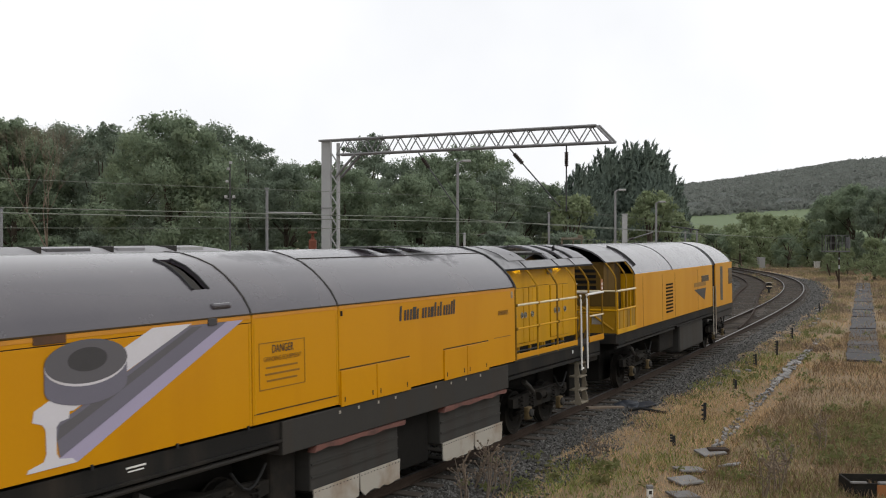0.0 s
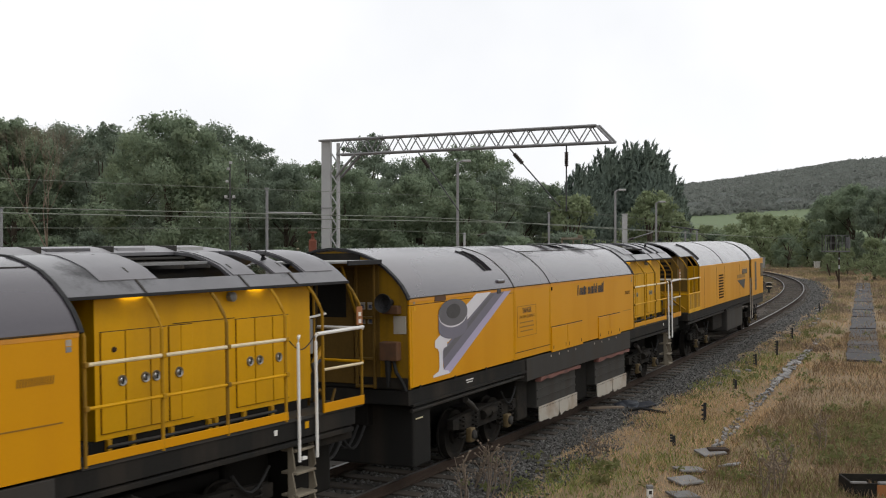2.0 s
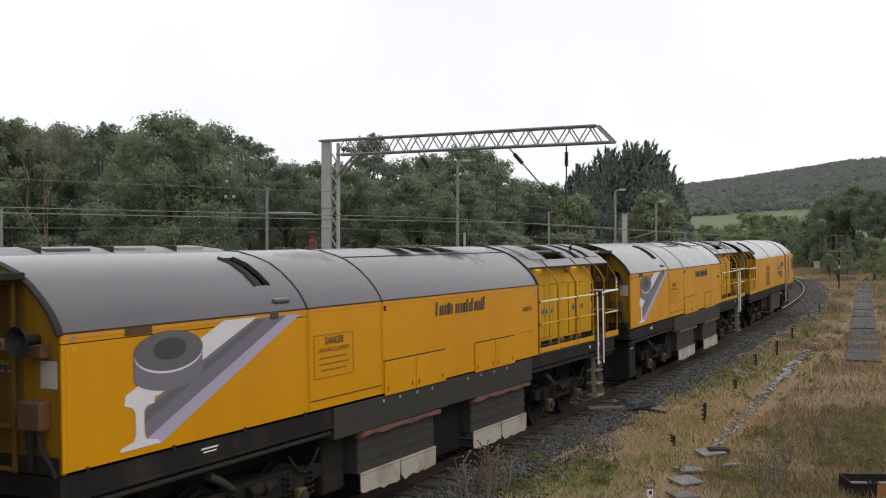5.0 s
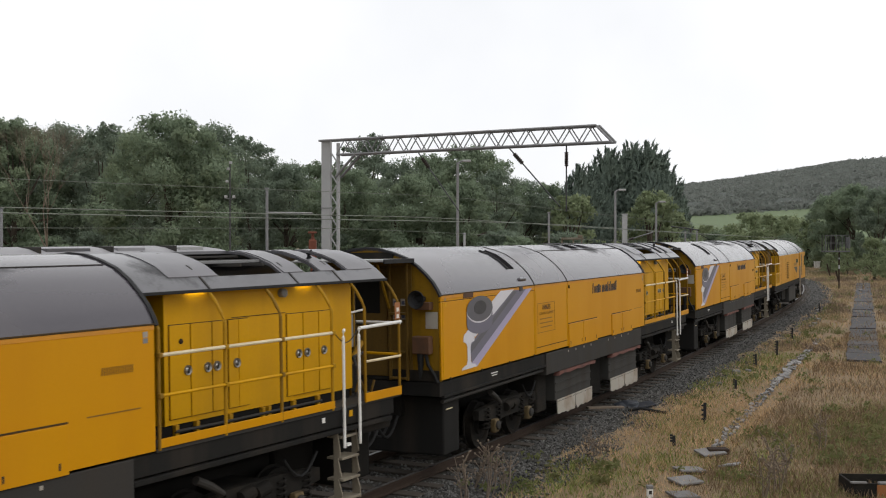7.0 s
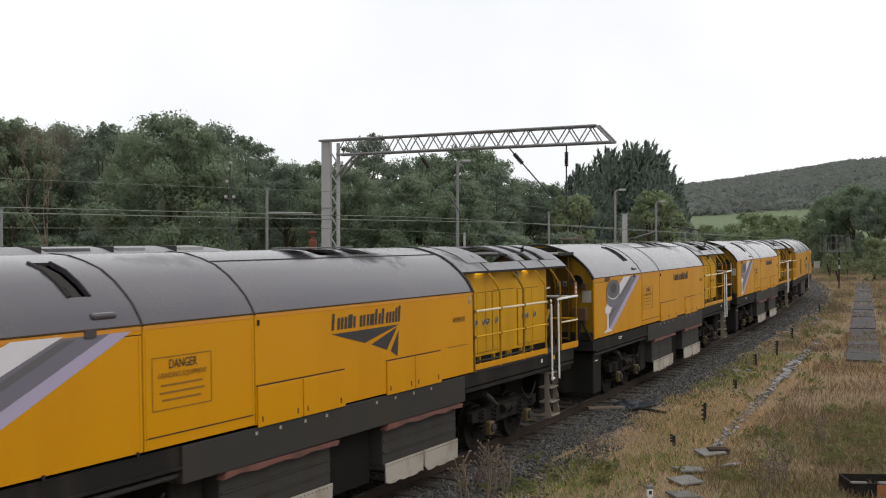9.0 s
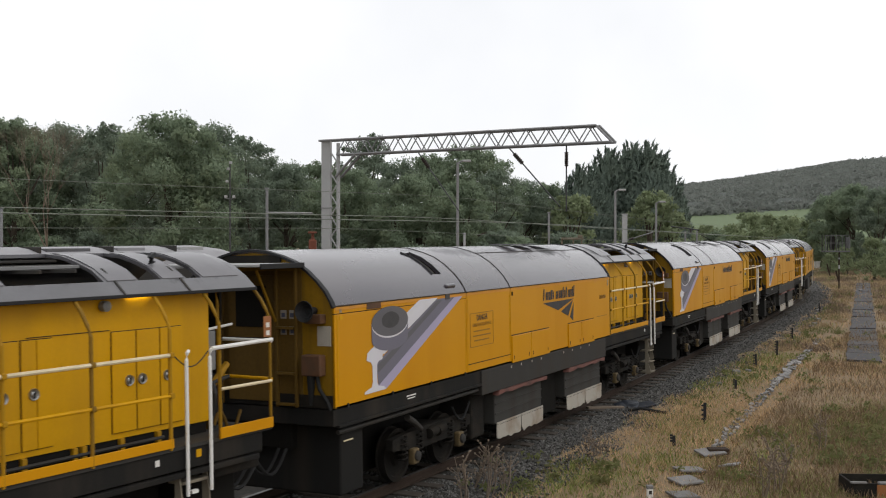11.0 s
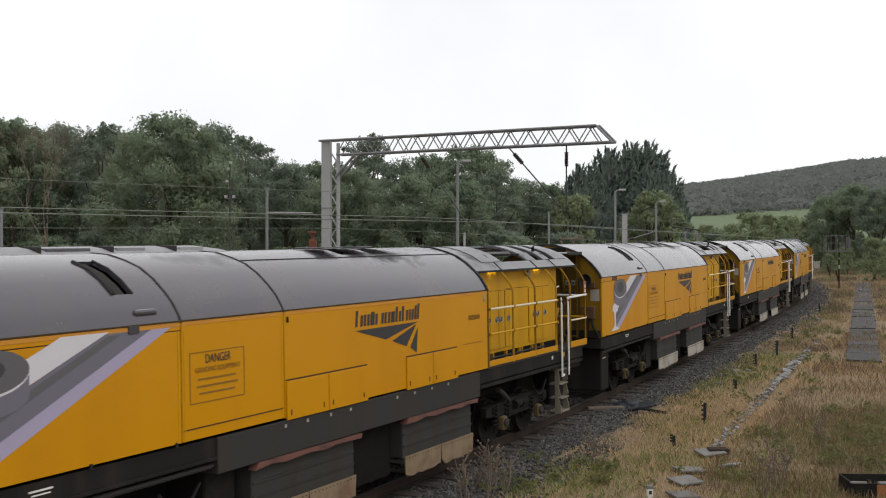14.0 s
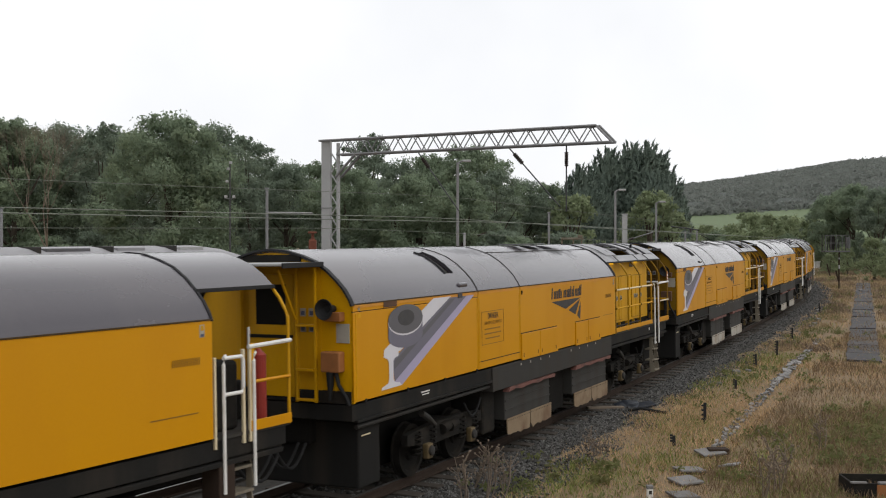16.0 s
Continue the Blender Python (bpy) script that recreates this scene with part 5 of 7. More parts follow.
    for k, u in enumerate((-10.0, -7.8, -6.2, -2.9)):
        part("panel_seam", bx(u, u + 0.02, NEAR - 0.003, NEAR + 0.001, 1.62, 2.95), SEAM, body)
    part("side_window", bx(-2.3, -1.1, NEAR - 0.006, NEAR + 0.002, 2.52, 2.72, 0.005), GLASS_DARK, body)
    part("logo_bars", flat(((-3.5, 2.38), (-1.6, 2.38), (-1.6, 2.52), (-3.5, 2.52)), 2), INK_FADED, body)
    part("triangle_logo", flat(((-3.5, 2.30), (-1.6, 2.30), (-1.85, 1.9)), 2), INK, body)
    # rear walkway
    r = part("walkway_roof", roof_shell(R, B0 - 0.02, cut=1.16), ROOF_DARK, car)
    # soot and the shade under the walkway roof share this dark yellow
    part("equipment_wall", bx(R + 0.25, B0, -1.0, 1.0, 1.64, 3.4), YELLOW_SOOT_SHADE, car, "equipment compartment dark with soot and painted recess shade")
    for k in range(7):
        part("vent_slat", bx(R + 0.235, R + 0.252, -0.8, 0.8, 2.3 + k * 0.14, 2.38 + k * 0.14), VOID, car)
    for u in (R, -11.6, B0 - 0.06):
        curved_post(car, u, YELLOW_GRIME)
    for z, mt in ((2.68, CREAM), (2.2, YELLOW_IN)):
        part("handrail", tubebm([(R + U0, NEAR, z), (B0 + U0, NEAR, z)], 0.026, 8), mt, car)
        part("handrail_across", tubebm([(R + U0, NEAR, z), (R + U0, 0.9, z)], 0.024, 8), mt, car)
    part("walkway_post", bx(-11.62, -11.57, NEAR - 0.01, NEAR + 0.02, 1.6, 2.7, 0.004), YELLOW_GRIME, car)
    part("end_gusset", prism(bmesh.new(), [(R - 0.012 + U0, 2.3), (R + 0.0 + U0, 2.3), (R + 0.0 + U0, 2.66), (R - 0.012 + U0, 2.66)], -1.38, -0.3), YELLOW_SOOT_SHADE, car)
    part("walkway_panel", bx(R + 0.05, B0 - 0.05, NEAR, NEAR + 0.02, 1.62, 2.2, 0.004), YELLOW_GRIME, car, "grimy yellow walkway side panel")
    for u in (R + 0.04, -11.95, -11.3):
        part("rail_stanchion", bx(u, u + 0.05, NEAR - 0.015, NEAR + 0.01, 1.6, 2.7, 0.006), YELLOW_IN, car)
    part("toe_board", bx(R, B0, NEAR - 0.014, NEAR, 1.6, 1.72, 0.004), YELLOW_IN, car)
    part("end_brace", tubebm([(R - 0.02 + U0, -1.3, 1.72), (R - 0.02 + U0, -0.5, 2.28)], 0.03, 6), YELLOW_GRIME, car)
    part("end_panel", bx(R, R + 0.02, -1.38, 1.2, 1.62, 2.3, 0.004), YELLOW_GRIME, car)
    part("end_panel_label", bx(R - 0.008, R, -1.0, -0.75, 1.85, 2.1), FLAP, car)
    part("bulkhead", bx(B0, B0 + 0.05, -1.36, 1.36, 1.6, 3.06, 0.004), YELLOW_IN, car, "yellow walkway bulkhead")
    part("walkway_floor", bx(R, B0, -1.38, 1.38, 1.58, 1.63), SOLE, car)
    underframe(car, R, N - 0.4, -6, -6)
    part("lower_side", bx(C0, N - 0.3, -1.38, 1.38, 1.1, 1.52, 0.02), SOLE, car)
    part("fuel_tank", bx(-5.1, -1.6, -1.28, 1.28, 0.42, 1.25, 0.06), SOLE, car, "grey fuel tank between the bogies")
    part("tank_end", bx(-7.0, -5.2, -1.1, 1.1, 0.6, 1.3, 0.05), UNDER, car)
    bogie(car, -9.6)
    bogie(car, 1.6)
    coupling(car, R, -1)
    return car


first = grinder_car(FLAP)
emblem(first)
danger_notice(first)
LABEL = "yellow rail grinding vehicle with curved grey roof"
lead = lead_car()
second = copy_thing(first, Matrix.Identity(4))
third = copy_thing(first, Matrix.Identity(4))
triangle_logo(third)
fourth = copy_thing(third, Matrix.Identity(4))
tagged(third, LABEL + " and triangle logo")
tagged(fourth, "yellow rail grinding vehicle with triangle logo and rust-stained dust curtains")
# the fourth car's end wall drops the shade painted into the others
for ob in fourth.children_recursive:
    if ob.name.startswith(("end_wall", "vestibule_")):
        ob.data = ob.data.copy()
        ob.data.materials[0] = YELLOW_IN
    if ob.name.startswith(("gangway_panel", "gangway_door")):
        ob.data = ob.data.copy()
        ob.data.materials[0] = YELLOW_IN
    if ob.name.startswith(("junction_box", "horn_bracket")):
        ob.data = ob.data.copy()
        ob.data.materials[0] = ORANGE
    if ob.name.startswith("dust_flap"):
        ob.data = ob.data.copy()
        ob.data.materials[0] = FLAP_RUST
tail = tail_car()
CARS = [(lead, -1), (first, 0), (second, 1), (third, 2), (fourth, 3), (tail, 4)]


def run(t):
    """Metres travelled at t seconds; the clip's half seconds fall a little early."""
    te = t - 0.0176 if abs((t * 2) % 2 - 1) < 1e-6 else t
    return 6.6143 + 4.07717 * te - 0.006536 * te * te


def car_pose(i, t):
    s = run(t) - 19.0248 * i - U0
    a, b = along(s - 5.31), along(s + 5.31)
    e = (b - a).normalized()
    n = Vector((-e.y, e.x, 0))
    up = Vector((0, 0, 1))
    y, z = n * math.cos(CANT) - up * math.sin(CANT), n * math.sin(CANT) + up * math.cos(CANT)
    o = (a + b) / 2
    return Matrix(((e.x, y.x, z.x, o.x), (e.y, y.y, z.y, o.y), (e.z, y.z, z.z, o.z), (0, 0, 0, 1)))


def motions():
    times = [k * 0.5 for k in range(33)]
    for car, i in CARS:
        walk(car, [(t, car_pose(i, t)) for t in times])
    turns = [k * 4 / 30 for k in range(121)]
    for car, i in CARS:
        for ob in car.children:
            if ob.name.startswith("wheelset"):
                place = ob.matrix_basis.translation.copy()
                walk(ob, [(t, pose(*place, 0, math.degrees((4.07717 * t - 0.006536 * t * t) / 0.444) % 360, 0)) for t in turns])
# ---- overhead line gantry and masts ----
def lattice(owner, material, p0, p1, up, width, n, r):
    """Zigzag bracing bars between two chords that run p0 to p1, width apart along up."""
    p0, p1, up = Vector(p0), Vector(p1), Vector(up)
    for k in range(n):
        a, b, c = p0.lerp(p1, k / n), p0.lerp(p1, (k + 0.5) / n), p0.lerp(p1, (k + 1) / n)
        part("lacing_bar", tubebm([a, b + up * width], r, 5), material, owner)
        part("lacing_bar", tubebm([b + up * width, c], r, 5), material, owner)


def build_gantry():
    g = thing("overhead_line_gantry", "galvanised steel cantilever gantry with lattice boom over the main lines", "gantry")
    A = 29.1
    far_c, near_c = 22.4, 12.0
    ax = main(0, 1) - main(0, 0)
    cx = main(1, 0) - main(0, 0)
    mast = part("mast", bmesh.new(), GALV_PALE, g, "pale grey steel mast with lattice back")
    bm = bmesh.new()
    m = Matrix((( cx.x, ax.x, 0, main(far_c, A).x), (cx.y, ax.y, 0, main(far_c, A).y), (0, 0, 1, 0), (0, 0, 0, 1)))
    box(bm, -0.40, -0.02, 0.10, 0.20, -0.4, 7.34, 0.01, m)
    box(bm, -0.74, -0.66, 0.10, 0.20, -0.4, 7.2, 0, m)
    bm.to_mesh(mast.data)
    bm.free()
    lattice(mast, GALV_PALE, m @ Vector((-0.40, 0.13, -0.3)), m @ Vector((-0.40, 0.13, 6.9)), -cx, 0.28, 10, 0.026)
    for z in (3.2, 5.0):
        part("mast_joint", box(bmesh.new(), -0.42, 0.0, 0.08, 0.22, z, z + 0.04, 0.004, m), GALV, mast)
    z0, z1 = 6.80, 7.30
    chord = part("boom", bmesh.new(), GALV, g, "lattice steel boom")
    bm = bmesh.new()
    for y in (0.0, 0.30):
        for z, c0, c1 in ((z1, 0.0, near_c + 0.3), (z0, -0.74, near_c - 0.2)):
            a, b = m @ Vector((c0, y, z)), m @ Vector((c1 - far_c, y, z))
            tube(bm, [a, b], 0.04, 6)
        tube(bm, [m @ Vector((near_c + 0.3 - far_c, y, z1)), m @ Vector((near_c - 0.2 - far_c, y, z0))], 0.035, 6)
    bm.to_mesh(chord.data)
    bm.free()
    for y in (0.0, 0.30):
        lattice(chord, GALV, m @ Vector((-0.74, y, z0)), m @ Vector((near_c + 0.2 - far_c, y, z0)), (0, 0, 1), z1 - z0, 14, 0.02)
    bm = bmesh.new()
    for k in range(14):
        c = -0.76 - k * 0.69
        tube(bm, [m @ Vector((c, 0, z0)), m @ Vector((c - 0.3, 0.3, z0))], 0.016, 5)
        tube(bm, [m @ Vector((c, 0, z1)), m @ Vector((c - 0.3, 0.3, z1))], 0.016, 5)
    part("boom_cross_lacing", bm, GALV, chord)
    part("knee_brace", tubebm([m @ Vector((-0.7, 0.0, 6.05)), m @ Vector((-1.5, 0.0, 6.78))], 0.045, 6), GALV, g)
    part("knee_brace", tubebm([m @ Vector((-0.7, 0.3, 6.05)), m @ Vector((-1.5, 0.3, 6.78))], 0.045, 6), GALV, g)
    # registration arms and insulators
    for top, bot in (((18.5, 6.75), (17.0, 4.88)), ((15.2, 6.75), (13.5, 4.95))):
        q0, q1 = main(top[0], A + 0.15, top[1]), main(bot[0], A + 0.15, bot[1])
        arm = part("registration_arm", tubebm([q0, q1], 0.021, 8), ARM_DARK, g, "dark sloping registration arm")
        d = q1 - q0
        part("insulator", tubebm([q0 + d * (0.09 + 0.0095 * k) for k in range(19)], [(0.035, 0.075, 0.06)[k % 3] for k in range(19)], 10), CERAMIC, arm, "dark ribbed insulator")
    q0, q1 = main(13.3, A + 0.15, 6.8), main(13.3, A + 0.15, 4.8)
    arm = part("drop_tube", tubebm([q0, q1], 0.022, 8), ARM_DARK, g, "dark vertical drop tube")
    part("insulator", tubebm([q0 + Vector((0, 0, -0.23 - 0.02 * k)) for k in range(22)], [(0.035, 0.07, 0.055)[k % 3] for k in range(22)], 10), CERAMIC, arm)


build_gantry()


def build_wires():
    for c, z, sag, r in ((17.0, 4.54, 0.06, 0.011), (13.5, 4.35, 0.05, 0.009), (17.0, 5.22, 0.25, 0.006), (20.5, 4.23, 0.12, 0.007)):
        pts = []
        for a in np.arange(-40, 62, 3.0):
            f = ((a - 29.1) % 55) / 55
            pts.append(main(c, a, z + 0.1 - sag * math.sin(f * math.pi) - 0.015 * max(0, a - 27)))
        w = thing("overhead_wire", "thin aged copper overhead wire along the main line", "wire", "overhead wires")
        part("wire", tubebm(pts, r, 5), WIRE, w)


build_wires()


def lamp_post(x, y, top, arm=(0.45, 0.0), label="slim grey lamp post with a flat lantern"):
    p = thing("lamp_post", label, "lamp post", "lamp posts", pose(x, y, -0.3))
    part("pole", tubebm([(0, 0, 0), (0, 0, 1.2), (0, 0, top + 0.3)], [0.11, 0.085, 0.06], 10), GALV, p)
    part("base_door", boxbm(-0.05, 0.05, -0.12, -0.08, 0.4, 0.9), GALV_PALE, p)
    part("arm", tubebm([(0, 0, top + 0.25), (arm[0] * 0.5, arm[1] * 0.5, top + 0.36), (arm[0], arm[1], top + 0.36)], 0.04, 8), GALV, p)
    part("lantern", boxbm(-0.12, 0.26, -0.11, 0.11, -0.05, 0.06, 0.03, pose(arm[0], arm[1], top + 0.36)), GALV_PALE, p, "pale lantern")


lamp_post(0.68, 50.0, 7.5, (0.35, 0))
lamp_post(9.3, 58.0, 6.5, (0.3, 0))
lamp_post(13.0, 65.5, 6.1, (0.3, 0))


def plain_mast(name, label, x, y, top, w, mt, arms=()):
    p = thing(name, label, "mast", "line side masts", pose(x, y, -0.3))
    part("shaft", boxbm(-w / 2, w / 2, -w / 2, w / 2, 0, top + 0.3, min(0.02, w / 5)), mt, p)
    part("cap", boxbm(-w / 2 - 0.02, w / 2 + 0.02, -w / 2 - 0.02, w / 2 + 0.02, top + 0.28, top + 0.34, 0.01), mt, p)
    for z, dx, dz in arms:
        part("bracket_arm", tubebm([(0, 0, z + 0.3), (dx, 0, z + 0.3 + dz)], 0.035, 6), GALV, p)
        part("arm_insulator", tubebm([(dx * 0.15, 0, z + 0.3 + dz * 0.15), (dx * 0.3, 0, z + 0.3 + dz * 0.3)], 0.06, 8), CERAMIC, p)
    return p


plain_mast("overhead_line_mast", "pale concrete stub mast with side bracket", 10.15, 60.0, 5.28, 0.27, GALV_PALE, ((3.8, 1.6, 0.5),))
plain_mast("overhead_line_mast", "slim weathered steel mast with insulated arm", -5.0, 30.5, 5.4, 0.075, GALV, ())
plain_mast("overhead_line_mast", "slim weathered steel post", 4.93, 50.0, 5.15, 0.10, GALV, ())
plain_mast("overhead_line_mast", "slim grey steel mast", -13.3, 32.3, 4.9, 0.10, GALV, ())
plain_mast("marker_post", "short pale post beyond the main lines", 0.8, 40.0, 4.15, 0.09, GALV_PALE)


def equipment_frame():
    p = thing("equipment_frame", "low brown steel frame on two legs beyond the main lines", "frame", "", pose(7.23, 60.0, -0.3))
    part("beam", boxbm(-0.62, 0.62, -0.08, 0.08, 4.17, 4.29, 0.01), RUST_BEAM, p)
    for x in (-0.58, 0.05, 0.52):
        part("leg", boxbm(x - 0.04, x + 0.04, -0.05, 0.05, 0, 4.17, 0.008), RUST_BEAM, p)
    part("box", boxbm(0.3, 0.56, -0.12, 0.12, 4.29, 4.42, 0.02), RUST_BEAM, p)


def anchor_frame():
    p = thing("anchor_portal", "dark slim anchor portal with two posts and a cross arm", "gantry", "", pose(15.6, 70.0, -0.3))
    for x in (0.2, 0.95):
        part("post", boxbm(x - 0.05, x + 0.05, -0.05, 0.05, 0, 4.72, 0.01), GALV, p, "grey slim post")
    part("cross_arm", tubebm([(-0.75, 0, 5.0), (0.2, 0, 4.9), (1.1, 0, 4.76)], 0.05, 6), ARM_DARK, p)
    part("insulator", tubebm([(0.55, 0, 4.84), (0.55, 0, 4.6)], 0.07, 8), CERAMIC, p)
    part("tie_rod", tubebm([(0.95, 0, 4.6), (1.7, 0, 4.2)], 0.02, 5), ARM_DARK, p)


equipment_frame()
anchor_frame()
arm_tube = thing("insulated_arm", "pale insulated arm beside the slim mast", "bracket")
part("arm", tubebm([(-4.98, 30.5, 4.74), (-3.7, 30.5, 4.72)], 0.022, 6), GALV_PALE, arm_tube)


def flood_pole():
    p = thing("floodlight_pole", "slim grey pole with small pale floodlights", "lamp post", "", pose(-11.9, 60, -0.3))
    part("pole", tubebm([(0, 0, 0), (0, 0, 4), (0, 0, 8.5)], [0.07, 0.05, 0.035], 10), ARM_DARK, p)
    for z, dx in ((8.45, 0.05), (8.1, -0.08), (6.55, -0.22), (6.55, 0.22), (7.4, -0.15)):
        part("floodlight", boxbm(dx - 0.07, dx + 0.07, -0.2, 0.06, z - 0.07, z + 0.07, 0.02), GALV_PALE, p, "pale floodlight")
    part("crossbar", boxbm(-0.3, 0.3, -0.02, 0.02, 6.42, 6.46), GALV, p)


flood_pole()


def orange_vent():
    p = thing("vent_stack", "rusty orange vent stack with flat cap", "vent", "", pose(-4.25, 35, -0.3))
    part("stack", tubebm([(0, 0, 0), (0, 0, 4.3)], 0.07, 12), RUST_RED, p)
    part("housing", boxbm(-0.12, 0.12, -0.12, 0.12, 3.6, 4.25, 0.03), RUST_RED, p)
    part("cap", boxbm(-0.13, 0.13, -0.13, 0.13, 4.45, 4.52, 0.01), RUST_RED, p)
    part("neck", tubebm([(0, 0, 4.25), (0, 0, 4.48)], 0.05, 10), RUST_RED, p)


orange_vent()


# ---- stabled coach behind the main lines ----
def parked_coach():
    c = thing("parked_coach", "stabled coach with ribbed pale grey roof beyond the main lines", "train")
    m = Matrix.Translation(main(26.0, 0)) @ Matrix.Rotation(MAIN, 4, "Z")
    c.matrix_basis = Matrix.Translation((0, 0, -0.15)) @ m
    a0, a1 = -34.0, 28.2
    prof = [(-1.35, 3.2), (-1.25, 3.5), (-0.95, 3.72), (-0.5, 3.85), (0, 3.9), (0.5, 3.85), (0.95, 3.72), (1.25, 3.5), (1.35, 3.2)]
    bm = bmesh.new()
    us = list(np.arange(a0, a1 - 1.5, 2.0)) + [a1 - 1.4, a1 - 0.6, a1 - 0.2, a1]
    rows = []
    for u in us:
        k = 1 - max(0, (u - (a1 - 1.4)) / 1.4) ** 2 * 0.35
        rows.append([bm.verts.new((u, y, 3.2 + (z - 3.2) * k)) for y, z in prof])
    for A, C in zip(rows, rows[1:]):
        for j in range(len(A) - 1):
            bm.faces.new((A[j], C[j], C[j + 1], A[j + 1]))
    bm.faces.new(rows[-1][::-1])
    bmesh.ops.recalc_face_normals(bm, faces=bm.faces[:])
    shade(part("roof", bm, COACH, c, "pale grey coach roof"))
    part("body", boxbm(a0, a1, -1.35, 1.35, 0.9, 3.2, 0.03), SOLE, c, "dark coach body side")
    part("underframe", boxbm(a0 + 0.5, a1 - 0.5, -1.1, 1.1, 0.3, 0.9), UNDER, c)
    rng = random.Random(3)
    for k, u in enumerate(np.arange(2, a1 - 2, 2.6)):
        part("roof_hatch", boxbm(u, u + rng.uniform(0.9, 1.7), -0.8, -0.15, 3.74, 3.862, 0.02), (GALV_PALE, ROOF_DARK, COACH)[k % 3], c, "raised roof hatch")
        part("roof_rib", boxbm(u - 0.35, u - 0.28, -0.95, 0.95, 3.72, 3.905, 0.01), SOLE, c)


parked_coach()


# ---- lineside things on the near side ----
def trough_run():
    run_ob = thing("cable_trough", "line of broken concrete cable trough lids in the grass", "cable trough")
    rng = random.Random(11)
    bm = boxbm(-0.43, 0.43, -0.2, 0.2, -0.05, 0.0, 0.012)
    me = bpy.data.meshes.new("trough_lid")
    bm.to_mesh(me)
    bm.free()
    me.materials.append(LID)
    a, b = Vector((5.30, 21.2)), Vector((15.6, 44.5))
    n = 150
    for k in range(n):
        f = k / n
        q = a.lerp(b, f)
        for edge in (-0.05, 0.07):
            if rng.random() < 0.35:
                continue
            ob = new("trough_lid", me)
            ob.parent = run_ob
            lid = 0.42 < f < 0.68 and rng.random() < 0.6
            sc = rng.uniform(0.12, 0.25) if not lid else rng.uniform(0.34, 0.5)
            ob.matrix_basis = pose(q.x + edge + rng.uniform(-0.05, 0.05), q.y + rng.uniform(-0.06, 0.06), (-0.12 if lid else -0.15) + rng.uniform(-0.03, 0.03), rng.uniform(-14, 14), rng.uniform(-14, 14), 66.5 + rng.uniform(-20, 20)) @ Matrix.Diagonal((sc, sc * 0.9, 0.9, 1))
    for x, y, z, rx, ry, rz, sx, sy in ((5.23, 20.95, -0.12, 5, -4, 15, 0.8, 1.1), (4.52, 19.6, -0.17, -2, 3, 12, 0.85, 1.1), (4.25, 18.75, -0.18, 2, -2, 20, 0.75, 1.2), (3.98, 17.75, -0.19, 0, 2, 14, 0.7, 1.1), (5.35, 20.0, -0.17, -12, 6, 60, 0.7, 0.8)):
        ob = new("trough_lid", me)
        ob.parent = run_ob
        ob.matrix_basis = pose(x, y, z, rx, ry, rz) @ Matrix.Diagonal((sx * 0.72, sy, 0.8, 1))
    part("broken_brick", boxbm(5.2, 5.6, 20.9, 21.15, -0.2, -0.08, 0.02), RUST, run_ob, "reddish broken brick edge")


trough_run()


def slab_path():
    p = thing("slab_path", "old dark concrete slab path through the dry grass", "path", kind="structure")
    rng = random.Random(5)
    bm = boxbm(-0.5, 0.5, -0.5, 0.5, -0.08, 0.0, 0.008)
    me = bpy.data.meshes.new("path_slab")
    bm.to_mesh(me)
    bm.free()
    me.materials.append(SLAB)
    a, b = Vector((14.35, 36.6)), Vector((38.4, 98.0))
    d = (b - a)
    h = math.degrees(math.atan2(d.y, d.x))
    n = 24
    for k in range(n):
        q = a.lerp(b, (k + 0.5) / n)
        ob = new("path_slab", me)
        ob.parent = p
        ob.matrix_basis = pose(q.x, q.y, -0.17 + rng.uniform(-0.03, 0.02), rng.uniform(-1.5, 1.5), rng.uniform(-1, 1), h + rng.uniform(-2, 2)) @ Matrix.Diagonal((d.length / n * 0.97, 1.12, 1, 1))


slab_path()


def notched_stake(x, y, h):
    p = thing("marker_stake", "short dark notched metal stake in the grass", "stake", "marker stakes", pose(x, y, -0.3, random.uniform(-3, 3), random.uniform(-4, 4), random.uniform(-15, 15)))
    part("stake", boxbm(-0.025, 0.035, -0.02, 0.02, 0, h + 0.1, 0.005), BLACK, p)
    n = max(3, int(h / 0.1))
    for k in range(n):
        part("notch", boxbm(-0.075, -0.02, -0.02, 0.02, 0.16 + k * h / n * 0.92, 0.2 + k * h / n * 0.92, 0.005), BLACK, p)


for x, y, h in ((6.01, 24.59, 0.46), (12.11, 38.88, 0.50), (10.32, 35.32, 0.40), (14.71, 45.17, 0.42), (4.75, 22.0, 0.18), (8.3, 30.4, 0.2), (21.3, 60.6, 0.5)):
    notched_stake(x, y, h)


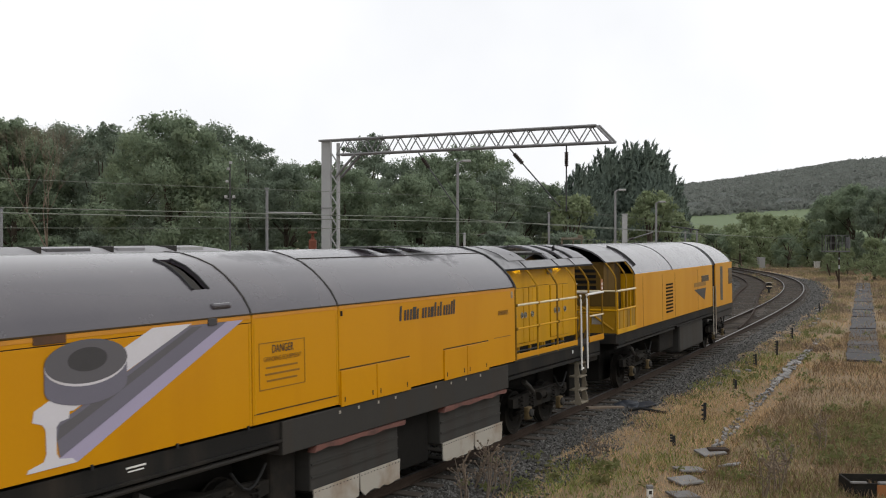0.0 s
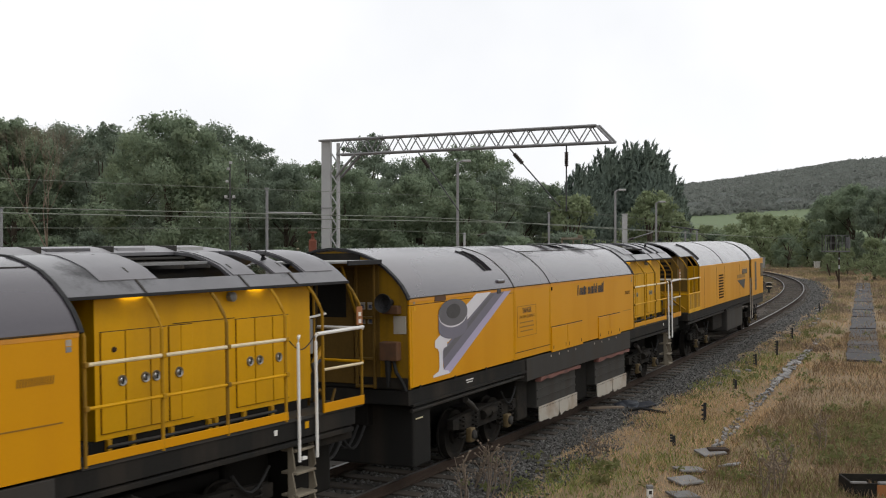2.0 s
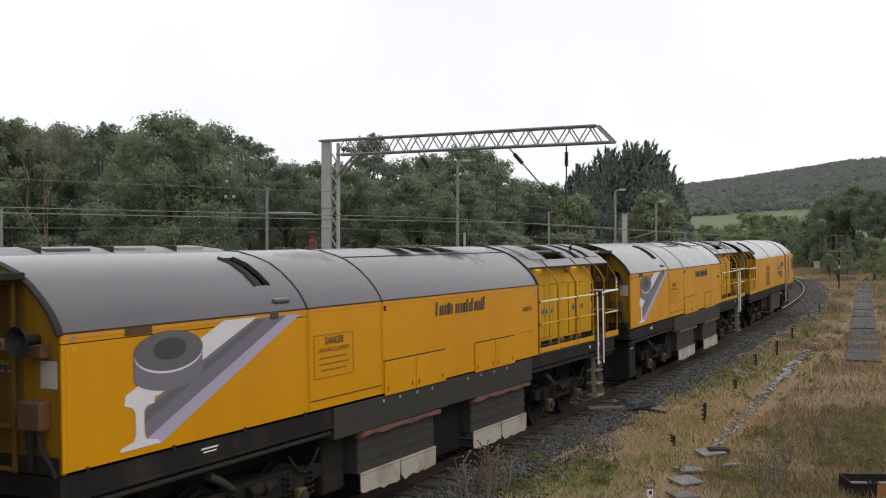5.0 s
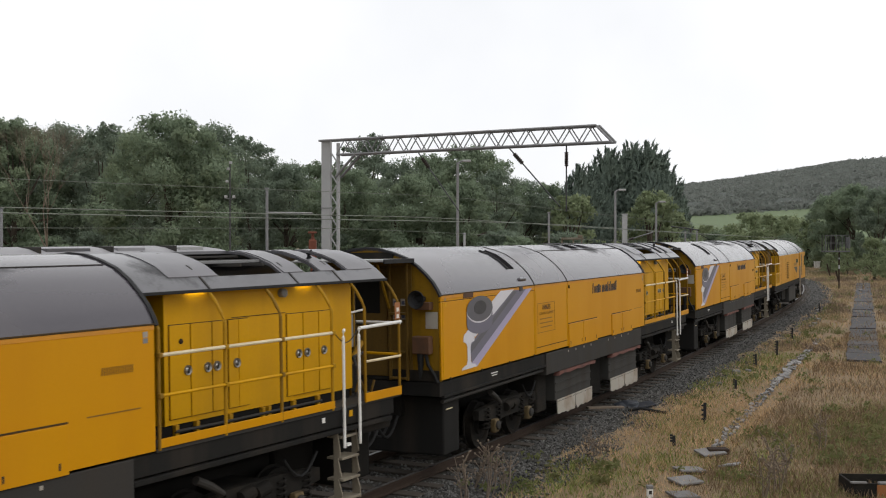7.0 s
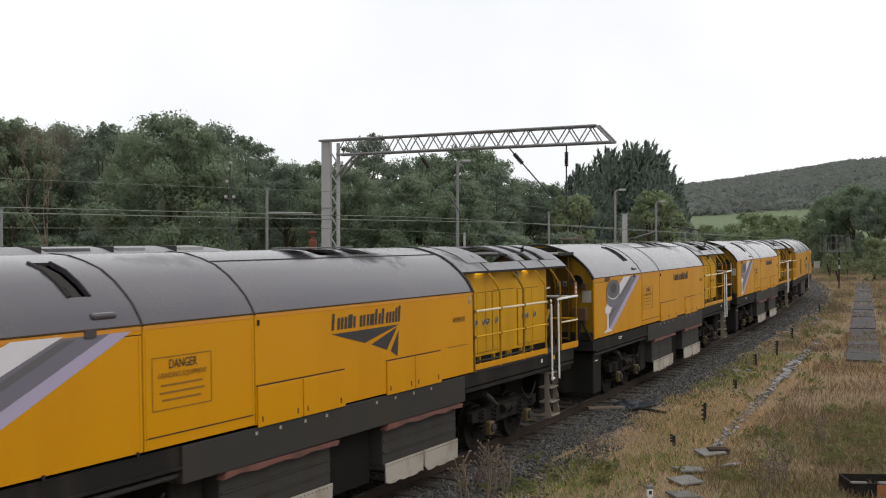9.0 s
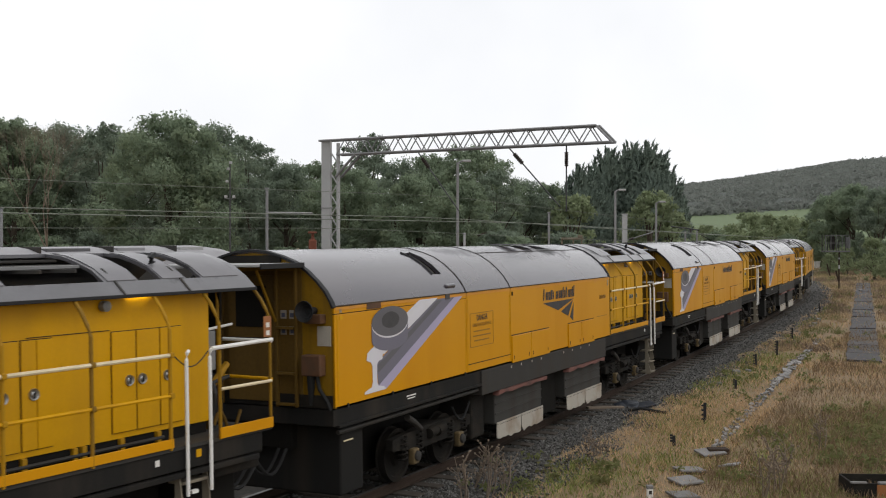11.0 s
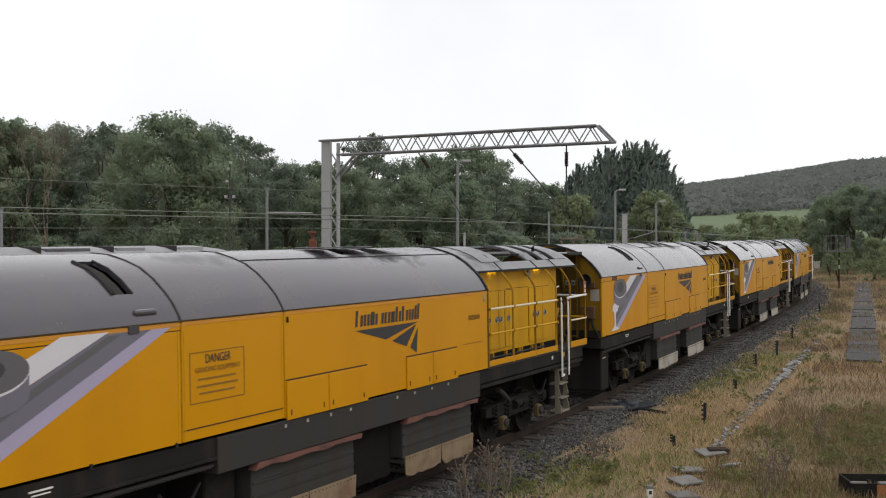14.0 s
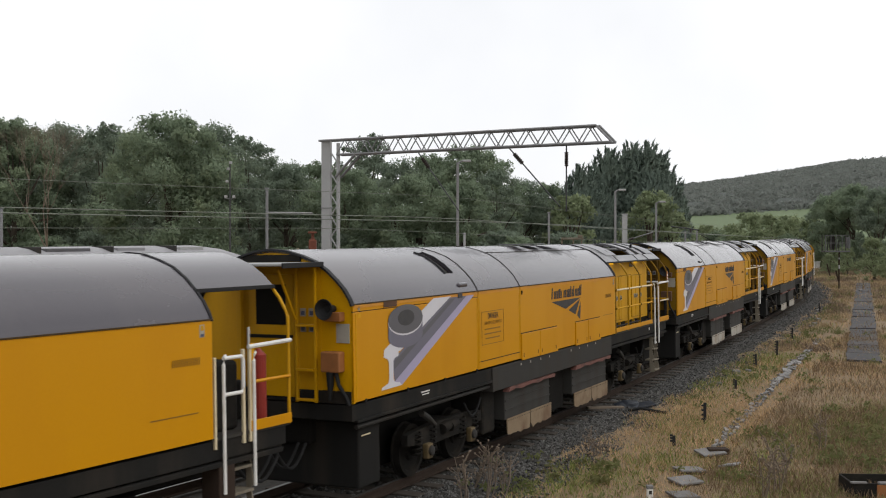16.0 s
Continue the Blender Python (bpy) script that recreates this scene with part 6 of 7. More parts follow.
def small_things():
    p = thing("concrete_marker", "small white concrete marker post in the grass", "marker", "", pose(3.42, 17.7, -0.3))
    part("post", boxbm(-0.05, 0.05, -0.05, 0.05, 0, 0.24, 0.012), WHITE, p)
    part("cap", boxbm(-0.055, 0.055, -0.055, 0.055, 0.20, 0.26, 0.012), CONC, p)
    part("plate", boxbm(-0.02, 0.03, -0.058, -0.05, 0.12, 0.18), SOLE, p)
    # rusty steel box at the edge of the bank
    b = thing("steel_bin", "open rusty steel bin with pale rim", "bin", "", pose(7.13, 17.5, -0.42, 0, 0, -3))
    part("front", boxbm(-0.42, 0.75, -0.02, 0.02, 0, 0.46, 0.006), UNDER, b, "dark rusted bin wall")
    part("back", boxbm(-0.42, 0.75, 0.68, 0.72, 0, 0.46, 0.006), UNDER, b)
    part("end", boxbm(-0.44, -0.40, 0.02, 0.68, 0, 0.46, 0.006), UNDER, b)
    part("end", boxbm(0.72, 0.76, 0.02, 0.68, 0, 0.46, 0.006), UNDER, b)
    part("rim", boxbm(-0.46, -0.2, -0.05, 0.03, 0.455, 0.485, 0.008), CONC, b, "pale flaking rim")
    part("rim", boxbm(-0.02, 0.16, -0.06, 0.02, 0.45, 0.49, 0.01), CONC, b)
    part("rim", boxbm(0.2, 0.78, -0.05, 0.03, 0.455, 0.48, 0.008), CONC, b)
    part("rust_plate", boxbm(-0.04, 0.12, -0.04, -0.021, 0.0, 0.44, 0.004), ORANGE, b, "orange rusted plate")
    # rubbish beside the rail
    d = thing("plastic_sheet", "crumpled dark blue plastic sheet on the ballast", "rubbish", "", pose(4.65, 26.9, -0.24))
    bm = bmesh.new()
    r = bmesh.ops.create_icosphere(bm, subdivisions=3, radius=0.5)
    for v in bm.verts:
        k = 1 + 0.35 * noise.noise(v.co * 3)
        v.co = Vector((v.co.x * 0.75 * k, v.co.y * 0.6 * k, max(0, v.co.z * 0.4 * k)))
    part("sheet", bm, TARP, d)
    part("flap", boxbm(0.2, 0.65, -0.3, 0.1, 0.02, 0.07, 0.02, pose(0, 0, 0, 6, -8, 12)), TARP, d)
    k = thing("plank", "short weathered plank lying on the ballast", "plank", "", pose(4.0, 26.4, -0.17, 0, 2, 20))
    part("board", boxbm(-0.5, 0.5, -0.07, 0.07, 0, 0.05, 0.008), TWIG, k)
    k = thing("cable_duct", "bent dark pipe lying on the ballast", "pipe", "", pose(4.9, 26.2, -0.2))
    part("pipe", tubebm([(-0.4, -0.15, 0.03), (-0.1, -0.2, 0.1), (0.2, -0.25, 0.05), (0.5, -0.4, 0.02)], 0.035, 8), CABLE, k)
    for x, y, s in ((17.25, 50.2, 0.24), (18.95, 54.2, 0.26), (21.5, 61.6, 0.2), (32.3, 83.0, 0.3)):
        q = thing("concrete_block", "pale broken concrete block in the grass", "block", "concrete blocks", pose(x, y, -0.26, 8, -6, 25))
        part("block", boxbm(-s / 2, s / 2, -s / 3, s / 3, 0, s * 0.75, 0.04), CONC, q)
    rng = random.Random(8)
    for k in range(16):
        s = rng.uniform(18, 60)
        q = along(s, -2.6 - rng.uniform(0, 0.7), -0.27)
        w = rng.uniform(0.06, 0.14)
        ob = thing("loose_stone", "pale loose stone at the ballast edge", "stone", "loose stones", pose(q.x, q.y, q.z, 0, 0, rng.uniform(0, 90)))
        part("stone", boxbm(-w, w, -w * 0.7, w * 0.7, 0, w, w * 0.3), CONC, ob)


small_things()


def shunt_signal():
    p = thing("ground_signal", "small black and white banded ground signal beside the siding", "signal", "", pose(23.78, 78.3, -0.25))
    part("post", boxbm(-0.06, 0.06, -0.06, 0.06, 0, 0.5, 0.01), BLACK, p)
    part("head", lathe(bmesh.new(), [(0.03, -0.08), (0.24, -0.08), (0.24, 0.1), (0.03, 0.1)], 20, pose(0, 0, 0.68)), BLACK, p, "black round head")
    part("white_band", boxbm(-0.22, 0.22, -0.12, -0.085, 0.63, 0.71, 0.01), CREAM, p)
    part("hood", boxbm(-0.2, 0.2, -0.25, 0.1, 0.92, 0.96, 0.015), FLAP, p, "pale hood")
    part("base", boxbm(-0.2, 0.2, -0.2, 0.2, 0, 0.12, 0.02), UNDER, p)


shunt_signal()


def bracket_signal():
    p = thing("bracket_signal", "tall lineside signal with caged platform on a banded post", "signal", "", pose(32.0, 86.7, -0.3))
    part("post", tubebm([(0, 0, 0), (0, 0, 3.2)], 0.06, 10), RUST, p, "rusty signal post")
    part("band", tubebm([(0, 0, 1.75), (0, 0, 2.05)], 0.066, 10), GALV_PALE, p, "white band")
    part("band", tubebm([(0, 0, 2.5), (0, 0, 2.65)], 0.066, 10), GALV_PALE, p)
    part("deck", boxbm(-1.3, 0.75, -0.4, 0.4, 3.1, 3.2, 0.01), SIGNAL_GREY, p)
    for x in (-1.25, -0.8, -0.35, 0.1, 0.65):
        part("cage_post", boxbm(x - 0.02, x + 0.02, -0.4, -0.34, 3.2, 4.45), SIGNAL_GREY, p)
        part("cage_post", boxbm(x - 0.03, x + 0.03, 0.34, 0.4, 3.2, 4.45), SOLE, p)
    for z in (3.8, 4.42):
        part("cage_rail", boxbm(-1.28, 0.68, -0.41, -0.36, z, z + 0.05), SIGNAL_GREY, p)
    part("signal_head", boxbm(-0.8, -0.45, -0.3, 0.0, 3.3, 4.35, 0.03), UNDER, p, "dark signal head")
    part("signal_head", boxbm(0.55, 0.8, -0.3, 0.0, 3.4, 4.3, 0.03), SIGNAL_GREY, p)


bracket_signal()


def cabinet(x, y, w, h, mt, label):
    p = thing("relay_cabinet", label, "cabinet", "relay cabinets", pose(x, y, -0.3))
    part("body", boxbm(-w / 2, w / 2, -w / 3, w / 3, 0, h, 0.03), mt, p)
    part("door", boxbm(-w / 2 + 0.06, w / 2 - 0.06, -w / 3 - 0.02, -w / 3, 0.1, h - 0.1, 0.01), mt, p)
    part("cover", boxbm(-w / 2 - 0.05, w / 2 + 0.05, -w / 3 - 0.05, w / 3 + 0.05, h, h + 0.06, 0.02), mt, p)


cabinet(43.13, 145.5, 0.95, 1.45, GALV_PALE, "grey steel relay cabinet beside the far track")
cabinet(49.9, 143.2, 0.7, 0.95, WHITE, "small white lineside cabinet")
cabinet(46.4, 110.0, 0.9, 0.75, UNDER, "dark low lineside cabinet")
for x, y, h in ((40.9, 113.3, 1.5), (36.9, 100.0, 1.2)):
    q = thing("leaning_rail_post", "rusty leaning post in the dry grass", "post", "rusty posts", pose(x, y, -0.3, 0, -14, 0))
    part("post", boxbm(-0.06, 0.06, -0.06, 0.06, 0, h, 0.01), RUST, q)


# ---- plants ----
def leaf_cards(rng, centres, radius, per, size, squash=0.8, spread=1.0, least=30, upright=False):
    """Small leaf clumps scattered through balls; arrays of points, faces and soft normals."""
    verts, faces, soft = [], [], []
    n = 0
    for (cx_, cy_, cz_), r in zip(centres, radius):
        k = max(least, int(per * r * r))
        d = rng.normal(size=(k, 3))
        d /= np.linalg.norm(d, axis=1)[:, None]
        rad = r * (0.35 + 0.85 * rng.random(k) ** 0.8) * (1 + 0.25 * np.sin(d[:, 0] * 5 + cx_) * np.cos(d[:, 2] * 4 + cy_))
        p = d * rad[:, None]
        p[:, 2] *= squash
        p += (cx_, cy_, cz_)
        nrm = d + rng.normal(size=(k, 3)) * 0.75 * spread
        nrm /= np.linalg.norm(nrm, axis=1)[:, None]
        nrm *= np.where((nrm * d).sum(1) < 0, -1.0, 1.0)[:, None]
        t = np.cross(nrm, rng.normal(size=(k, 3)))
        t /= np.linalg.norm(t, axis=1)[:, None]
        if upright:
            t = rng.normal(size=(k, 3)) * 0.4 + (0, 0, -1.0)
            t /= np.linalg.norm(t, axis=1)[:, None]
        b = np.cross(nrm, t)
        s = size * rng.uniform(0.5, 1.35, (k, 1))
        w = s * rng.uniform(0.4, 0.75, (k, 1)) * (0.3 if upright else 1.0)
        q = np.stack([p - t * s, p + t * s * 0.7 - b * w, p + t * s * 1.0 + b * w], 1).reshape(-1, 3)
        verts.append(q)
        faces.append(n + np.arange(3 * k).reshape(-1, 3))
        soft.append(np.repeat(d * 0.85 + nrm * 0.35, 3, axis=0))
        n += 3 * k
    soft = np.concatenate(soft)
    return np.concatenate(verts), np.concatenate(faces), soft / np.linalg.norm(soft, axis=1)[:, None]


def soften(me, normals):
    """Shades leaves by the form of their clump."""
    me.polygons.foreach_set("use_smooth", [True] * len(me.polygons))
    me.normals_split_custom_set_from_vertices(normals.tolist())


def tree_meshes(seed, height, width, trunk, leaf, lobes=26, per=360, size=0.145, conical=0.0, start=0.18, base=0.17):
    rng = np.random.default_rng(seed)
    cs, rs = [], []
    for k in range(lobes):
        f = rng.random() ** 0.8
        z = height * (start + (1 - start) * f)
        prof = math.sin(math.pi * min(1, (f * (0.97 - base) + base))) ** 0.6 * (1 - conical * f)
        a = rng.uniform(0, math.tau)
        rr = width / 2 * prof * math.sqrt(rng.uniform(0.1, 1.0))
        lr = width * rng.uniform(0.075, 0.15) * (1 - 0.3 * f)
        cs.append((rr * math.cos(a), rr * math.sin(a), min(z, height - lr * 0.7)))
        rs.append(lr)
    cs.append((rng.uniform(-0.5, 0.5), 0, height * 0.93))
    rs.append(width * 0.13)
    # small shoots that break the outline
    for k in range(lobes):
        i = rng.integers(0, lobes)
        d = rng.normal(size=3)
        d[2] = abs(d[2])
        d /= np.linalg.norm(d)
        cs.append(tuple(np.array(cs[i]) + d * rs[i] * 1.08))
        rs.append(rs[i] * rng.uniform(0.22, 0.42))
    v, f, soft = leaf_cards(rng, cs, rs, per, size)
    v[:, 2] *= height / np.percentile(v[:, 2], 99.8)
    v[:, :2] *= width / 2 / np.percentile(np.hypot(v[:, 0], v[:, 1]), 99)
    crown = bpy.data.meshes.new("crown")
    crown.from_pydata(v.tolist(), [], f.tolist())
    soften(crown, soft)
    crown.materials.append(leaf)
    bm = bmesh.new()
    tube(bm, [(0, 0, -0.5), (0.05, 0, height * 0.2), (-0.05, 0.1, height * 0.45), (0.1, 0, height * 0.8)], [width * 0.035, width * 0.028, width * 0.02, 0.03], 8)
    for k in range(9):
        c = cs[k]
        z0 = min(height * rng.uniform(0.15, 0.5), c[2] * 0.8)
        tube(bm, [(0, 0, z0), (c[0] * 0.5, c[1] * 0.5, (z0 + c[2]) / 2 + 0.2), c], [width * 0.014, width * 0.009, 0.02], 5)
    tr = bpy.data.meshes.new("trunk")
    bm.to_mesh(tr)
    bm.free()
    tr.materials.append(trunk)
    return tr, crown


def plant(kind_name, meshes, label, category, group, x, y, scale, turn, z=-0.3, sz=1.0):
    t = thing(kind_name, label, category, group)
    t.matrix_basis = pose(x, y, z, 0, 0, turn) @ Matrix.Diagonal((scale, scale, scale * sz, 1))
    for name, me in zip(("trunk", "crown"), meshes):
        ob = new(name, me)
        ob.parent = t
    return t


def at_px(px, d):
    """A place d metres out, on the bearing of that column of the view."""
    return (px - 784) / 1900 * d


def top_at(py, d):
    return 4.08 + (417.6 - py) / 1900 * d


BROAD = [tree_meshes(21, 15, 11, BARK, LEAF, 85), tree_meshes(22, 15, 9, BARK, LEAF_DARK, 75), tree_meshes(23, 15, 12, BARK, LEAF, 90), tree_meshes(24, 15, 8, BARK, LEAF_DARK, 70)]
DEEP = [tree_meshes(25, 15, 11, BARK, LEAF_DARK, 70, 130, 0.25), tree_meshes(26, 15, 9, BARK, LEAF, 60, 150, 0.25)]
FAR_BUSH = [tree_meshes(43, 7, 6.5, BARK, LEAF_BRIGHT, 46, 150, 0.2, start=0.0, base=0.4), tree_meshes(44, 7, 8, BARK, LEAF_BRIGHT, 50, 130, 0.2, start=0.0, base=0.5), tree_meshes(45, 6.5, 7, BARK, LEAF, 46, 150, 0.2, start=0.0, base=0.4)]
SHRUB = [tree_meshes(31, 6, 7, BARK, LEAF_DARK, 50, 260, 0.15, start=0.0, base=0.36), tree_meshes(32, 6, 6, BARK, LEAF, 48, 260, 0.15, start=0.0, base=0.36)]
PALE = [tree_meshes(41, 7, 6.5, BARK, LEAF_BRIGHT, 50, 260, 0.15, start=0.0, base=0.36)]


def conifer_meshes(seed, height, width, boughs):
    """A broad cypress: boughs that sweep up and out of a domed mass, with ragged tips."""
    rng = np.random.default_rng(seed)
    vs, fs, soft, n = [], [], [], 0
    bm = bmesh.new()
    tube(bm, [(0, 0, -0.3), (0.1, 0, height * 0.4), (0, 0.1, height * 0.9)], [0.4, 0.25, 0.05], 8)
    for k in range(boughs):
        f = rng.random() ** 0.8
        a = rng.uniform(0, math.tau)
        reach = width / 2 * (1 - f ** 2.6) ** 0.6 * rng.uniform(0.6, 1.12)
        tip = np.array((reach * math.cos(a) + 0.25 * f, reach * math.sin(a), height * (0.06 + 0.90 * f) * rng.uniform(0.90, 1.08)))
        up = np.array((0.28 * math.cos(a) + 0.22, 0.28 * math.sin(a), 0.75 + 0.25 * f))
        up /= np.linalg.norm(up)
        out = np.array((math.cos(a), math.sin(a), 0.35 + 0.9 * f))
        out /= np.linalg.norm(out)
        length = rng.uniform(1.8, 3.8)
        m = 95
        g = rng.random(m)
        fan = (1 - g) ** 1.3 * 0.85 + 0.02
        p = tip - up * length * (1 - g)[:, None] + rng.normal(size=(m, 3)) * fan[:, None] * 0.55
        t = up + rng.normal(size=(m, 3)) * 0.4
        t /= np.linalg.norm(t, axis=1)[:, None]
        b = np.cross(t, out + rng.normal(size=(m, 3)) * 0.5)
        b /= np.linalg.norm(b, axis=1)[:, None]
        s = 0.27 * rng.uniform(0.6, 1.4, (m, 1))
        w = s * 0.36
        nrm = np.cross(b, t)
        b *= np.where((nrm @ out) > 0, -1.0, 1.0)[:, None]
        vs.append(np.stack([p - t * s * 0.7 - b * w, p + t * s * 1.2, p - t * s * 0.4 + b * w], 1).reshape(-1, 3))
        soft.append(np.repeat(out[None, :] + 0.5 * (p - p.mean(0)), 3, axis=0))
        fs.append(n + np.arange(3 * m).reshape(-1, 3))
        n += 3 * m
        if k % 5 == 0:
            tube(bm, [(0, 0, tip[2] * 0.55), tuple(tip * (0.6, 0.6, 0.8)), tuple(tip - up * 0.5)], [0.09, 0.05, 0.015], 4)
    soft = np.concatenate(soft)
    crown = bpy.data.meshes.new("crown")
    crown.from_pydata(np.concatenate(vs).tolist(), [], np.concatenate(fs).tolist())
    soften(crown, soft / np.linalg.norm(soft, axis=1)[:, None])
    crown.materials.append(NEEDLE)
    tr = bpy.data.meshes.new("trunk")
    bm.to_mesh(tr)
    bm.free()
    tr.materials.append(BARK)
    return tr, crown


FIR = [conifer_meshes(51, 14, 9.5, 420), conifer_meshes(52, 14, 8.0, 380)]


def woods():
    rng = random.Random(17)
    rows = ((25, 212, 78, 0), (105, 222, 84, 1), (180, 222, 80, 3), (300, 207, 68, 2), (375, 222, 74, 1), (440, 243, 86, 3), (505, 290, 84, 1), (560, 288, 92, 0), (648, 240, 100, 3), (700, 285, 82, 1), (610, 300, 78, 2),
            (760, 275, 98, 0), (835, 262, 96, 2), (880, 300, 88, 3), (925, 318, 104, 1), (965, 325, 110, 0), (230, 250, 90, 3), (-60, 215, 80, 2), (740, 310, 74, 2), (820, 320, 76, 0))
    for px, py, d, k in rows:
        h = top_at(py, d) + 0.3
        plant("broadleaf_tree", BROAD[k], "tall broadleaf tree in dull green leaf behind the railway", "tree", "trees behind the railway", at_px(px, d), d, h / 15, rng.uniform(0, 360))
    for px in range(-60, 1010, 38):
        d = rng.uniform(64, 76)
        plant("undergrowth_shrub", SHRUB[rng.randrange(2)], "dense dark green shrub at the wood's edge", "shrub", "shrubs at the wood's edge", at_px(px, d), d, rng.uniform(0.42, 0.8), rng.uniform(0, 360))
    for px, py, d, k in ((1028, 292, 103, 1), (1076, 262, 106, 0), (1118, 252, 108, 0), (1150, 252, 105, 1), (1050, 330, 97, 1), (1172, 300, 109, 1)):
        h = top_at(py, d) + 0.3
        plant("conifer", FIR[k], "dark spreading conifer with ragged top", "tree", "conifers", at_px(px, d), d, h / 14, rng.uniform(-25, 25))
    for px, py, d in ((1150, 338, 94), (1010, 345, 92), (1185, 375, 100)):
        plant("small_tree", PALE[0], "small fresh green tree before the conifers", "tree", "", at_px(px, d), d, (top_at(py, d) + 0.3) / 7, rng.uniform(0, 360))
    # a second row that closes the wood behind
    for px in range(-40, 1010, 70):
        d = rng.uniform(106, 116)
        py = np.interp(px, (0, 300, 450, 560, 650, 900, 1000), (235, 225, 265, 305, 270, 330, 345)) + rng.uniform(0, 18)
        plant("broadleaf_tree", DEEP[rng.randrange(2)], "broadleaf tree deep in the wood", "tree", "trees deep in the wood", at_px(px, d), d, (top_at(py, d) + 0.3) / 15, rng.uniform(0, 360))
    for px in range(1200, 1480, 26):
        d = rng.uniform(172, 182)
        plant("bush", FAR_BUSH[rng.randrange(3)], "rounded green bush beyond the bend", "bush", "bushes beyond the bend", at_px(px, d), d, (top_at(406 + rng.uniform(0, 12), d) + 0.3) / 6.3, rng.uniform(0, 360))
    # bushes and trees beyond the bend
    for px, py, d in ((1215, 406, 150), (1250, 405, 165), (1290, 404, 155), (1330, 385, 168), (1365, 388, 158), (1400, 390, 165), (1430, 395, 150), (1268, 410, 145), (1345, 412, 152), (1395, 415, 146), (1310, 418, 143), (1225, 420, 140)):
        plant("bush", FAR_BUSH[rng.randrange(3)], "rounded green bush beyond the bend", "bush", "bushes beyond the bend", at_px(px, d), d, (top_at(py, d) + 0.3) / 6.3, rng.uniform(0, 360))
    for px, py, d, k in ((1470, 345, 140, 0), (1510, 328, 135, 2), (1555, 332, 128, 1), (1600, 325, 130, 0), (1440, 375, 150, 3)):
        plant("broadleaf_tree", BROAD[k], "full green tree beyond the signal", "tree", "trees beyond the signal", at_px(px, d), d, (top_at(py, d) + 0.3) / 15, rng.uniform(0, 360), sz=1.0)
    for px, py, d in ((1548, 425, 105), (1590, 420, 100), (1500, 440, 118), (1470, 452, 122)):
        plant("bush", PALE[0], "pale green bush beside the yard", "bush", "bushes beside the yard", at_px(px, d), d, (top_at(py, d) + 0.3) / 6.5, rng.uniform(0, 360))
    for px in range(1425, 1600, 17):
        d = rng.uniform(126, 142) if px > 1475 else rng.uniform(147, 155)
        plant("bush", FAR_BUSH[rng.randrange(3)], "green bush below the yard trees", "bush", "bushes below the yard trees", at_px(px, d), d, (top_at(rng.uniform(425, 448), d) + 0.3) / 6.3, rng.uniform(0, 360))
    # leafless tree
    t = thing("bare_tree", "thin leafless grey tree at the wood's edge", "tree", "", pose(at_px(80, 62), 62, -0.3))
    bm = bmesh.new()
    r = random.Random(2)

    def grow(p, d, length, rad, depth):
        q = p + d * length
        tube(bm, [p, p.lerp(q, 0.5) + Vector((r.uniform(-0.1, 0.1), r.uniform(-0.1, 0.1), 0)), q], [rad, rad * 0.8, rad * 0.55], 4)
        if depth:
            for _ in range(3):
                nd = (d + Vector((r.uniform(-0.6, 0.6), r.uniform(-0.6, 0.6), r.uniform(-0.1, 0.45)))).normalized()
                grow(q, nd, length * 0.72, rad * 0.55, depth - 1)
    grow(Vector((0, 0, 0)), Vector((0.03, 0, 1)), 3.45, 0.08, 6)
    part("branchwork", bm, TWIG, t)


woods()


def hill_trees():
    """Tree crowns that break the ridge of the hill."""
    rng = np.random.default_rng(9)
    cs, rs = [], []
    rx, rz = (250, 328, 407, 486, 565, 640, 760), (63, 73, 83, 95, 108, 113, 122)
    for x in np.arange(255, 720, 5.5):
        if rng.random() < 0.75:
            cs.append((x, 1495 + rng.uniform(-10, 10), np.interp(x, rx, rz) + rng.uniform(-3, 2.0)))
            rs.append(rng.uniform(3.0, 6.5))
    for _ in range(7000):
        y = rng.uniform(770, 1490)
        x = rng.uniform(0.19, 0.45) * y
        cs.append((x, y, hill_height(x, y) + rng.uniform(-1.0, 1.5)))
        rs.append(rng.uniform(3.0, 5.0))
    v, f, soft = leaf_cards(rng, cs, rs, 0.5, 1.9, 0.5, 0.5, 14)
    # crown colour carries the same painted haze as the hill
    ob = from_arrays("ridge_trees", v.tolist(), f.tolist(), leaf_mat("haze_greyed_crowns", (0.205, 0.225, 0.20), (0.24, 0.235, 0.22), 0.5, 0.06))
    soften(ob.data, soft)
    tagged(ob, "far tree crowns over the hill and along its ridge", "trees", kind="stuff")


hill_trees()


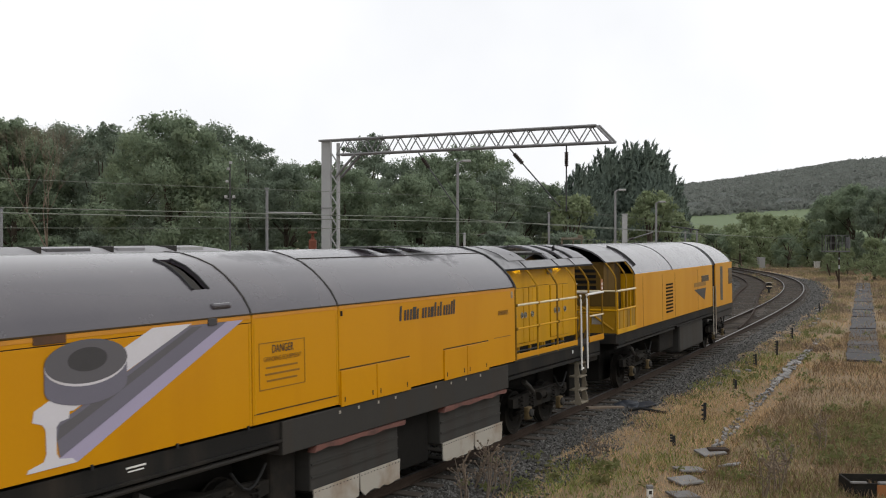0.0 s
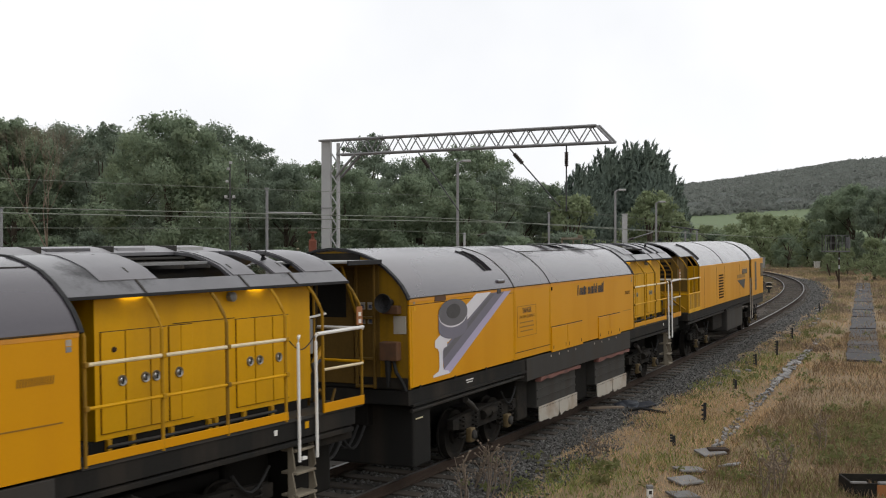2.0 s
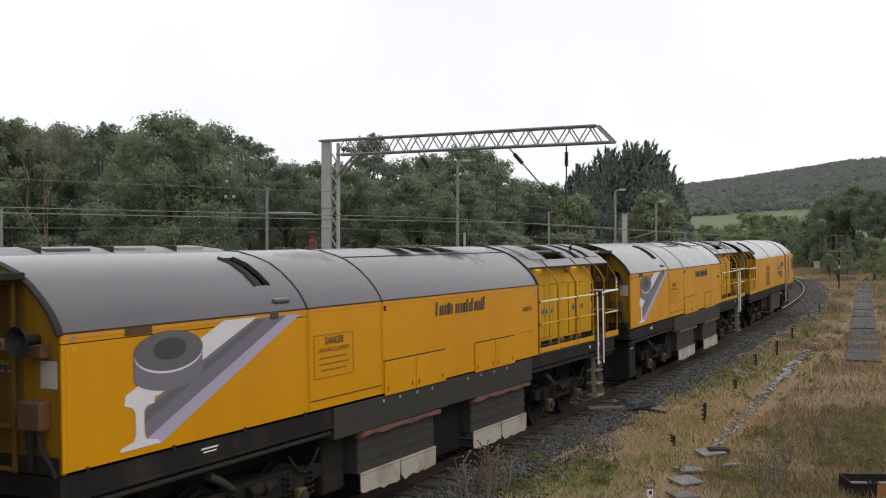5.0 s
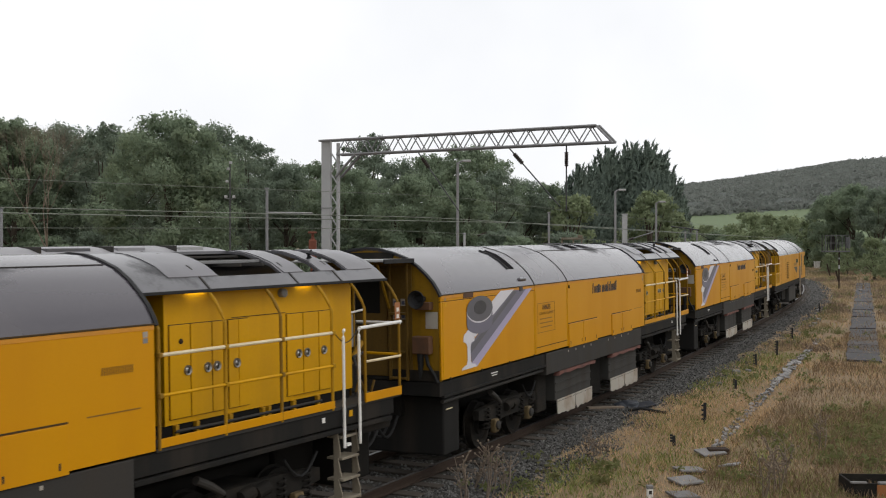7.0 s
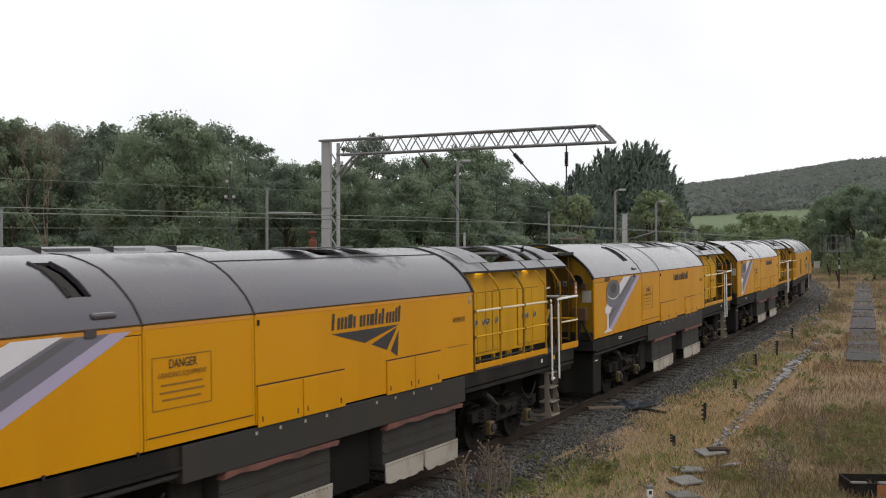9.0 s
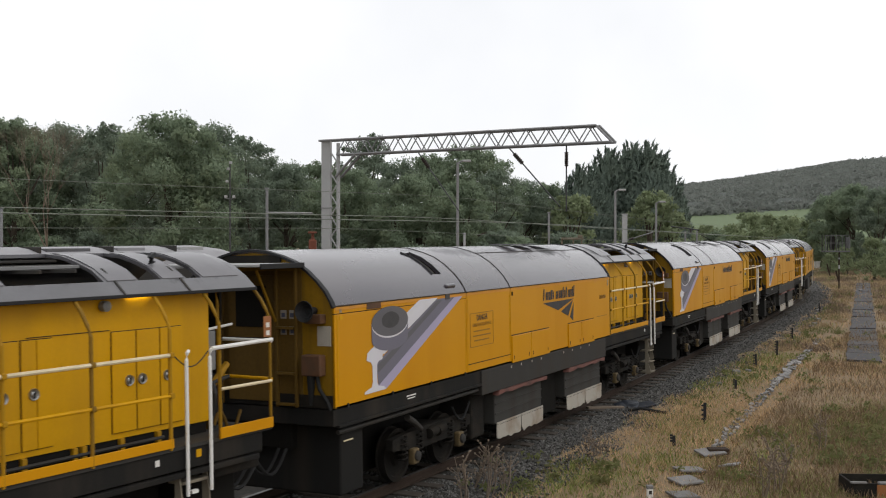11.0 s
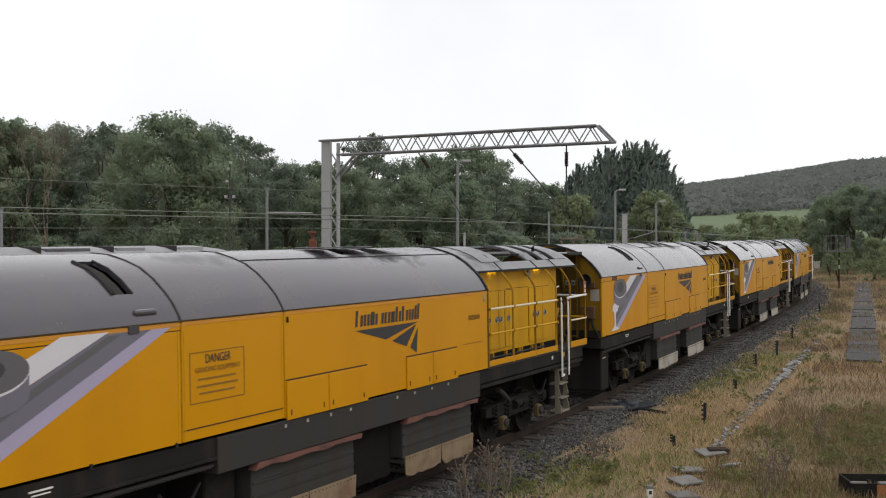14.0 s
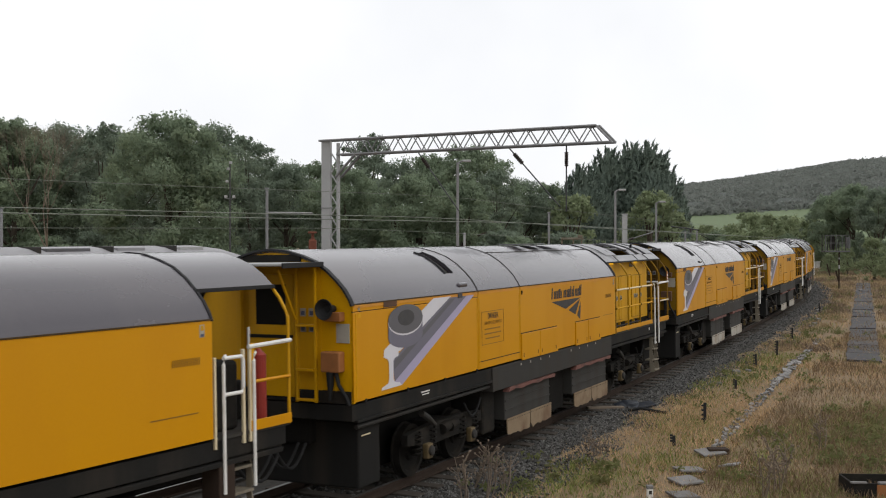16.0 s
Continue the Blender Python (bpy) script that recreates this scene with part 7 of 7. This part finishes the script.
def blades(name, label, material, count, area, seed, height, width, mask=None, lean=0.45, clump=0.0):
    """Blades of grass, one triangle pair each, over a stretch of ground."""
    rng = np.random.default_rng(seed)
    verts, faces = [], []
    x0, x1, y0, y1 = area
    xs, ys = rng.uniform(x0, x1, count), rng.uniform(y0, y1, count)
    n = 0
    for x, y in zip(xs, ys):
        s, lat = nearest(x, y)
        if lat > -2.15 + 0.55 * noise.noise((x * 0.6, y * 0.6, 2)) - 0.35 * rng.random() or x > 0.62 * y + 3 or x < -0.1 * y:
            continue
        m = mask(x, y) if mask else 1.0
        if rng.random() > m:
            continue
        h = height * rng.uniform(0.45, 1.3) * (0.7 + 0.5 * m)
        a = rng.uniform(0, math.tau)
        dx, dy = math.cos(a), math.sin(a)
        w = width * rng.uniform(0.6, 1.3)
        l = lean * h * rng.uniform(0.2, 1.2)
        b = rng.uniform(0, math.tau)
        z = ground_height(x, y) - 0.02
        lx, ly = math.cos(b) * l, math.sin(b) * l
        verts += [(x - dx * w, y - dy * w, z), (x + dx * w, y + dy * w, z), (x + lx * 0.45 + dx * w * 0.7, y + ly * 0.45 + dy * w * 0.7, z + h * 0.65), (x + lx * 0.45 - dx * w * 0.7, y + ly * 0.45 - dy * w * 0.7, z + h * 0.65), (x + lx, y + ly, z + h)]
        faces += [(n, n + 1, n + 2, n + 3), (n + 3, n + 2, n + 4)]
        n += 5
    return tagged(from_arrays(name, verts, faces, material), label, "grass", kind="stuff")


def nearest(x, y):
    i = int(np.argmin((LINE_X[460:1100] - x) ** 2 + (LINE_Y[460:1100] - y) ** 2)) + 460
    h = LINE_H[i]
    return LINE_S[i], -(x - LINE_X[i]) * math.sin(h) + (y - LINE_Y[i]) * math.cos(h)


def patch(x, y, f=0.16, o=0.0):
    return noise.noise((x * f, y * f, o)) * 0.5 + 0.5


def dry_mask(x, y):
    s, lat = nearest(x, y)
    near = 1.0 if lat > -5.0 else 0.75 if y > 30 else 0.28
    return near * min(1, max(0.15, patch(x, y, 0.22, 1) * 1.9 - 0.25))


def green_mask(x, y):
    s, lat = nearest(x, y)
    lift = 0.5 if (s < 6.5 and lat > -4.2) or (lat < -5.5 and y < 27) else 0.4 if 14 < s < 26 and lat > -3.9 else 0.0
    for gx, gy, r in ((2.4, 19.6, 0.9), (1.4, 18.4, 0.8), (4.1, 20.4, 0.6), (9.6, 34.0, 1.6), (7.9, 32.0, 1.4), (5.3, 19.2, 0.7), (9.5, 24.0, 1.5), (6.4, 18.4, 0.9)):
        lift += 0.85 * math.exp(-((x - gx) ** 2 + (y - gy) ** 2) / (r * r))
    return min(1, max(0.03, patch(x, y, 0.28, 7) * 2.6 - 1.15 + lift))


def brown_mask(x, y):
    s, lat = nearest(x, y)
    return min(1, max(0.15, patch(x, y, 0.3, 4) * 2.2 - 0.45)) if lat < -4.9 else 0.06


for k, (area, cd, size) in enumerate((((0, 16, 14, 30), 95000, 0.95), ((3, 28, 30, 48), 72000, 1.3), ((10, 60, 48, 130), 40000, 2.6))):
    blades("dry_grass", "dry straw coloured grass beside the track", GRASS_DRY, int(cd * 1.25), area, 60 + k, 0.12 * (0.8 + size * 0.2), 0.005 * size, dry_mask, lean=1.1)
    blades("green_grass", "patches of green grass among the straw", GRASS_GREEN, int(cd * 0.9), area, 70 + k, 0.11 * (0.8 + size * 0.2), 0.008 * size, green_mask, lean=1.0)
    blades("brown_weeds", "brown seeding weeds", GRASS_BROWN, int(cd * 0.9), area, 80 + k, 0.17 * (0.8 + size * 0.2), 0.007 * size, brown_mask, lean=0.9)


def brambles():
    """Low leafy growth on the bank."""
    rng = np.random.default_rng(12)
    cs, rs = [], []
    for _ in range(420):
        y = rng.uniform(15, 60)
        x = rng.uniform(1.0, 0.45 * y + 2)
        s, lat = nearest(x, y)
        if lat < -2.7 and patch(x, y, 0.33, 9) > 0.56:
            cs.append((x, y, -0.2))
            rs.append(rng.uniform(0.12, 0.3))
    for x, y, n_ in ((8.7, 22.6, 22), (8.2, 20.3, 12), (6.9, 22.2, 8), (9.6, 25.0, 14), (2.5, 19.5, 8), (1.5, 18.3, 6), (3.0, 18.3, 3), (9.1, 32.0, 9), (10.4, 34.4, 9), (5.5, 19.2, 3)):
        for _ in range(n_):
            cs.append((x + rng.normal() * 0.55, y + rng.normal() * 0.7, -0.18))
            rs.append(rng.uniform(0.12, 0.28))
    v, f, soft = leaf_cards(rng, cs, rs, 900, 0.05, 0.6)
    tagged(from_arrays("low_brambles", v.tolist(), f.tolist(), BRAMBLE), "low green brambles and weeds on the bank", "weeds", kind="stuff")


brambles()


def scrub():
    """Low mounds of straw, brown and green growth in the yard and among the far tracks."""
    rng = np.random.default_rng(31)
    for name, label, material, count, o in (("straw_tussocks", "pale straw tussocks in the yard", SCRUB_STRAW, 900, 3), ("brown_scrub", "low brown scrub in the yard", SCRUB_BROWN, 1000, 15), ("green_scrub", "low green scrub in the yard", BRAMBLE, 420, 22)):
        cs, rs = [], []
        while len(cs) < count:
            y = rng.uniform(40, 140)
            x = rng.uniform(0.18, 0.46) * y
            s, lat = nearest(x, y)
            if lat < -2.9 and patch(x, y, 0.12, o) > 0.45 and abs(x - (14.35 + (y - 36.6) * 0.3917)) > 0.9:
                cs.append((x, y, -0.2))
                rs.append(rng.uniform(0.15, 0.42) * (0.6 + y / 140))
        for _ in range(count // 6):
            s = rng.uniform(52, 112)
            q = along(s, rng.uniform(0.9, siding(s) - 0.9) if siding(s) > 2 else rng.uniform(4.2, 6.0))
            cs.append((q.x, q.y, -0.2))
            rs.append(rng.uniform(0.12, 0.3))
        v, f, soft = leaf_cards(rng, cs, rs, 420, 0.11, 0.5, 1.2, 40, True)
        tagged(from_arrays(name, v.tolist(), f.tolist(), material), label, "weeds", kind="stuff")


scrub()


def dead_weed(x, y, h, seed):
    t = thing("dead_weed", "tall dead branching weed stems beside the track", "weed", "dead weeds", pose(x, y, -0.3))
    r = random.Random(seed)
    bm = bmesh.new()
    for k in range(4):
        top = Vector((r.uniform(-0.22, 0.22), r.uniform(-0.2, 0.2), h * r.uniform(0.7, 1.05)))
        b = Vector((r.uniform(-0.08, 0.08), r.uniform(-0.08, 0.08), 0))
        tube(bm, [b, b.lerp(top, 0.5) + Vector((0.03, 0, 0)), top], [0.013, 0.010, 0.006], 4)
        for j in range(7):
            q = b.lerp(top, r.uniform(0.4, 1.0))
            e = q + Vector((r.uniform(-0.16, 0.16), r.uniform(-0.1, 0.1), r.uniform(0.05, 0.2)))
            tube(bm, [q, e], [0.007, 0.005], 4)
            bmesh.ops.create_icosphere(bm, subdivisions=1, radius=0.02, matrix=Matrix.Translation(e))
    part("stem", bm, TWIG, t)


for i, (x, y, h) in enumerate(((0.75, 17.5, 0.95), (0.35, 17.1, 0.85), (0.55, 18.1, 0.8), (1.0, 18.0, 0.6), (5.6, 18.0, 1.0), (5.9, 18.6, 0.8), (5.3, 17.6, 0.7), (7.6, 21.5, 0.8), (3.0, 21.0, 0.6))):
    dead_weed(x, y, h, i)


def unseen_trees():
    """Unseen wall of dark growth, added behind the camera and to the sides to close the place in reflections."""
    rng = random.Random(23)
    for k in range(12):
        a = radians(105 + k * 13.5)
        plant("broadleaf_tree", DEEP[k % 2], "unseen broadleaf tree added behind the camera", "tree", "trees on the bank behind", math.sin(a) * 60, math.cos(a) * 60, 0.8, rng.uniform(0, 360))


unseen_trees()


motions()
